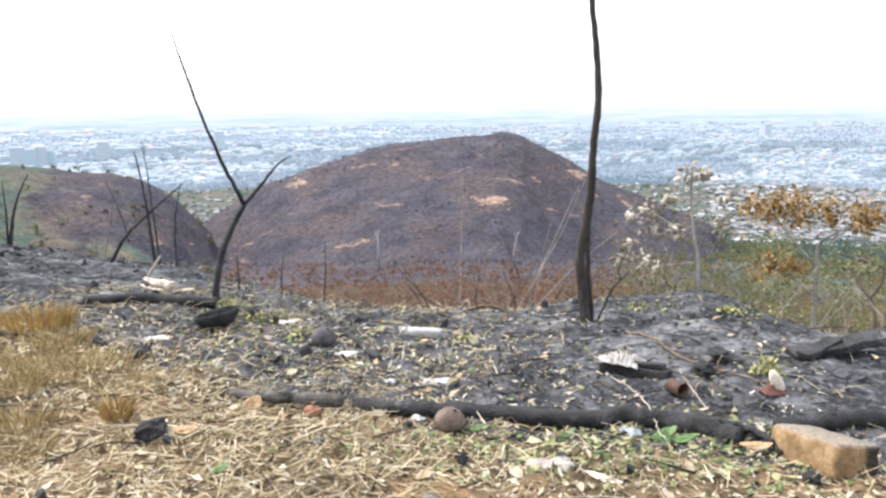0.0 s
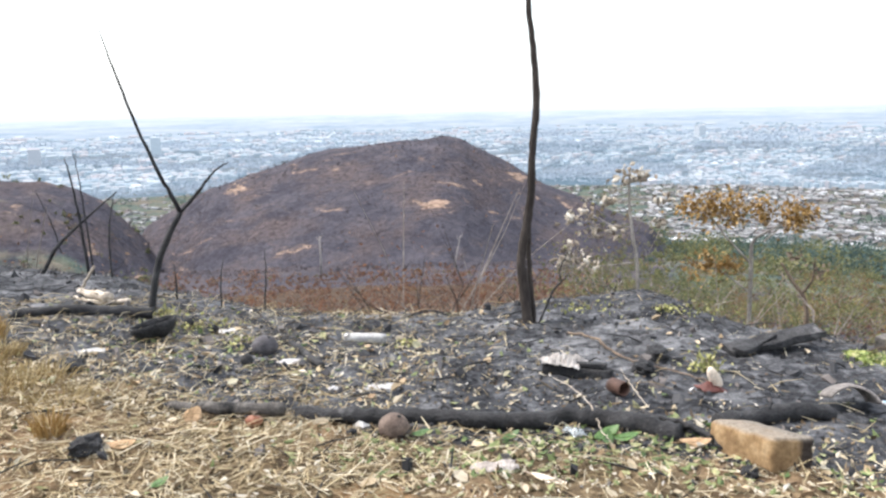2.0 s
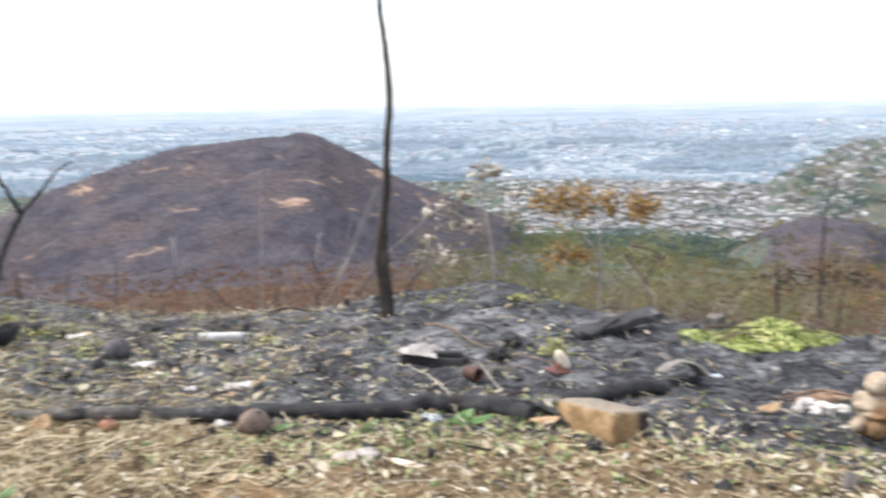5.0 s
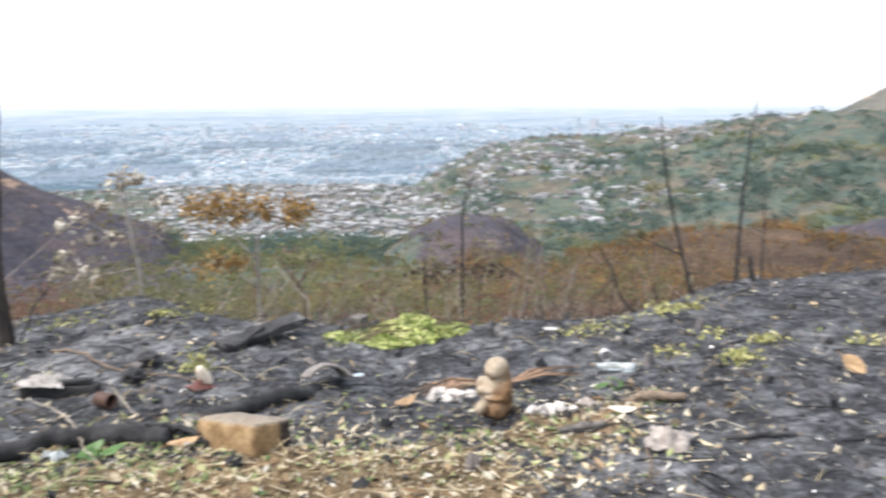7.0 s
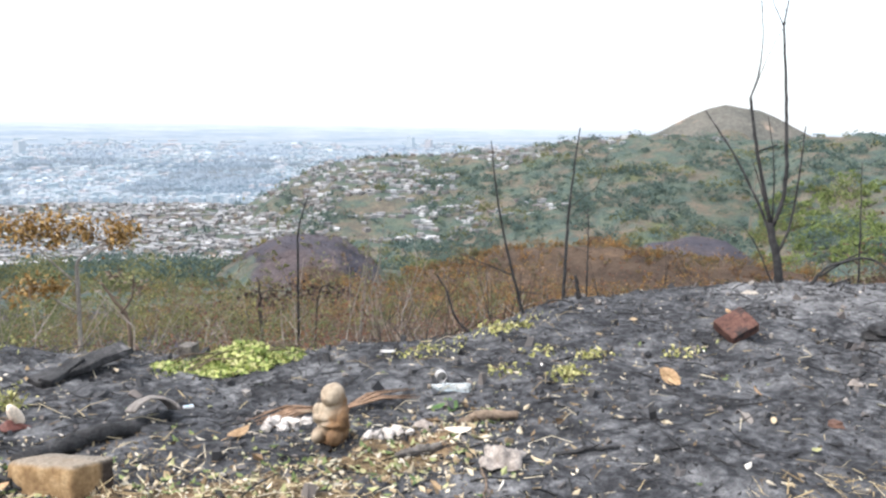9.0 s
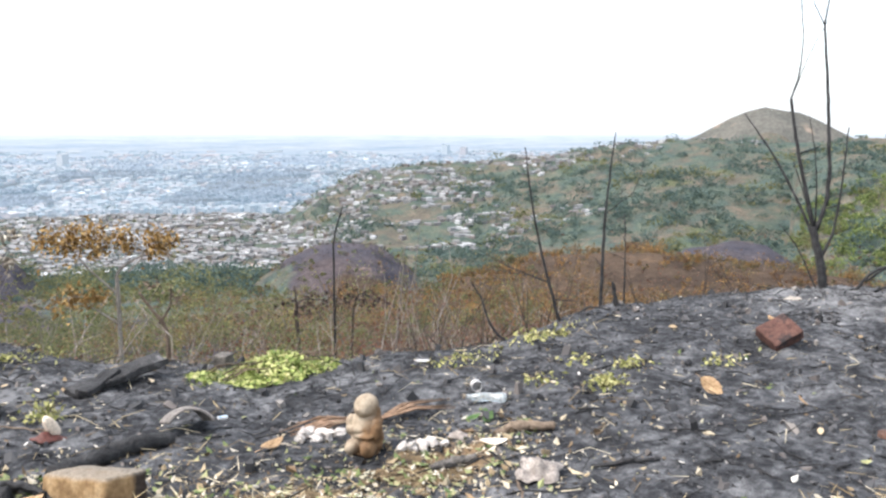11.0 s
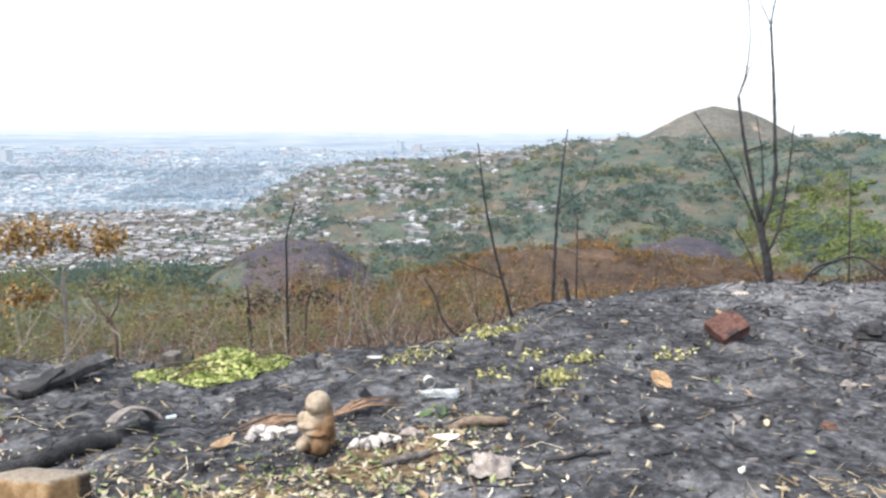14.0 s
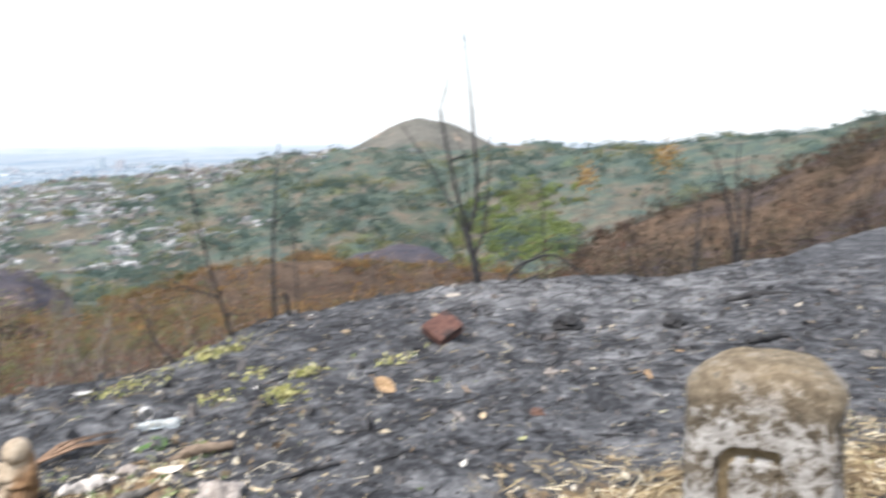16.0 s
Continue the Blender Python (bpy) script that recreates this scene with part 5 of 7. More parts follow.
def crumple(w, d, high, thick=0.003, n=16, seed=0.0, freq=9.0, ragged=0.25):
    """A crumpled sheet of cloth, plastic or paper, with thickness."""
    bm = bmesh.new()
    tops, bots = {}, {}
    for i in range(n + 1):
        for j in range(n + 1):
            u, v = i / n * 2 - 1, j / n * 2 - 1
            edge = 1 + ragged * noise.noise(Vector((u * 1.5 + seed, v * 1.5, seed)))
            x, y = u * w / 2 * edge, v * d / 2 * edge
            fall = 1 - 0.75 * max(abs(u), abs(v)) ** 2
            z = high * fall * (0.55 + 0.8 * noise.noise(Vector((x * freq * 2 + seed, y * freq * 2, 1))) + 0.4 * abs(noise.noise(Vector((x * freq * 5, y * freq * 5 + seed, 4)))))
            z = max(z, 0.002)
            tops[i, j] = bm.verts.new((x, y, z + thick))
            bots[i, j] = bm.verts.new((x, y, z))
    for i in range(n):
        for j in range(n):
            bm.faces.new((tops[i, j], tops[i + 1, j], tops[i + 1, j + 1], tops[i, j + 1]))
            bm.faces.new((bots[i, j], bots[i, j + 1], bots[i + 1, j + 1], bots[i + 1, j]))
    for i in range(n):
        for a, b in (((i, 0), (i + 1, 0)), ((i + 1, n), (i, n)), ((0, i + 1), (0, i)), ((n, i), (n, i + 1))):
            bm.faces.new((tops[a], bots[a], bots[b], tops[b]))
    return bm


def leaf_blade(length, width, curl=0.3, n=8):
    """A single curled leaf, 2 mm thick, along local x."""
    bm = bmesh.new()
    rows = {}
    for side in (0, 1):
        for i in range(n + 1):
            u = i / n
            w = width * 0.5 * math.sin(math.pi * min(1, u * 0.96 + 0.03)) ** 0.75
            for j, s in enumerate((-1, -0.5, 0, 0.5, 1)):
                z = curl * length * ((u - 0.45) ** 2 * 1.2 + 0.35 * abs(s) ** 1.5 * (w / length)) + 0.012 * length * noise.noise(Vector((u * 4, s * 2, length * 40)))
                rows[side, i, j] = bm.verts.new(((u - 0.5) * length, s * w + 0.0002 * s, z + 0.004 - side * 0.002))
    for i in range(n):
        for j in range(4):
            bm.faces.new((rows[0, i, j], rows[0, i + 1, j], rows[0, i + 1, j + 1], rows[0, i, j + 1]))
            bm.faces.new((rows[1, i, j], rows[1, i, j + 1], rows[1, i + 1, j + 1], rows[1, i + 1, j]))
        for j in (0, 4):
            bm.faces.new((rows[0, i, j], rows[1, i, j], rows[1, i + 1, j], rows[0, i + 1, j]))
    return bm


def fallen_leaf(name, label, x, y, length, width, turn, material, tilt=(0, 0), curl=0.3, lift=0.006, group=""):
    ob = rest(name, label, "leaf", x, y, turn, tilt, lift, group)
    part("blade", leaf_blade(length, width, curl), material, ob, smooth_faces=True)
    s = Soup()
    s.tube([(-length * 0.75, 0.003, 0.006), (-length * 0.5, 0, 0.006), (0, 0, 0.007), (length * 0.42, 0, 0.006 + curl * length * 0.05)], [0.0022, 0.0022, 0.0016, 0.0008], 5)
    s.object("stalk", material, True, ob)
    return ob


def lying_log(name, label, plan, radii, material, category="log", sink=0.25, wiggle=0.012, knots=0.06, split=0):
    """A log or stick that lies along plan points."""
    pts = [(x, y, ground_z(x, y) + r * (1 - sink)) for (x, y), r in zip(plan, radii)]
    ob = new(name)
    ob.location = pts[0]
    c = curve_points(np.asarray(pts) - np.array(pts[0]), 8, wiggle)
    rad = np.interp(np.linspace(0, 1, len(c)), np.linspace(0, 1, len(radii)), radii) * (1 + rng.normal(size=len(c)) * knots)
    s = Soup()
    s.tube(c, rad, 12)
    v = np.concatenate(s.v)
    n = np.array([noise.noise(Vector(q * 22)) + 0.6 * noise.noise(Vector(q * 60)) for q in v])
    axis = np.repeat(c, 12, axis=0)
    axis = np.concatenate([axis, c[:1], c[-1:]])
    v = v + (v - axis) * (n * 0.16)[:, None]
    mesh_object("wood", v, np.concatenate(s.f), material, True, ob)
    for k in range(split):
        u = rng.integers(3, len(c) - 3)
        d = np.array([rng.normal() * 0.05, rng.normal() * 0.05, rng.uniform(0.02, 0.07)])
        q = Soup()
        q.tube([c[u], c[u] + d * 0.6, c[u] + d * 1.2], [rad[u] * 0.35, rad[u] * 0.25, rad[u] * 0.12], 6)
        q.object("stub", material, True, ob)
    return tagged(ob, label, category)


# logs and sticks
lying_log("burnt_log", "long charred pole lying across the ash", [(-0.50, 4.27), (-0.1, 4.17), (0.3, 4.08), (0.62, 4.03), (0.92, 4.00), (1.12, 3.88), (1.33, 3.72)], [0.040, 0.042, 0.043, 0.045, 0.047, 0.052, 0.050], CHAR, split=3)
lying_log("half_burnt_log", "weathered grey end of a half-burnt pole", [(-1.17, 4.40), (-0.9, 4.33), (-0.56, 4.28)], [0.028, 0.033, 0.036], CHAR_GREY, sink=-0.5)
lying_log("burnt_log", "thick charred log lying behind the clay block", [(1.55, 3.86), (1.78, 3.92), (2.0, 3.97), (2.2, 4.0)], [0.042, 0.048, 0.045, 0.036], CHAR, split=1)
lying_log("burnt_log", "black charred log on the rising bank", [(-2.72, 6.25), (-2.3, 6.33), (-1.78, 6.44)], [0.030, 0.040, 0.045], CHAR, split=2)
lying_log("burnt_stick", "short black stick lying in ash", [(-0.76, 5.93), (-0.60, 5.55), (-0.44, 5.22)], [0.022, 0.026, 0.022], CHAR, "stick")
lying_log("burnt_stick", "splintered charred stick beside the clay block", [(1.30, 3.92), (1.42, 3.75), (1.50, 3.60)], [0.018, 0.020, 0.010], CHAR, "stick", -0.6)
lying_log("burnt_stick", "charred forked stick propped on the log", [(1.22, 3.98), (1.36, 3.80), (1.46, 3.66)], [0.012, 0.014, 0.008], CHAR, "stick", -3.0)
lying_log("brown_branch", "long dry brown branch lying over the mound", [(1.22, 5.72), (1.34, 5.45), (1.42, 5.02), (1.58, 4.75), (1.80, 4.50)], [0.008, 0.010, 0.008, 0.006, 0.004], BROWN_WOOD, "branch", -1.4)
sapling("dead_stick", "bleached dead stick leaning up from the bank", "stick", [([(-2.64, 7.36, 0.0), (-2.58, 7.37, 0.10), (-2.50, 7.38, 0.23)], 0.022, 0.014)], DEAD_WOOD, 0, "wood")
lying_log("dead_root", "bleached split root on the bank", [(-2.60, 7.25), (-2.42, 6.98), (-2.22, 6.82)], [0.016, 0.034, 0.044], DEAD_WOOD, "root", -0.2, split=3)
lying_log("dead_root", "thin bleached root lying beside the split one", [(-2.56, 7.02), (-2.35, 6.85), (-2.05, 6.78)], [0.008, 0.014, 0.020], DEAD_WOOD, "root", -0.2, split=2)
lying_log("white_twig", "thin pale twig arching over the log", [(0.92, 4.70), (0.98, 4.45), (0.99, 4.12), (0.97, 3.82), (0.97, 3.60)], [0.002, 0.0028, 0.0032, 0.0028, 0.002], DEAD_WOOD, "twig", -20)
lying_log("white_twig", "thin pale twig lying over ash", [(1.33, 4.77), (1.30, 4.40), (1.30, 4.12)], [0.002, 0.003, 0.002], DEAD_WOOD, "twig", -10)
lying_log("burnt_twig", "crooked burnt twig on grey ash", [(3.42, 2.2), (3.55, 2.12), (3.70, 2.02)], [0.010, 0.014, 0.008], CHAR, "twig", -0.4, split=3)
lying_log("wood_piece", "flat charred piece of wood in litter", [(2.94, 2.80), (3.08, 2.78), (3.2, 2.74)], [0.018, 0.026, 0.015], CHAR_GREY, "wood")
lying_log("wood_piece", "split brown wood piece beside green leaves", [(3.50, 2.90), (3.62, 2.83), (3.78, 2.72)], [0.014, 0.030, 0.022], BROWN_WOOD, "wood")
lying_log("burnt_stick", "black burnt board end lying on ash", [(6.85, 0.45), (7.0, 0.32), (7.2, 0.2)], [0.02, 0.03, 0.02], CHAR, "stick")
lying_log("burnt_stick", "flat black stick half buried in ash", [(8.6, 0.8), (8.75, 0.55), (8.85, 0.25)], [0.02, 0.03, 0.02], CHAR, "stick")
lying_log("brown_twig", "thin brown twig in pale litter", [(3.05, 2.35), (2.92, 2.2), (2.78, 2.1)], [0.005, 0.006, 0.004], BROWN_WOOD, "twig", -2)
lying_log("dry_stalk", "dry tan stalk standing in litter", [(2.50, 3.42), (2.52, 3.38), (2.56, 3.34)], [0.004, 0.004, 0.003], DEAD_WOOD, "twig", -20)


def charred_bar():
    ob = rest("charred_beam", "charred split beam with white ash on it", "beam", 1.08, 4.80, -28)
    part("beam", rough_box((0.42, 0.075, 0.065), 0.012, 4, 0.010, 3), CHAR, ob, smooth_faces=True)
    bm = rough_box((0.20, 0.05, 0.03), 0.006, 3, 0.008, 5)
    bmesh.ops.translate(bm, verts=bm.verts, vec=(0.07, 0.01, 0.062))
    part("splinter", bm, CHAR, ob, smooth_faces=True)
    bm = crumple(0.22, 0.12, 0.07, 0.003, 30, 6, 34, 0.8)
    bmesh.ops.translate(bm, verts=bm.verts, vec=(-0.08, 0.0, 0.066))
    part("ash_crust", bm, PEBBLE_WHITE, ob, "flaky white ash crust")


charred_bar()


def burnt_plank():
    ob = rest("burnt_board", "warped black burnt board at the crest", "board", 2.45, 5.20, 8, (6, -8), 0.035)
    part("board", rough_box((0.66, 0.15, 0.05), 0.010, 5, 0.022, 8), CHAR, ob, smooth_faces=True)
    bm = rough_box((0.30, 0.10, 0.04), 0.008, 4, 0.018, 9)
    bmesh.ops.rotate(bm, verts=bm.verts, cent=(0, 0, 0), matrix=Matrix.Rotation(0.35, 3, "Z"))
    bmesh.ops.translate(bm, verts=bm.verts, vec=(-0.16, -0.03, 0.025))
    part("splinter", bm, CHAR, ob, smooth_faces=True)


burnt_plank()


def clay_block():
    """A fired block: tan clay, soot on the far end, pale ash on top."""
    ob = rest("clay_block", "tan fired clay block scorched black at one end", "block", 1.613, 3.521, 14.7, (-8.4, 7.7), -0.020)
    m, nt, b = node_material("scorched_clay_block", 0.92, 0.15)
    tc, sep = nt.nodes.new("ShaderNodeTexCoord"), nt.nodes.new("ShaderNodeSeparateXYZ")
    nt.links.new(tc.outputs["Object"], sep.inputs[0])
    big, fine = noise_out(nt, 9, 5), noise_out(nt, 60, 5)
    clay = ramp(nt, big, [(0.30, (0.15, 0.092, 0.046)), (0.5, (0.26, 0.17, 0.088)), (0.7, (0.36, 0.26, 0.150))])
    clay = mixed(nt, 0.6, clay, ramp(nt, fine, [(0.3, (0.6,) * 3), (0.7, (1.25,) * 3)]), "MULTIPLY")
    soot = math_out(nt, "ADD", sep.outputs[0], math_out(nt, "MULTIPLY", math_out(nt, "SUBTRACT", big, 0.5), 0.06))
    col = mixed(nt, ramp(nt, soot, [(0.018, (0, 0, 0)), (0.050, (1, 1, 1))]), clay, ramp(nt, fine, [(0.3, (0.018, 0.014, 0.012)), (0.7, (0.065, 0.05, 0.04))]))
    ash = math_out(nt, "ADD", sep.outputs[2], math_out(nt, "MULTIPLY", math_out(nt, "SUBTRACT", big, 0.5), 0.03))
    col = mixed(nt, ramp(nt, ash, [(0.138, (0, 0, 0)), (0.153, (0.85,) * 3)]), col, ramp(nt, fine, [(0.3, (0.13, 0.11, 0.09)), (0.7, (0.29, 0.255, 0.21))]))
    nt.links.new(col, b.inputs["Base Color"])
    bumped(nt, b, math_out(nt, "ADD", big, fine), 0.6, 0.008)
    part("body", rough_box((0.225, 0.435, 0.155), 0.026, 5, 0.008, 2), m, ob, smooth_faces=True)


clay_block()

# round things
for label, x, y, r, mat in (("whole brown coconut lying against the log", -0.005, 3.95, 0.068, COCONUT), ("soot-grey coconut lying in the ash", -0.84, 5.60, 0.078, SOOT_NUT)):
    ob = rest("coconut", label, "coconut", x, y, 20)
    part("husk", blob((r * 1.12, r, r * 0.92), 0.05, 2.0, 3, x, 0.85), mat, ob, smooth_faces=True)
    part("stem_scar", blob((0.012, 0.012, 0.008), 0.1, 2, 1, 3), CHAR, ob).location = (r * 0.3, -r * 0.4, r * 1.50)
for label, x, y, r in (("small black charred ball in ash", -0.91, 5.29, 0.042), ("small black charred ball near the bowl", -1.49, 6.29, 0.040)):
    ob = rest("charred_ball", label, "ball", x, y, 0)
    part("ball", blob((r, r, r), 0.12, 2.5, 2, y, 0.8), CHAR, ob, smooth_faces=True)
ob = rest("tomato", "dull red fallen tomato on straw", "tomato", -0.70, 4.16)
part("fruit", blob((0.044, 0.040, 0.035), 0.08, 2.0, 3, 4, 0.8), TOMATO, ob, smooth_faces=True)
s = Soup()
s.leaves(np.array([[0.0, 0, 0.070]] * 5) + rng.normal(size=(5, 3)) * 0.006, 0.03, 0.8)
s.object("calyx", BROWN_WOOD, False, ob)


def charred_bowl():
    ob = rest("charred_bowl", "black charred bowl lying tipped on ash", "bowl", -1.62, 5.92, 30, (-6, -10), 0.0)
    bm = bmesh.new()
    rows = []
    for rad, side in ((0.165, 1), (0.150, 0)):
        for j in range(7):
            a = math.pi / 2 * j / 6
            line = [bm.verts.new((rad * math.sin(a) * math.cos(t), rad * 0.82 * math.sin(a) * math.sin(t), 0.125 - (0.125 if side else 0.11) * math.cos(a) + 0.008 * noise.noise(Vector((math.cos(t) * 2, math.sin(t) * 2, j))))) for t in np.arange(28) * 2 * math.pi / 28]
            rows.append(line)
    for k in (0, 7):
        for j in range(6):
            for i in range(28):
                bm.faces.new((rows[k + j][i], rows[k + j][(i + 1) % 28], rows[k + j + 1][(i + 1) % 28], rows[k + j + 1][i]))
    for i in range(28):
        bm.faces.new((rows[6][i], rows[6][(i + 1) % 28], rows[13][(i + 1) % 28], rows[13][i]))
    bmesh.ops.remove_doubles(bm, verts=bm.verts, dist=0.0008)
    part("shell", bm, CHAR, ob, smooth_faces=True)


charred_bowl()

ob = rest("grey_roll", "ash-grey roll of foam lying at the crest", "roll", -0.18, 5.78, 82, (0, 0))
part("tube", ring_tube(0.036, 0.29, 0.014, 20, 0.25), GREY_FOAM, ob, smooth_faces=True)
ob = rest("tin_can", "rusty open tin can lying on its side", "can", 1.215, 4.40, 28)
part("can_body", ring_tube(0.040, 0.10, 0.003, 28, 0.10), RUST, ob, smooth_faces=True)
# Near-black disc set inside the can, behind its open mouth.
bm = bmesh.new()
bmesh.ops.create_circle(bm, cap_ends=True, segments=24, radius=0.036, matrix=Matrix.Translation((0, 0.03, 0.040)) @ Matrix.Rotation(math.pi / 2, 4, "X"))
bmesh.ops.solidify(bm, geom=bm.faces[:], thickness=0.002)
part("can_bottom", bm, INSIDE, ob)
ob = rest("wire_grid", "small sooty wire grid over the coconut", "grid", -0.80, 5.86, 12, (8, 0), 0.06)
for k in range(6):
    s = Soup()
    s.tube([(-0.14 + 0.055 * k, -0.08, 0), (-0.14 + 0.055 * k, 0.08, 0.01)], [0.0045, 0.0045], 5)
    s.object("wire", CHAR_GREY, True, ob)
for k in range(3):
    s = Soup()
    s.tube([(-0.15, -0.07 + 0.07 * k, 0.006), (0.15, -0.07 + 0.07 * k, 0.008)], [0.0045, 0.0045], 5)
    s.object("wire", CHAR_GREY, True, ob)


def red_cup():
    ob = rest("red_cup", "melted dull red cup holding a cream shell", "cup", 1.735, 4.42, 15, (0, 12))
    part("cup_wall", crumple(0.17, 0.12, 0.05, 0.006, 14, 12, 7), CUP_RED, ob, smooth_faces=True)
    bm = blob((0.034, 0.028, 0.080), 0.05, 1.6, 3, 5, 0.75)
    bmesh.ops.rotate(bm, verts=bm.verts, cent=(0, 0, 0), matrix=Matrix.Rotation(-0.75, 3, "Y"))
    bmesh.ops.translate(bm, verts=bm.verts, vec=(0.05, 0.0, 0.03))
    part("shell", bm, BONE, ob, "smooth cream shell", smooth_faces=True)


red_cup()


def roof_tile():
    ob = rest("roof_tile", "smoked arched clay roof tile on burnt soil", "tile", 2.38, 4.16, math.degrees(math.atan2(-2.25, 4.1)) + 14, (-16, 5), 0.030)
    part("tile", ring_tube(0.138, 0.22, 0.014, 20, 0.06, 0.36), TILE_GREY, ob, smooth_faces=True)


roof_tile()


def statuette():
    """A seated figure, one plain worn mesh."""
    bm = bmesh.new()

    def lobe(c, r, sub=3):
        m = Matrix.Translation(c) @ Matrix.Diagonal((*r, 1))
        bmesh.ops.create_icosphere(bm, subdivisions=sub, radius=1, matrix=m)

    lobe((-0.004, 0, 0.252), (0.054, 0.053, 0.064))
    lobe((0.014, 0, 0.212), (0.050, 0.054, 0.060))
    lobe((0.006, 0, 0.100), (0.062, 0.076, 0.070))
    lobe((0.006, 0, 0.178), (0.050, 0.074, 0.040))
    lobe((-0.038, 0, 0.238), (0.030, 0.036, 0.034))
    lobe((-0.066, 0, 0.246), (0.009, 0.009, 0.010), 2)
    lobe((0.004, 0, 0.145), (0.058, 0.068, 0.090))
    lobe((0.010, 0, 0.060), (0.064, 0.070, 0.062))
    lobe((-0.046, 0.036, 0.045), (0.046, 0.032, 0.044))
    lobe((-0.044, -0.038, 0.050), (0.046, 0.032, 0.048))
    lobe((-0.020, 0.064, 0.148), (0.030, 0.022, 0.058))
    lobe((-0.020, -0.064, 0.142), (0.030, 0.022, 0.058))
    lobe((-0.054, 0.024, 0.142), (0.022, 0.044, 0.018))
    lobe((-0.056, -0.016, 0.112), (0.022, 0.046, 0.018))
    lobe((0.005, 0, 0.012), (0.060, 0.058, 0.018))
    for v in bm.verts:
        v.co.x, v.co.y = v.co.x * 1.20, v.co.y * 1.20
        v.co += 0.004 * Vector([noise.noise(v.co * f + Vector((f, 1, 2))) for f in (23, 27, 31)])
    m, nt, b = node_material("worn_stoneware_figure", 0.75, 0.2)
    tc, sep = nt.nodes.new("ShaderNodeTexCoord"), nt.nodes.new("ShaderNodeSeparateXYZ")
    nt.links.new(tc.outputs["Object"], sep.inputs[0])
    big, fine = noise_out(nt, 22, 5), noise_out(nt, 110, 4)
    cream = ramp(nt, big, [(0.3, (0.21, 0.155, 0.105)), (0.7, (0.42, 0.355, 0.27))])
    rust = ramp(nt, big, [(0.3, (0.085, 0.048, 0.026)), (0.7, (0.21, 0.125, 0.065))])
    worn = math_out(nt, "SUBTRACT", math_out(nt, "MULTIPLY", sep.outputs[0], 0.5), math_out(nt, "MULTIPLY", sep.outputs[1], 0.86))
    worn = math_out(nt, "SUBTRACT", worn, math_out(nt, "MULTIPLY", sep.outputs[2], 0.5))
    worn = math_out(nt, "ADD", worn, math_out(nt, "MULTIPLY", math_out(nt, "SUBTRACT", big, 0.5), 0.14))
    col = mixed(nt, ramp(nt, math_out(nt, "ADD", worn, 0.5), [(0.395, (0, 0, 0)), (0.445, (1, 1, 1))]), cream, rust)
    col = mixed(nt, 0.5, col, ramp(nt, fine, [(0.3, (0.7,) * 3), (0.7, (1.2,) * 3)]), "MULTIPLY")
    nt.links.new(col, b.inputs["Base Color"])
    bumped(nt, b, fine, 0.3, 0.003)
    ob = part("statuette", bm, m, None, smooth_faces=True)
    ob.matrix_basis = pose(2.88, 3.22, ground_z(2.88, 3.22) - 0.005, 0, 3, 18)
    fuse = ob.modifiers.new("fuse", "REMESH")
    fuse.mode, fuse.voxel_size, fuse.use_smooth_shade = "VOXEL", 0.005, True
    ease = ob.modifiers.new("ease", "SMOOTH")
    ease.factor, ease.iterations = 0.5, 6
    tagged(ob, "worn cream and brown seated figurine on ash", "statuette")


statuette()

# white chalky stones beside the figurine
for k, (x, y, r) in enumerate([(2.80, 3.66, 0.042), (2.86, 3.69, 0.048), (2.90, 3.60, 0.050), (2.95, 3.66, 0.046), (2.99, 3.60, 0.040), (2.83, 3.58, 0.036), (2.74, 3.60, 0.034), (3.02, 3.69, 0.036), (2.93, 3.73, 0.036), (3.00, 3.08, 0.030), (3.05, 3.06, 0.036), (3.10, 3.03, 0.038), (3.15, 3.02, 0.030), (3.18, 3.06, 0.026), (3.21, 2.98, 0.026)]):
    ob = rest("white_stone", "chalky white stone in a small pile", "stone", x, y, k * 40.0, group="white stones beside the figurine")
    part("stone", blob((r * 1.1, r * 0.8, r * 0.78), 0.5, 2.6, 2, k * 1.7, 0.55), PEBBLE_WHITE, ob)


def palm_frond(x, y, turn, n, length):
    ob = rest("palm_frond", "dry brown palm frond lying in ash", "frond", x, y, turn, lift=0.02)
    for k in range(n):
        s = Soup()
        a = (k / (n - 1) - 0.5) * 0.55
        d = np.array([math.cos(a), math.sin(a), 0.0])
        L = length * rng.uniform(0.8, 1.1)
        s.tube([np.array([0, 0, 0.02]), d * L * 0.5 + [0, 0, 0.045 + rng.normal() * 0.008], d * L + [0, 0, 0.012 + rng.normal() * 0.008]], [0.006, 0.007, 0.002], 5)
        s.object("leaflet", PALM, True, ob)
    s = Soup()
    s.tube([(-0.12, 0, 0.01), (0.0, 0, 0.02), (0.1, 0, 0.025)], [0.010, 0.012, 0.008], 6)
    s.object("stalk", PALM, True, ob)


palm_frond(3.18, 3.66, 168, 13, 0.42)
palm_frond(3.20, 3.52, -4, 9, 0.50)


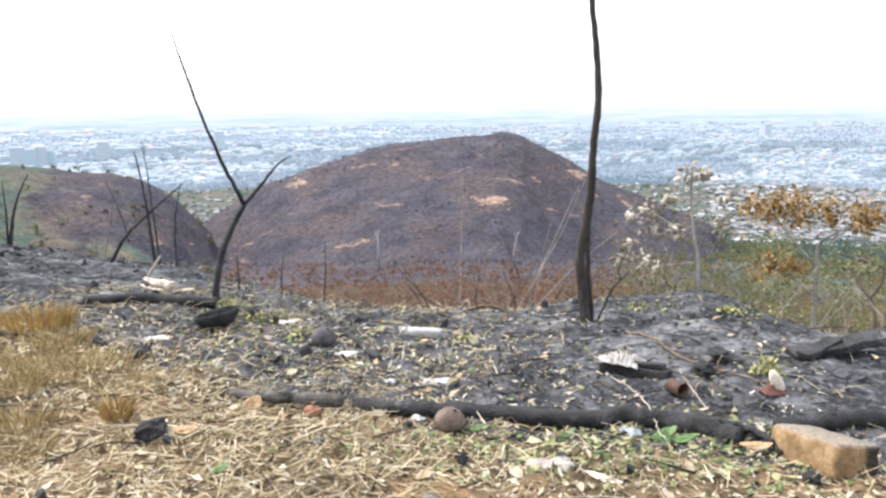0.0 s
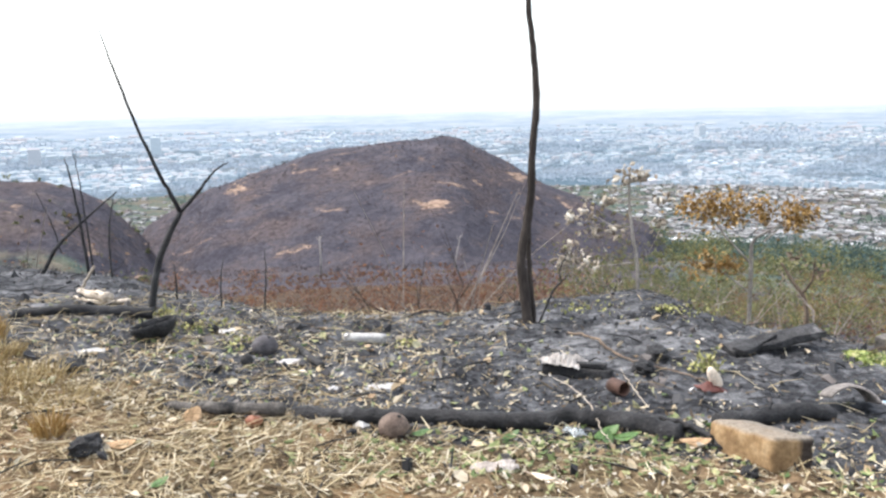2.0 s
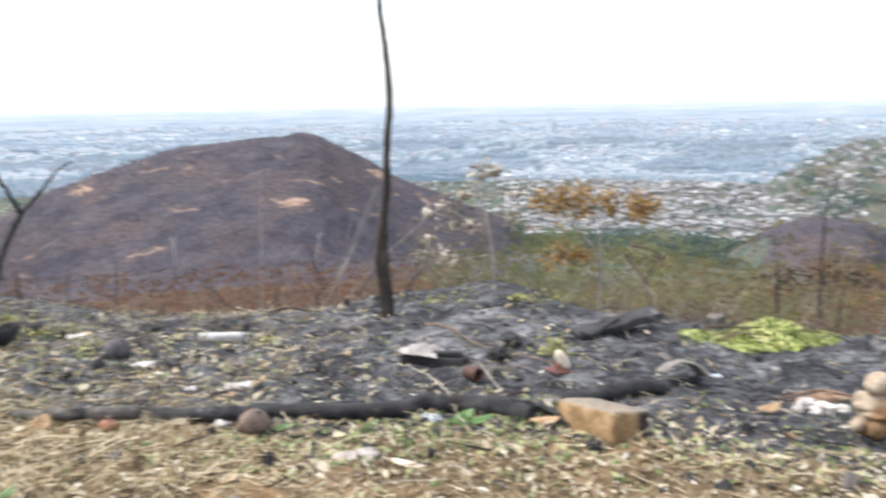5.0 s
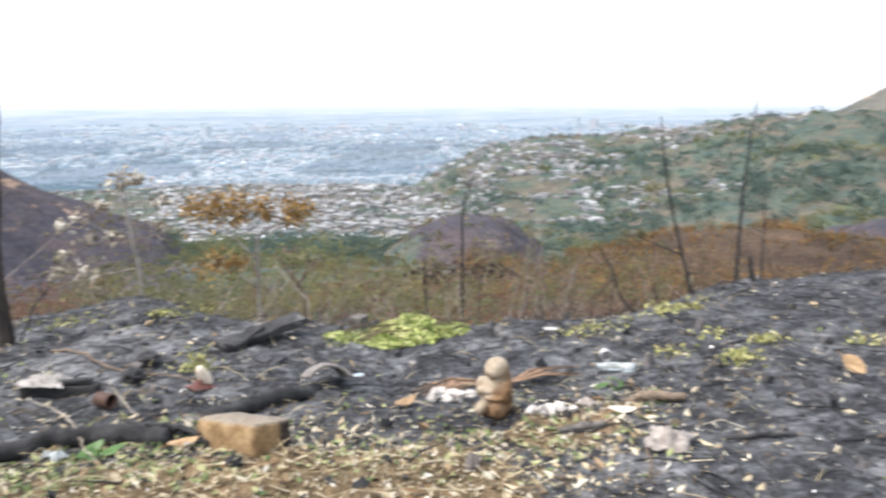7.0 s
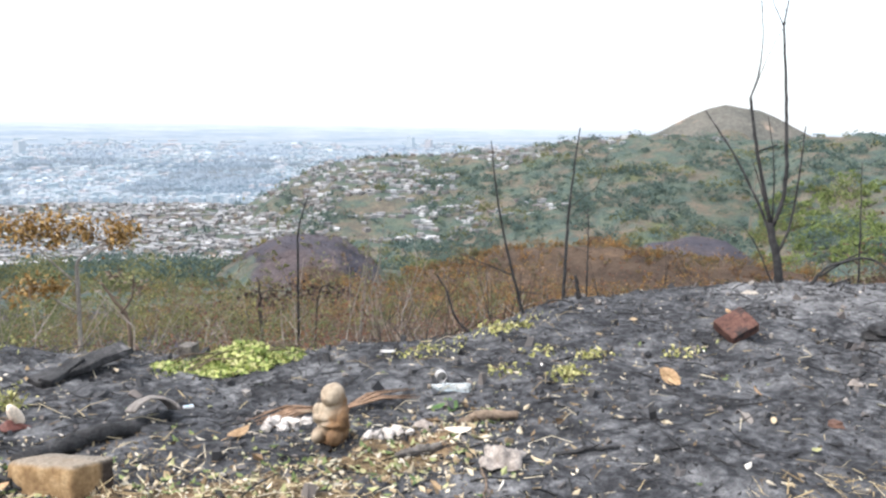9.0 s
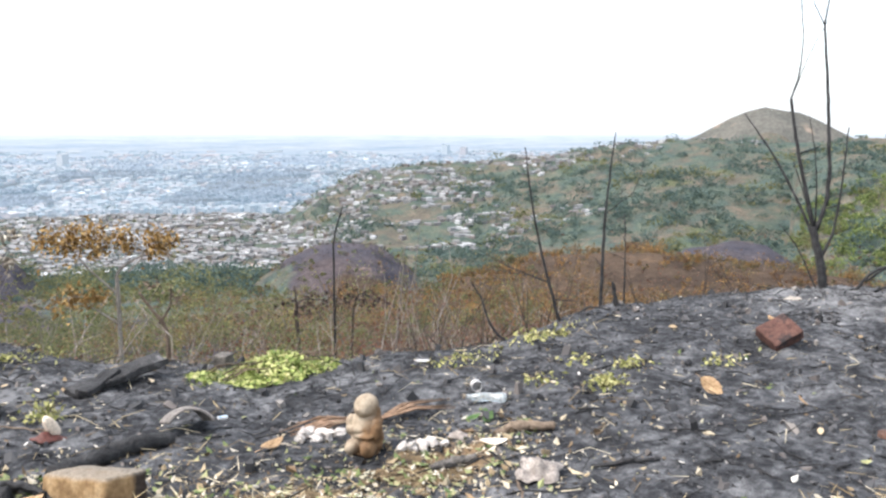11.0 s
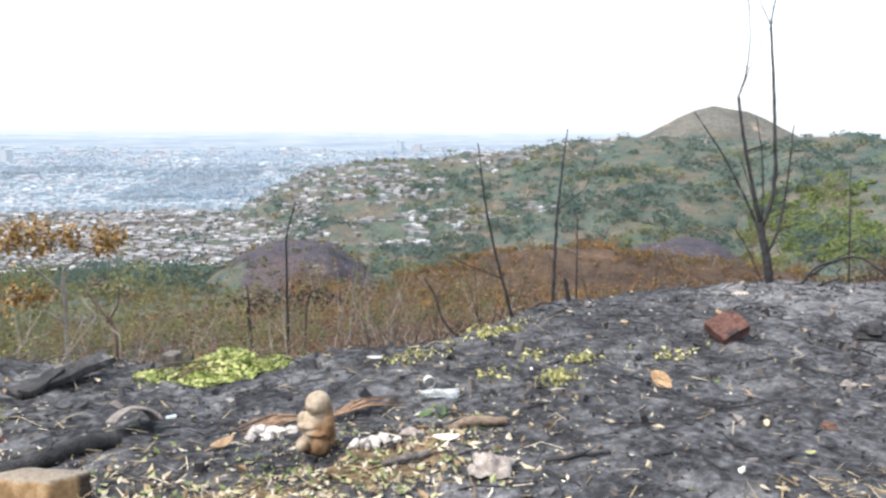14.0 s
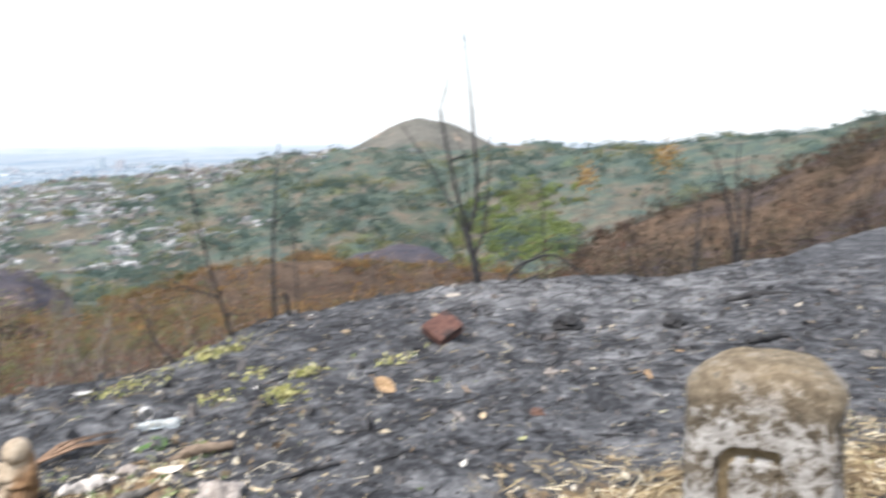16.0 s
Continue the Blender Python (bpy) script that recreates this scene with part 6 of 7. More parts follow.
def cup_and_bottle():
    ob = rest("white_cup", "small white plastic cup lying open", "cup", 4.03, 3.55, math.degrees(math.atan2(-3.8, 3.6)) + 10, (0, 0))
    part("cup_wall", ring_tube(0.034, 0.06, 0.003, 24, 0.04), PLASTIC_WHITE, ob, smooth_faces=True)
    bm = bmesh.new()
    bmesh.ops.create_circle(bm, cap_ends=True, segments=24, radius=0.032, matrix=Matrix.Translation((0, 0.02, 0.034)) @ Matrix.Rotation(math.pi / 2, 4, "X"))
    bmesh.ops.solidify(bm, geom=bm.faces[:], thickness=0.002)
    part("cup_base", bm, PLASTIC_WHITE, ob)
    ob = rest("plastic_bottle", "crushed cloudy plastic bottle lying on ash", "bottle", 3.93, 3.37, -54, (0, 0), 0.004)
    s = Soup()
    prof = [(-0.125, 0.012), (-0.11, 0.013), (-0.095, 0.016), (-0.06, 0.026), (-0.02, 0.028), (0.03, 0.024), (0.06, 0.030), (0.085, 0.034), (0.115, 0.034), (0.122, 0.028)]
    s.tube([(a, 0.008 * math.sin(a * 30), 0.030 + 0.002 * math.cos(a * 40)) for a, _ in prof], [q for _, q in prof], 18)
    s.object("bottle_body", PLASTIC_CLEAR, True, ob)
    s = Soup()
    s.tube([(-0.142, 0, 0.029), (-0.124, 0, 0.029)], [0.014, 0.014], 14)
    s.object("cap", DEAD_WOOD, True, ob)


cup_and_bottle()

# scraps of cloth, paper and plastic
for name, label, x, y, w, d, h, turn, mat in (
        ("cloth_rag", "pinkish dirty rag crumpled on litter", 0.43, 3.50, 0.20, 0.09, 0.035, 8, RAG),
        ("cloth_rag", "crumpled dirty cloth heap on grey ash", 3.17, 2.32, 0.25, 0.20, 0.085, 30, RAG),
        ("plastic_scrap", "torn white plastic scrap on ash", -0.07, 4.80, 0.17, 0.11, 0.030, 15, PLASTIC_WHITE),
        ("plastic_scrap", "small white plastic scrap on ash", -0.34, 4.77, 0.08, 0.07, 0.030, 50, PLASTIC_WHITE),
        ("paper_scrap", "torn pale paper lying on ash", -0.66, 5.42, 0.15, 0.11, 0.020, -20, PLASTIC_WHITE),
        ("paper_scrap", "bluish crumpled paper beside green leaves", 0.86, 3.86, 0.09, 0.12, 0.06, 20, PLASTIC_CLEAR),
        ("paper_scrap", "pale torn paper on the dry straw", -0.16, 4.14, 0.07, 0.06, 0.04, 60, PLASTIC_WHITE),
        ("paper_scrap", "flat grey scrap on burnt straw", -1.95, 5.55, 0.18, 0.12, 0.02, 10, GREY_FOAM),
        ("paper_scrap", "curled pale scrap in the litter", 3.36, 3.02, 0.10, 0.09, 0.05, 10, RAG),
        ("plastic_scrap", "white scrap lying near the crest", 4.25, 4.30, 0.11, 0.05, 0.025, -30, PLASTIC_WHITE),
        ("plastic_scrap", "white scrap between log and bowl", -1.2, 6.25, 0.22, 0.12, 0.03, 10, PLASTIC_WHITE),
        # This one is a patch of whitish ash, shaped as a crumpled sheet.
        ("paper_scrap", "patch of whitish ash on the ash bank", 8.1, 3.35, 0.20, 0.14, 0.02, 10, ASHY),
        ("paper_scrap", "small pale scrap on the grey bank", 5.66, 1.57, 0.11, 0.08, 0.03, 10, RAG),
        ("paper_scrap", "pale flake on the ash bank", 7.6, 2.0, 0.16, 0.07, 0.02, 40, PLASTIC_WHITE)):
    ob = rest(name, label, "scrap" if "rag" not in name else "rag", x, y, turn)
    part("sheet", crumple(w, d, h, 0.003, 16, x * 3 + y, 8), mat, ob, smooth_faces=True)
ob = rest("paper_packet", "small white and blue paper packet on ash", "packet", 2.63, 4.22, -20, (6, 0))
part("packet", rough_box((0.055, 0.035, 0.014), 0.003, 2, 0.003, 1), PLASTIC_WHITE, ob)
bm = rough_box((0.050, 0.012, 0.004), 0.001, 1, 0.001, 1)
bmesh.ops.translate(bm, verts=bm.verts, vec=(0, -0.006, 0.0145))
part("print", bm, surface("pale_blue_print", (0.25, 0.42, 0.60), (0.40, 0.56, 0.70), 20, 90, bump=0), ob)
ob = rest("red_brick", "broken red brick lying askew on ash", "brick", 6.22, 2.62, -65.7, (38, 0), 0.085)
bm = rough_box((0.245, 0.215, 0.09), 0.010, 4, 0.008, 4)
bmesh.ops.translate(bm, verts=bm.verts, vec=(0, 0, -0.045))
bmesh.ops.rotate(bm, verts=bm.verts, cent=(0, 0, 0), matrix=Matrix.Rotation(0.75, 3, "Z"))
part("brick", bm, RED_BRICK, ob, smooth_faces=True)
ob = rest("tile_shard", "orange clay tile shard behind the red brick", "shard", 6.36, 2.73, 30, (25, 8), 0.12)
part("shard", rough_box((0.20, 0.10, 0.02), 0.004, 3, 0.010, 4), DRY_LEAF, ob)
ob = rest("grey_block", "grey concrete block at the crest behind green leaves", "block", 3.20, 5.20, 32, (0, 0), -0.02)
part("block", rough_box((0.12, 0.10, 0.11), 0.008, 3, 0.004, 4), CHAR_GREY, ob)
ob = rest("charcoal_lump", "black charcoal lump on dry straw", "charcoal", -1.41, 3.83, 25)
part("lump", blob((0.075, 0.05, 0.05), 0.35, 3, 3, 7), CHAR, ob)
for x, y, r, lab in ((-1.9, 5.1, 0.06, "black charcoal lump in burnt straw"), (1.48, 3.30, 0.036, "flat black charcoal lump before the block"), (1.62, 5.0, 0.07, "large charcoal clod under the brown branch"), (1.45, 4.72, 0.06, "black clod of burnt soil beside the can"), (7.2, 1.9, 0.12, "dark clod of burnt soil on the bank"), (7.6, 1.1, 0.10, "black clod on the pale ash bank"), (4.9, 1.42, 0.035, "reddish burnt fragment on ash")):
    ob = rest("charcoal_lump", lab, "charcoal", x, y, x * 50)
    part("lump", blob((r * 1.4, r, r * 0.65), 0.35, 3, 3, x), RUST if "reddish" in lab else CHAR, ob)

# single leaves that stand out
fallen_leaf("dry_leaf", "single curled orange leaf standing on ash", 4.86, 2.40, 0.15, 0.095, -62, DRY_LEAF, (62, 35), 0.25, 0.06)
fallen_leaf("dry_leaf", "dry tan leaf in charcoal straw", -1.27, 3.88, 0.13, 0.08, 20, DRY_LEAF, (10, 5), 0.5)
fallen_leaf("dry_leaf", "pale dry leaf curled on straw", -1.02, 4.24, 0.12, 0.09, 70, DRY_LEAF, (20, -20), 0.4, 0.03)
fallen_leaf("dry_leaf", "long tan leaf lying in the ash", 2.56, 3.60, 0.20, 0.07, 25, DRY_LEAF, (10, 5), 0.3, 0.02)
fallen_leaf("dry_leaf", "pinkish dry leaf beside the clay block", 1.36, 3.62, 0.16, 0.08, 10, DRY_LEAF, (5, 5), 0.3, 0.02)
fallen_leaf("dry_leaf", "pale leaf on the litter", 0.64, 3.36, 0.16, 0.05, -35, BONE, (5, 5), 0.2, 0.01)
fallen_leaf("dry_leaf", "yellowish leaf in the litter", 3.38, 2.80, 0.15, 0.07, -30, BONE, (8, 5), 0.3, 0.01)
fallen_leaf("dry_leaf", "small tan leaf on grey ash", 5.73, 0.95, 0.09, 0.06, 30, DRY_LEAF, (30, -30), 0.4, 0.03)
fallen_leaf("dry_leaf", "small tan leaf on burnt soil", 5.1, 1.95, 0.08, 0.05, 80, DRY_LEAF, (20, -30), 0.4, 0.02)
for k, (x, y, L, t) in enumerate(((1.00, 3.80, 0.20, 20), (1.08, 3.74, 0.18, -30), (0.98, 3.72, 0.16, 80), (3.66, 3.10, 0.15, 20), (3.72, 3.16, 0.14, 70), (3.63, 3.18, 0.12, -40), (0.55, 3.86, 0.14, 15), (0.13, 3.92, 0.13, -15), (-0.98, 3.43, 0.12, 30))):
    fallen_leaf("green_leaf", "fresh green fallen leaf in the litter", x, y, L * 0.7, L * 0.36, t, GREEN_LEAF, (15, -15), 0.4, 0.02, "green fallen leaves")


def sprig(x, y, n, spread, high, label, mat):
    ob = rest("leafy_sprig", label, "sprig", x, y, 0, group="yellow-green sprigs on the ash")
    s = Soup()
    for _ in range(max(3, n // 14)):
        e = np.array([rng.normal() * spread, rng.normal() * spread * 0.8, high * rng.uniform(0.3, 1)])
        s.tube([(0, 0, 0), e * 0.5 + [0, 0, 0.02], e], [0.004, 0.003, 0.002], 5)
    s.object("stem", BROWN_WOOD, True, ob)
    s = Soup()
    n = int(n * 1.6)
    c = rng.normal(size=(n, 3)) * np.array([spread, spread * 0.7, high * 0.3])
    c[:, 2] = np.abs(c[:, 2]) + 0.012
    s.leaves(c, 0.036)
    tagged(s.object("foliage", mat, False, ob), kind="stuff")


YELLOW_GREEN = foliage("yellow_green_leaves", [(0.0, (0.16, 0.175, 0.055)), (0.5, (0.37, 0.36, 0.13)), (1.0, (0.56, 0.52, 0.26))], 0.6)
FRESH = foliage("cut_green_leaves", [(0.0, (0.13, 0.185, 0.050)), (0.4, (0.28, 0.335, 0.10)), (0.75, (0.44, 0.46, 0.17)), (1.0, (0.56, 0.51, 0.28))], 0.6)
for x, y, n, sp, hi in ((1.85, 4.78, 70, 0.06, 0.16), (4.56, 2.95, 60, 0.07, 0.06), (4.70, 3.02, 30, 0.07, 0.05), (5.11, 3.13, 26, 0.09, 0.04), (5.02, 3.08, 30, 0.06, 0.08), (5.20, 4.06, 64, 0.09, 0.07), (4.93, 4.16, 16, 0.10, 0.04), (4.5, 4.13, 36, 0.10, 0.05), (4.25, 4.2, 14, 0.10, 0.04), (5.52, 4.1, 34, 0.08, 0.06), (5.78, 4.16, 12, 0.08, 0.05), (5.6, 2.75, 26, 0.10, 0.03), (4.9, 3.4, 22, 0.08, 0.05), (4.4, 3.35, 22, 0.08, 0.05), (2.2, 6.2, 40, 0.16, 0.05), (1.55, 6.45, 40, 0.20, 0.04), (-1.72, 6.52, 50, 0.09, 0.07), (-1.45, 6.22, 40, 0.12, 0.06), (-1.28, 6.40, 26, 0.10, 0.05), (-1.05, 5.85, 30, 0.14, 0.03), (0.12, 5.72, 24, 0.07, 0.04), (2.02, 6.15, 24, 0.06, 0.04)):
    sprig(x, y, n, sp, hi, "yellow-green leafy sprig lying on burnt soil", YELLOW_GREEN)


def cut_greens():
    ob = rest("cut_branches", "heap of fresh cut green branches at the crest", "leaves", 3.32, 4.92, -10)
    s, t = Soup(), Soup()
    n = 3800
    u = rng.uniform(-1, 1, (n, 2))
    u = u[(u ** 2).sum(1) < 1]
    x, y = u[:, 0] * 0.60, u[:, 1] * 0.28
    z = 0.12 * np.maximum(0, 1 - (u ** 2).sum(1)) * (0.6 + 0.5 * np.sin(x * 9)) * rng.uniform(0.2, 1.1, len(x)) + 0.01
    s.leaves(np.stack([x, y, z], -1), 0.048, 0.3)
    for _ in range(14):
        a = np.array([rng.uniform(-0.5, 0.3), rng.uniform(-0.15, 0.15), 0.03])
        t = Soup()
        t.tube([a, a + [0.15, rng.normal() * 0.03, 0.06], a + [0.34, rng.normal() * 0.06, 0.04]], [0.006, 0.005, 0.003], 5)
        t.object("twig", BROWN_WOOD, True, ob)
    tagged(s.object("foliage", FRESH, False, ob), kind="stuff")


cut_greens()


def grass_tuft(x, y, n, r, high, label, material):
    ob = rest("grass_tuft", label, "grass", x, y, group="dry grass tufts")
    s = Soup()
    for _ in range(n):
        a, q = rng.uniform(0, 6.28), r * math.sqrt(rng.uniform(0, 1))
        b = np.array([q * math.cos(a), q * math.sin(a), 0])
        tip = b + np.array([math.cos(a) * rng.uniform(0, 0.09), math.sin(a) * rng.uniform(0, 0.09), high * rng.uniform(0.5, 1.2)])
        s.tube([b, (b + tip) / 2 + [0, 0, 0.02], tip], [0.0028, 0.0022, 0.0008], 3)
    tagged(s.object("grass", material, False, ob), kind="stuff")


STRAW = foliage("dry_straw", [(0.0, (0.11, 0.075, 0.040)), (0.35, (0.26, 0.195, 0.105)), (0.7, (0.43, 0.35, 0.21)), (1.0, (0.62, 0.55, 0.41))], 0.75)
GOLD = foliage("golden_dry_grass", [(0.0, (0.19, 0.125, 0.05)), (0.5, (0.36, 0.265, 0.12)), (1.0, (0.54, 0.43, 0.24))], 0.8)
TUFT = foliage("tawny_grass", [(0.0, (0.24, 0.14, 0.05)), (0.6, (0.42, 0.27, 0.10)), (1.0, (0.55, 0.42, 0.20))], 0.8)
grass_tuft(-2.72, 5.55, 520, 0.23, 0.11, "tawny dry grass tuft on the bank", TUFT)
grass_tuft(-2.30, 4.35, 160, 0.16, 0.10, "pale dry grass tuft in straw", GOLD)
grass_tuft(-2.05, 3.90, 140, 0.14, 0.09, "pale dry grass tuft in straw", GOLD)
for x, y, n, q, hi in ((-2.20, 4.62, 230, 0.24, 0.07), (-2.50, 4.95, 260, 0.26, 0.08), (-2.05, 4.85, 200, 0.22, 0.06), (-1.95, 3.60, 150, 0.20, 0.06), (-1.75, 4.45, 150, 0.18, 0.05), (-2.45, 5.25, 200, 0.2, 0.07)):
    grass_tuft(x, y, n, q, hi, "matted golden dry grass on the soil", GOLD)
grass_tuft(-1.65, 4.05, 110, 0.07, 0.11, "tawny dry grass tuft in straw", TUFT)


def boundary_post():
    """A rounded concrete marker with a curved letter cut into its face."""
    x, y = 2.02, 0.002
    ob = rest("boundary_post", "lichened concrete boundary post with a carved C", "post", x, y, 0, (0, -1.5), -0.05)
    w, d, h = 0.284, 0.20, 1.203
    bm = bmesh.new()
    # groove path on the face that looks to -x
    cy, cz = 0.010, h - 0.232
    ny, nz = 66, 250

    def cut(yy, zz):
        """Depth of the squared C at a point of the face; open to -y."""
        u, v = -(yy - cy), zz - cz
        if u > 0.046:
            return 0.0
        qx, qz = abs(u) - 0.056 + 0.030, abs(v) - 0.062 + 0.030
        s = abs(math.hypot(max(qx, 0), max(qz, 0)) + min(max(qx, qz), 0) - 0.030)
        return 0.022 * max(0.0, min(1.0, (0.013 - s) / 0.004))

    def top(yy, xx):
        return h - 0.055 * min(1, (abs(yy) / (w / 2)) ** 3.2) - 0.05 * min(1, (abs(xx) / (d / 2)) ** 4) + 0.006 * noise.noise(Vector((xx * 20, yy * 20, 4)))

    def add_face(fn, nu, nv):
        g = [[bm.verts.new(fn(i / nu, j / nv)) for j in range(nv + 1)] for i in range(nu + 1)]
        for i in range(nu):
            for j in range(nv):
                bm.faces.new((g[i][j], g[i + 1][j], g[i + 1][j + 1], g[i][j + 1]))

    def wear(p):
        n = noise.noise(p * 7) * 0.006 + noise.noise(p * 25) * 0.0035 + noise.noise(p * 70) * 0.0016
        chip = max(0, noise.noise(p * 11 + Vector((4, 4, 4))) - 0.28) * 0.035
        return n - chip

    def rounded(yy, xx):
        """Pull the corners of the plan in."""
        k = 1 / max(1.0, (abs(yy / (w / 2)) ** 6 + abs(xx / (d / 2)) ** 6) ** (1 / 6))
        return yy * k, xx * k

    def side(u, v, yy, xx, face):
        z = v * top(yy, xx)
        taper = 1.06 - 0.06 * v
        y2, x2 = rounded(yy, xx)
        p = Vector((x2 * taper, y2 * taper, z))
        k = 1 + wear(p) * 8
        p.x, p.y = p.x * k, p.y * k
        if face == "front" and z > h - 0.45:
            p.x += cut(yy, z)
        return p

    add_face(lambda u, v: side(u, v, (u - 0.5) * w, -d / 2, "front"), ny, nz)
    add_face(lambda u, v: side(u, v, (u - 0.5) * w, d / 2, "back"), 12, 30)
    add_face(lambda u, v: side(u, v, -w / 2, (u - 0.5) * d, "side"), 20, 60)
    add_face(lambda u, v: side(u, v, w / 2, (u - 0.5) * d, "side"), 20, 60)
    add_face(lambda u, v: side(u, 1.0, (u - 0.5) * w, (v - 0.5) * d, "top"), ny, 30)
    bmesh.ops.remove_doubles(bm, verts=bm.verts, dist=0.0015)
    m, nt, b = node_material("lichened_painted_concrete", 0.95, 0.1)
    tc, sep = nt.nodes.new("ShaderNodeTexCoord"), nt.nodes.new("ShaderNodeSeparateXYZ")
    nt.links.new(tc.outputs["Object"], sep.inputs[0])
    big, mid, fine = noise_out(nt, 11, 6, rough=0.72), noise_out(nt, 34, 6, rough=0.72), noise_out(nt, 120, 5)
    stone = ramp(nt, mid, [(0.3, (0.045, 0.038, 0.030)), (0.5, (0.125, 0.105, 0.078)), (0.7, (0.23, 0.205, 0.165))])
    paint = ramp(nt, mid, [(0.3, (0.18, 0.168, 0.150)), (0.6, (0.40, 0.39, 0.375))])
    wash = math_out(nt, "ADD", big, math_out(nt, "MULTIPLY", math_out(nt, "SUBTRACT", mid, 0.5), 0.7))
    wash = math_out(nt, "SUBTRACT", wash, math_out(nt, "MULTIPLY", math_out(nt, "SUBTRACT", sep.outputs[2], h - 0.10), 0.35))
    col = mixed(nt, ramp(nt, wash, [(0.48, (0, 0, 0)), (0.56, (1, 1, 1))]), stone, paint)
    moss = math_out(nt, "ADD", sep.outputs[2], math_out(nt, "MULTIPLY", math_out(nt, "SUBTRACT", mid, 0.5), 0.10))
    col = mixed(nt, ramp(nt, math_out(nt, "SUBTRACT", moss, h - 0.55), [(0.455, (0, 0, 0)), (0.53, (0.8,) * 3)]), col, ramp(nt, mid, [(0.3, (0.10, 0.080, 0.056)), (0.55, (0.21, 0.165, 0.110)), (0.75, (0.33, 0.30, 0.245))]))
    spots = ramp(nt, noise_out(nt, 34, 3, rough=0.5), [(0.64, (0, 0, 0)), (0.68, (0.85,) * 3)])
    col = mixed(nt, spots, col, (0.10, 0.09, 0.075))
    col = mixed(nt, 0.6, col, ramp(nt, fine, [(0.3, (0.6,) * 3), (0.7, (1.25,) * 3)]), "MULTIPLY")
    nt.links.new(col, b.inputs["Base Color"])
    bumped(nt, b, math_out(nt, "ADD", mid, fine), 0.8, 0.008)
    bm.faces.ensure_lookup_table()
    for f in bm.faces:
        c = f.calc_center_median()
        if c.x < -d * 0.3 and cut(c.y, c.z) > 0.011:
            f.material_index = 1
    shaft = part("shaft", bm, m, ob, smooth_faces=True)
    shaft.data.materials.append(GROOVE)


boundary_post()


# ---- litter that nobody could count ----
def scatter(n, a0, a1, r0, r1, keep):
    az = rng.uniform(a0, a1, n)
    r = np.sqrt(rng.uniform(r0 ** 2, r1 ** 2, n))
    xy = polar(az, r)
    ok = keep(xy[:, 0], xy[:, 1], az, r) > rng.uniform(0, 1, n)
    return xy[ok]


def on_ground(xy, lift=0.008):
    return np.concatenate([xy, (height(xy[:, 0], xy[:, 1]) + lift)[:, None]], 1)


def tan_zone(x, y, az, r):
    edge = np.interp(az, [-60, -27, -20, -13, 0, 12, 20, 27, 34, 40, 46, 52, 60, 66, 72, 78, 85, 92, 110], [9, 6.3, 5.4, 4.6, 4.0, 3.8, 3.75, 3.85, 3.9, 3.9, 3.3, 2.5, 2.3, 3.0, 3.7, 4.1, 4.5, 5.0, 6])
    return 1 - smooth(-0.5, 0.7, r - edge - 0.35 * wave(x, y, 0.5, 6))


def spot(x, y, cx, cy, sx, sy):
    return np.exp(-((x - cx) / sx) ** 2 - ((y - cy) / sy) ** 2)


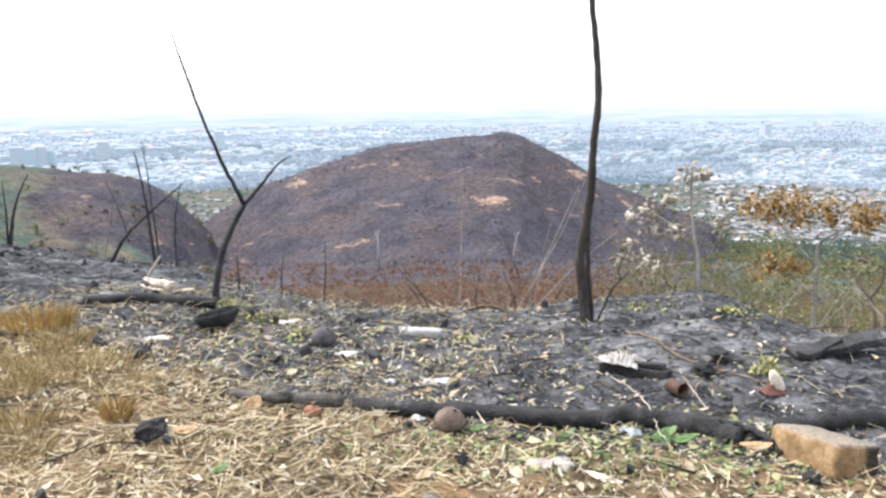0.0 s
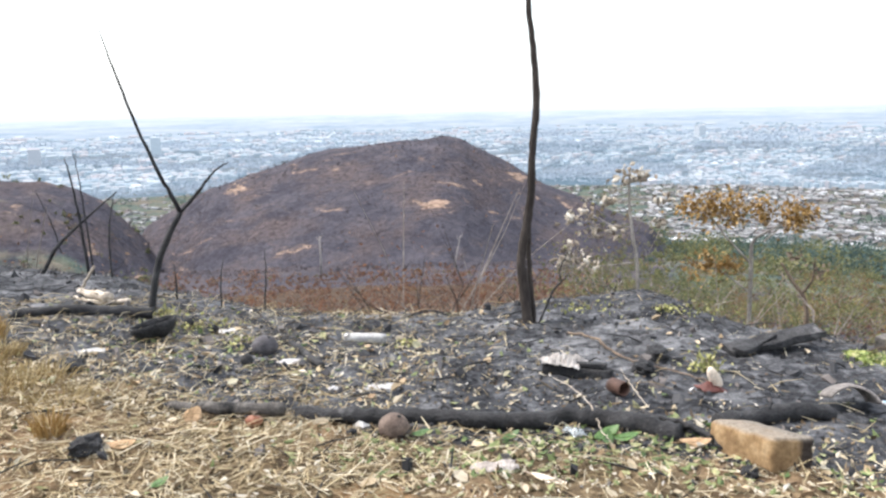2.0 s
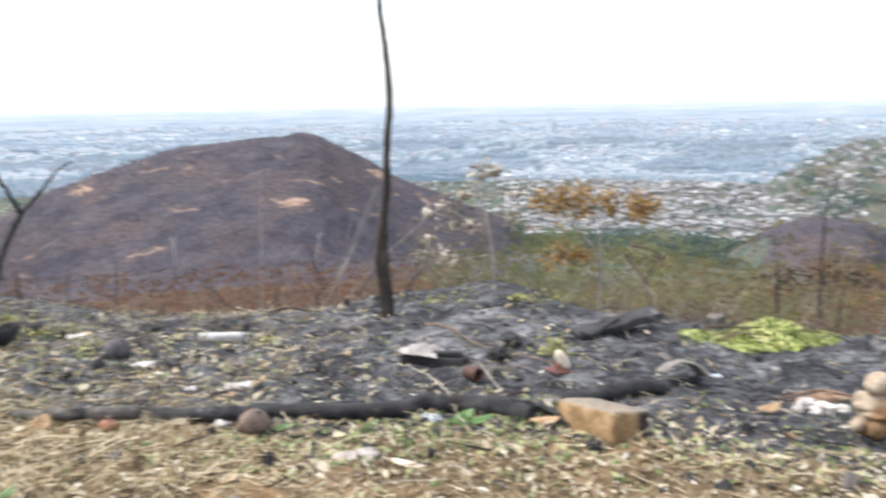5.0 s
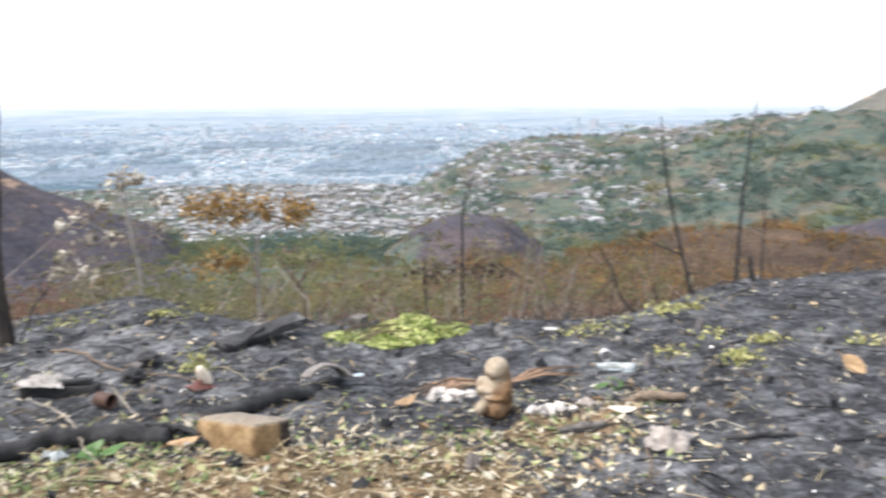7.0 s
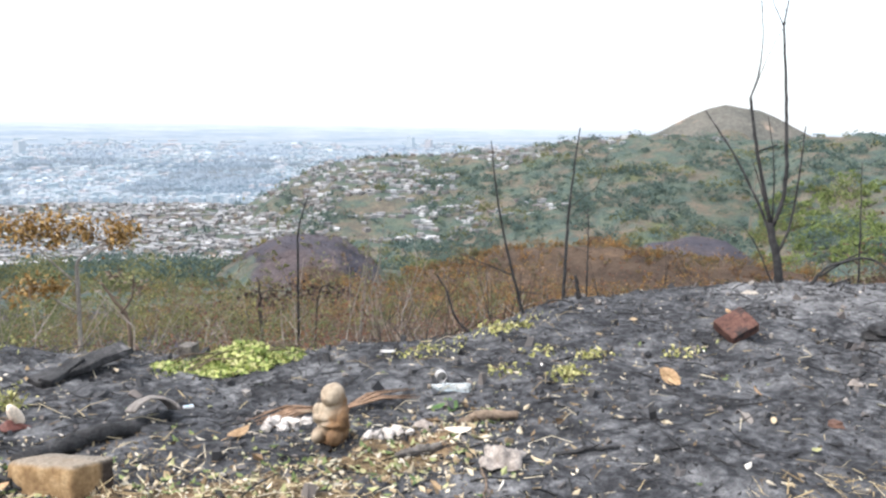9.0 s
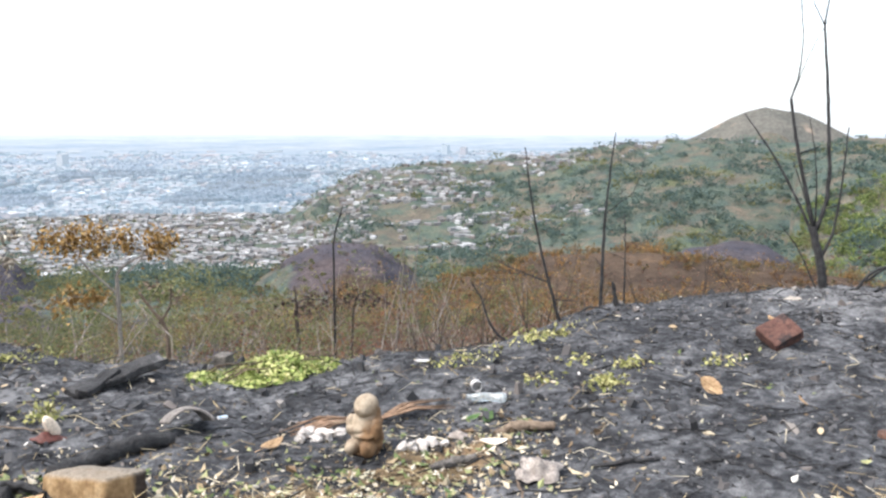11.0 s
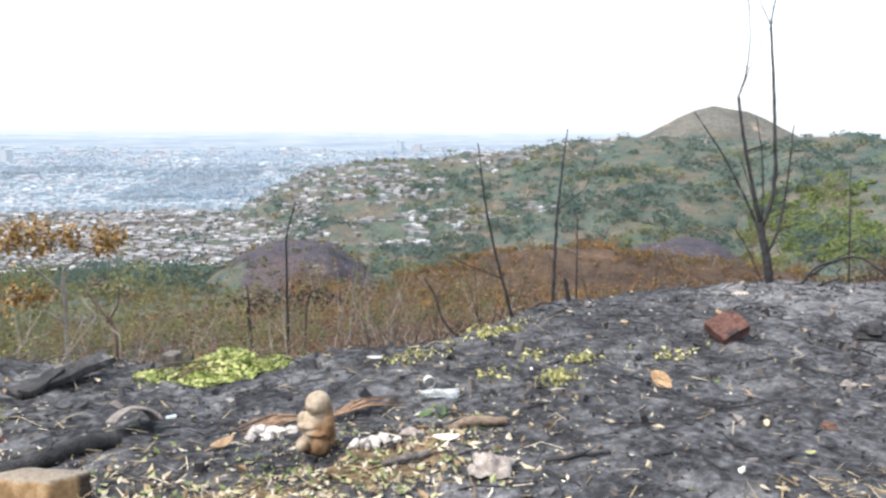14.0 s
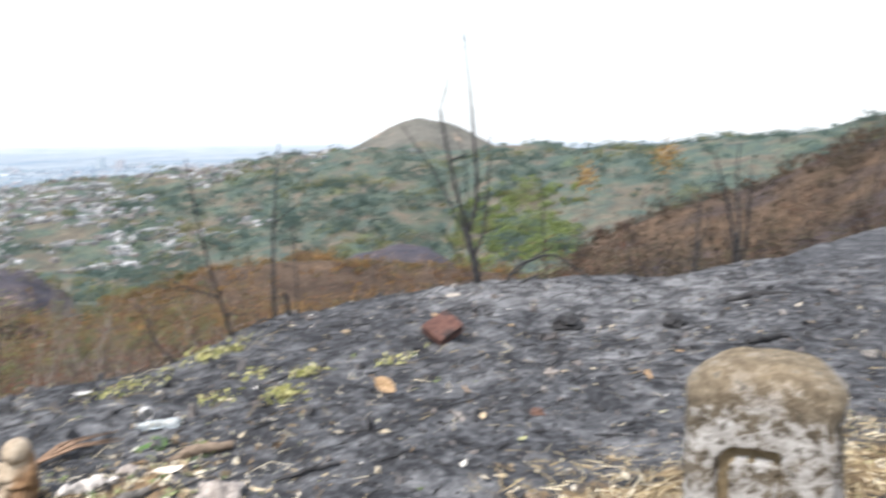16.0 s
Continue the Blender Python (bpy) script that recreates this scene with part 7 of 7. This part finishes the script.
def litter():
    # straw
    s = Soup()
    xy = scatter(105000, -36, 104, 1.6, 7.4, lambda x, y, a, r: np.clip(tan_zone(x, y, a, r) * (0.95 - 0.75 * smooth(-10, 8, a) * (1 - smooth(66, 74, a))) + 0.015 + 0.22 * (1 - smooth(-2, 14, a)) * (wave(x, y, 0.8, 8) > -0.3), 0, 1))
    c = on_ground(xy, 0.006)
    n = len(c)
    th, L = rng.uniform(0, 6.28, n), rng.uniform(0.025, 0.12, n)
    d = np.stack([np.cos(th), np.sin(th), rng.normal(0.05, 0.22, n)], -1) * L[:, None] * 0.5
    w = np.stack([-np.sin(th), np.cos(th), rng.normal(0, 0.5, n)], -1) * rng.uniform(0.0014, 0.0038, n)[:, None]
    c[:, 2] += np.abs(d[:, 2])
    v = np.stack([c - d - w, c - d + w, c + d + w * 0.4, c + d - w * 0.4], 1).reshape(-1, 3)
    s.add(v, np.arange(4 * n).reshape(n, 4))
    tagged(s.object("straw", STRAW), "dry yellow straw strewn over the soil", "straw", kind="stuff")
    # long dead grass stalks
    s = Soup()
    for q in on_ground(scatter(4200, -32, 60, 2.2, 7.4, lambda x, y, a, r: 0.03 + 0.38 * tan_zone(x, y, a, r) + 0.32 * (1 - smooth(-6, 9, a))), 0.01):
        a, L = rng.uniform(0, 6.28), rng.uniform(0.10, 0.34)
        d = np.array([math.cos(a), math.sin(a), 0]) * L
        s.tube([q, q + d * 0.5 + [rng.normal() * 0.01, rng.normal() * 0.01, rng.uniform(0.005, 0.05)], q + d + [0, 0, 0.004]], [0.0022, 0.0022, 0.0012], 3)
    tagged(s.object("grass_stalks", STRAW), "long dead grass stalks lying on the ground", "straw", kind="stuff")
    # leaf litter
    mixed_leaf = foliage("leaf_litter", [(0.0, (0.07, 0.05, 0.035)), (0.25, (0.22, 0.155, 0.09)), (0.45, (0.38, 0.31, 0.20)), (0.62, (0.52, 0.45, 0.33)), (0.80, (0.56, 0.51, 0.42)), (0.88, (0.22, 0.22, 0.10)), (0.92, (0.34, 0.32, 0.18)), (1.0, (0.68, 0.64, 0.57))], 0.75)
    s = Soup()
    dens = lambda x, y, a, r: np.clip(1.2 * spot(x, y, 0.75, 3.55, 0.95, 0.45) + 1.15 * spot(x, y, 2.5, 2.62, 0.9, 0.55) + 0.8 * spot(x, y, 1.7, 3.0, 0.9, 0.3) + 0.6 * spot(x, y, 3.4, 2.85, 0.4, 0.35)
                                      + 0.36 * spot(x, y, -1.2, 5.3, 1.5, 0.9) + 0.32 * spot(x, y, -0.4, 4.6, 1.5, 0.6) + 0.30 * tan_zone(x, y, a, r) + 0.010 + 0.03 * spot(x, y, 4.8, 2.8, 1.2, 1.2), 0, 1)
    c = on_ground(scatter(84000, -33, 104, 1.7, 8.8, dens), 0.010)
    s.leaves(c, 0.018 + 0.021 * rng.pareto(2.6, len(c)).clip(0, 2.2), 0.45, 0.5)
    tagged(s.object("leaf_litter", mixed_leaf), "dry pale and yellowish leaf litter over the ground", "leaves", kind="stuff")
    greenish = foliage("green_litter", [(0.0, (0.055, 0.090, 0.030)), (0.5, (0.16, 0.195, 0.075)), (1.0, (0.38, 0.37, 0.19))], 0.65)
    s = Soup()
    dens = lambda x, y, a, r: np.clip(1.0 * spot(x, y, 0.55, 3.70, 0.8, 0.24) + 0.6 * spot(x, y, 1.05, 3.55, 0.55, 0.35) + 0.38 * spot(x, y, 2.8, 2.85, 0.6, 0.4) + 0.25 * spot(x, y, 1.9, 3.2, 0.6, 0.3) + 0.15 * spot(x, y, -1.3, 6.0, 0.9, 0.5) + 0.10 * spot(x, y, -0.9, 5.2, 1.0, 0.6) + 0.006, 0, 1)
    s.leaves(on_ground(scatter(24000, -33, 70, 2.4, 7.5, dens), 0.014), 0.048, 0.65)
    tagged(s.object("green_litter", greenish), "fallen green and yellow leaves in the litter", "leaves", kind="stuff")
    # larger single leaves, curled, with a folded middle
    s = Soup()
    dens = lambda x, y, a, r: np.clip(0.018 + 0.5 * spot(x, y, -1.0, 5.2, 1.8, 1.3) + 0.4 * spot(x, y, 0.8, 3.5, 1.2, 0.5) + 0.10 * spot(x, y, 2.6, 2.75, 0.9, 0.45) + 0.08 * spot(x, y, 1.2, 5.0, 1.2, 0.7), 0, 1)
    for q in on_ground(scatter(3000, -33, 100, 2.2, 8.4, dens), 0.012):
        L = rng.uniform(0.035, 0.085)
        w, lift = L * rng.uniform(0.2, 0.34), L * rng.uniform(0.05, 0.35)
        rot = np.array(Euler((rng.normal() * 0.35, rng.normal() * 0.35, rng.uniform(0, 6.28))).to_matrix())
        v = np.array([(-0.5 * L, 0, lift * 0.6), (-0.2 * L, -w, lift), (0.2 * L, -w * 0.9, lift * 0.9), (0.5 * L, 0, lift * 0.4), (0.2 * L, w * 0.9, lift), (-0.2 * L, w, lift * 0.8), (-0.2 * L, 0, 0), (0.2 * L, 0, 0)])
        s.add(v @ rot.T + q, [(1, 2, 7, 6), (6, 7, 4, 5), (0, 1, 6, 5), (2, 3, 4, 7)])
    tagged(s.object("fallen_leaves", foliage("curled_fallen_leaves", [(0.0, (0.15, 0.095, 0.055)), (0.3, (0.36, 0.26, 0.155)), (0.6, (0.45, 0.36, 0.24)), (0.85, (0.56, 0.50, 0.40)), (1.0, (0.30, 0.30, 0.14))], 0.7)), "curled dry leaves scattered over ash and straw", "leaves", kind="stuff")
    # ash flakes and char
    s = Soup()
    s.leaves(on_ground(scatter(26000, -36, 104, 2.0, 11.5, lambda x, y, a, r: (1 - 0.85 * tan_zone(x, y, a, r)) * (0.3 + 0.7 * (wave(x, y, 0.6, 3) > 0)))), 0.032, 0.7)
    tagged(s.object("char_flakes", foliage("char_flakes", [(0, (0.012, 0.012, 0.012)), (0.6, (0.05, 0.048, 0.05)), (0.9, (0.11, 0.105, 0.105)), (1, (0.26, 0.25, 0.24))], 0.9)), "black and grey flakes of char and ash", "char", kind="stuff")
    s = Soup()
    pts = on_ground(scatter(5200, -36, 104, 2.2, 11, lambda x, y, a, r: (1 - 0.8 * tan_zone(x, y, a, r)) * 0.8), 0.0)
    for q in pts:
        g = 0.010 * (1 + rng.pareto(2.6))
        g = min(g, 0.034)
        rot = np.array(Euler(rng.uniform(0, 6, 3)).to_matrix())
        box = np.array([(-1, -1, -1), (1, -1, -1), (1, 1, -1), (-1, 1, -1), (-1, -1, 1), (1, -1, 1), (1, 1, 1), (-1, 1, 1)]) * np.array([1.4, 0.9, 0.6]) * g * rng.uniform(0.35, 1.25, (8, 3))
        s.add(box @ rot.T + q + [0, 0, g * 0.3], [(0, 3, 2, 1), (4, 5, 6, 7), (0, 1, 5, 4), (1, 2, 6, 5), (2, 3, 7, 6), (3, 0, 4, 7)])
    tagged(s.object("char_crumbs", foliage("char_crumbs", [(0, (0.028, 0.028, 0.030)), (0.6, (0.085, 0.084, 0.087)), (0.9, (0.15, 0.13, 0.12)), (1, (0.26, 0.24, 0.22))], 0.9)), "crumbs of charcoal and burnt soil", "char", kind="stuff")
    # pale chips
    s = Soup()
    s.leaves(on_ground(scatter(480, -33, 104, 2.2, 10, lambda x, y, a, r: 0.55 + 0 * x), 0.012), 0.030, 0.4)
    tagged(s.object("pale_chips", foliage("pale_chips", [(0, (0.46, 0.38, 0.28)), (0.6, (0.66, 0.60, 0.52)), (1, (0.78, 0.76, 0.73))], 0.8)), "pale chips of bark, paper and shell", "litter", kind="stuff")
    # small burnt twigs
    s = Soup()
    for q in on_ground(scatter(2200, -34, 104, 2.4, 9.5, lambda x, y, a, r: 1 - 0.6 * tan_zone(x, y, a, r)), 0.006):
        a, L = rng.uniform(0, 6.28), rng.uniform(0.06, 0.26)
        d = np.array([math.cos(a), math.sin(a), rng.uniform(-0.02, 0.25)]) * L
        g = rng.uniform(0.002, 0.006)
        s.tube([q, q + d * 0.5 + rng.normal(size=3) * 0.012, q + d], [g, g * 0.9, g * 0.5], 4)
    tagged(s.object("burnt_twigs_litter", CHAR), "small burnt twigs scattered over the ash", "twigs", kind="stuff")


litter()
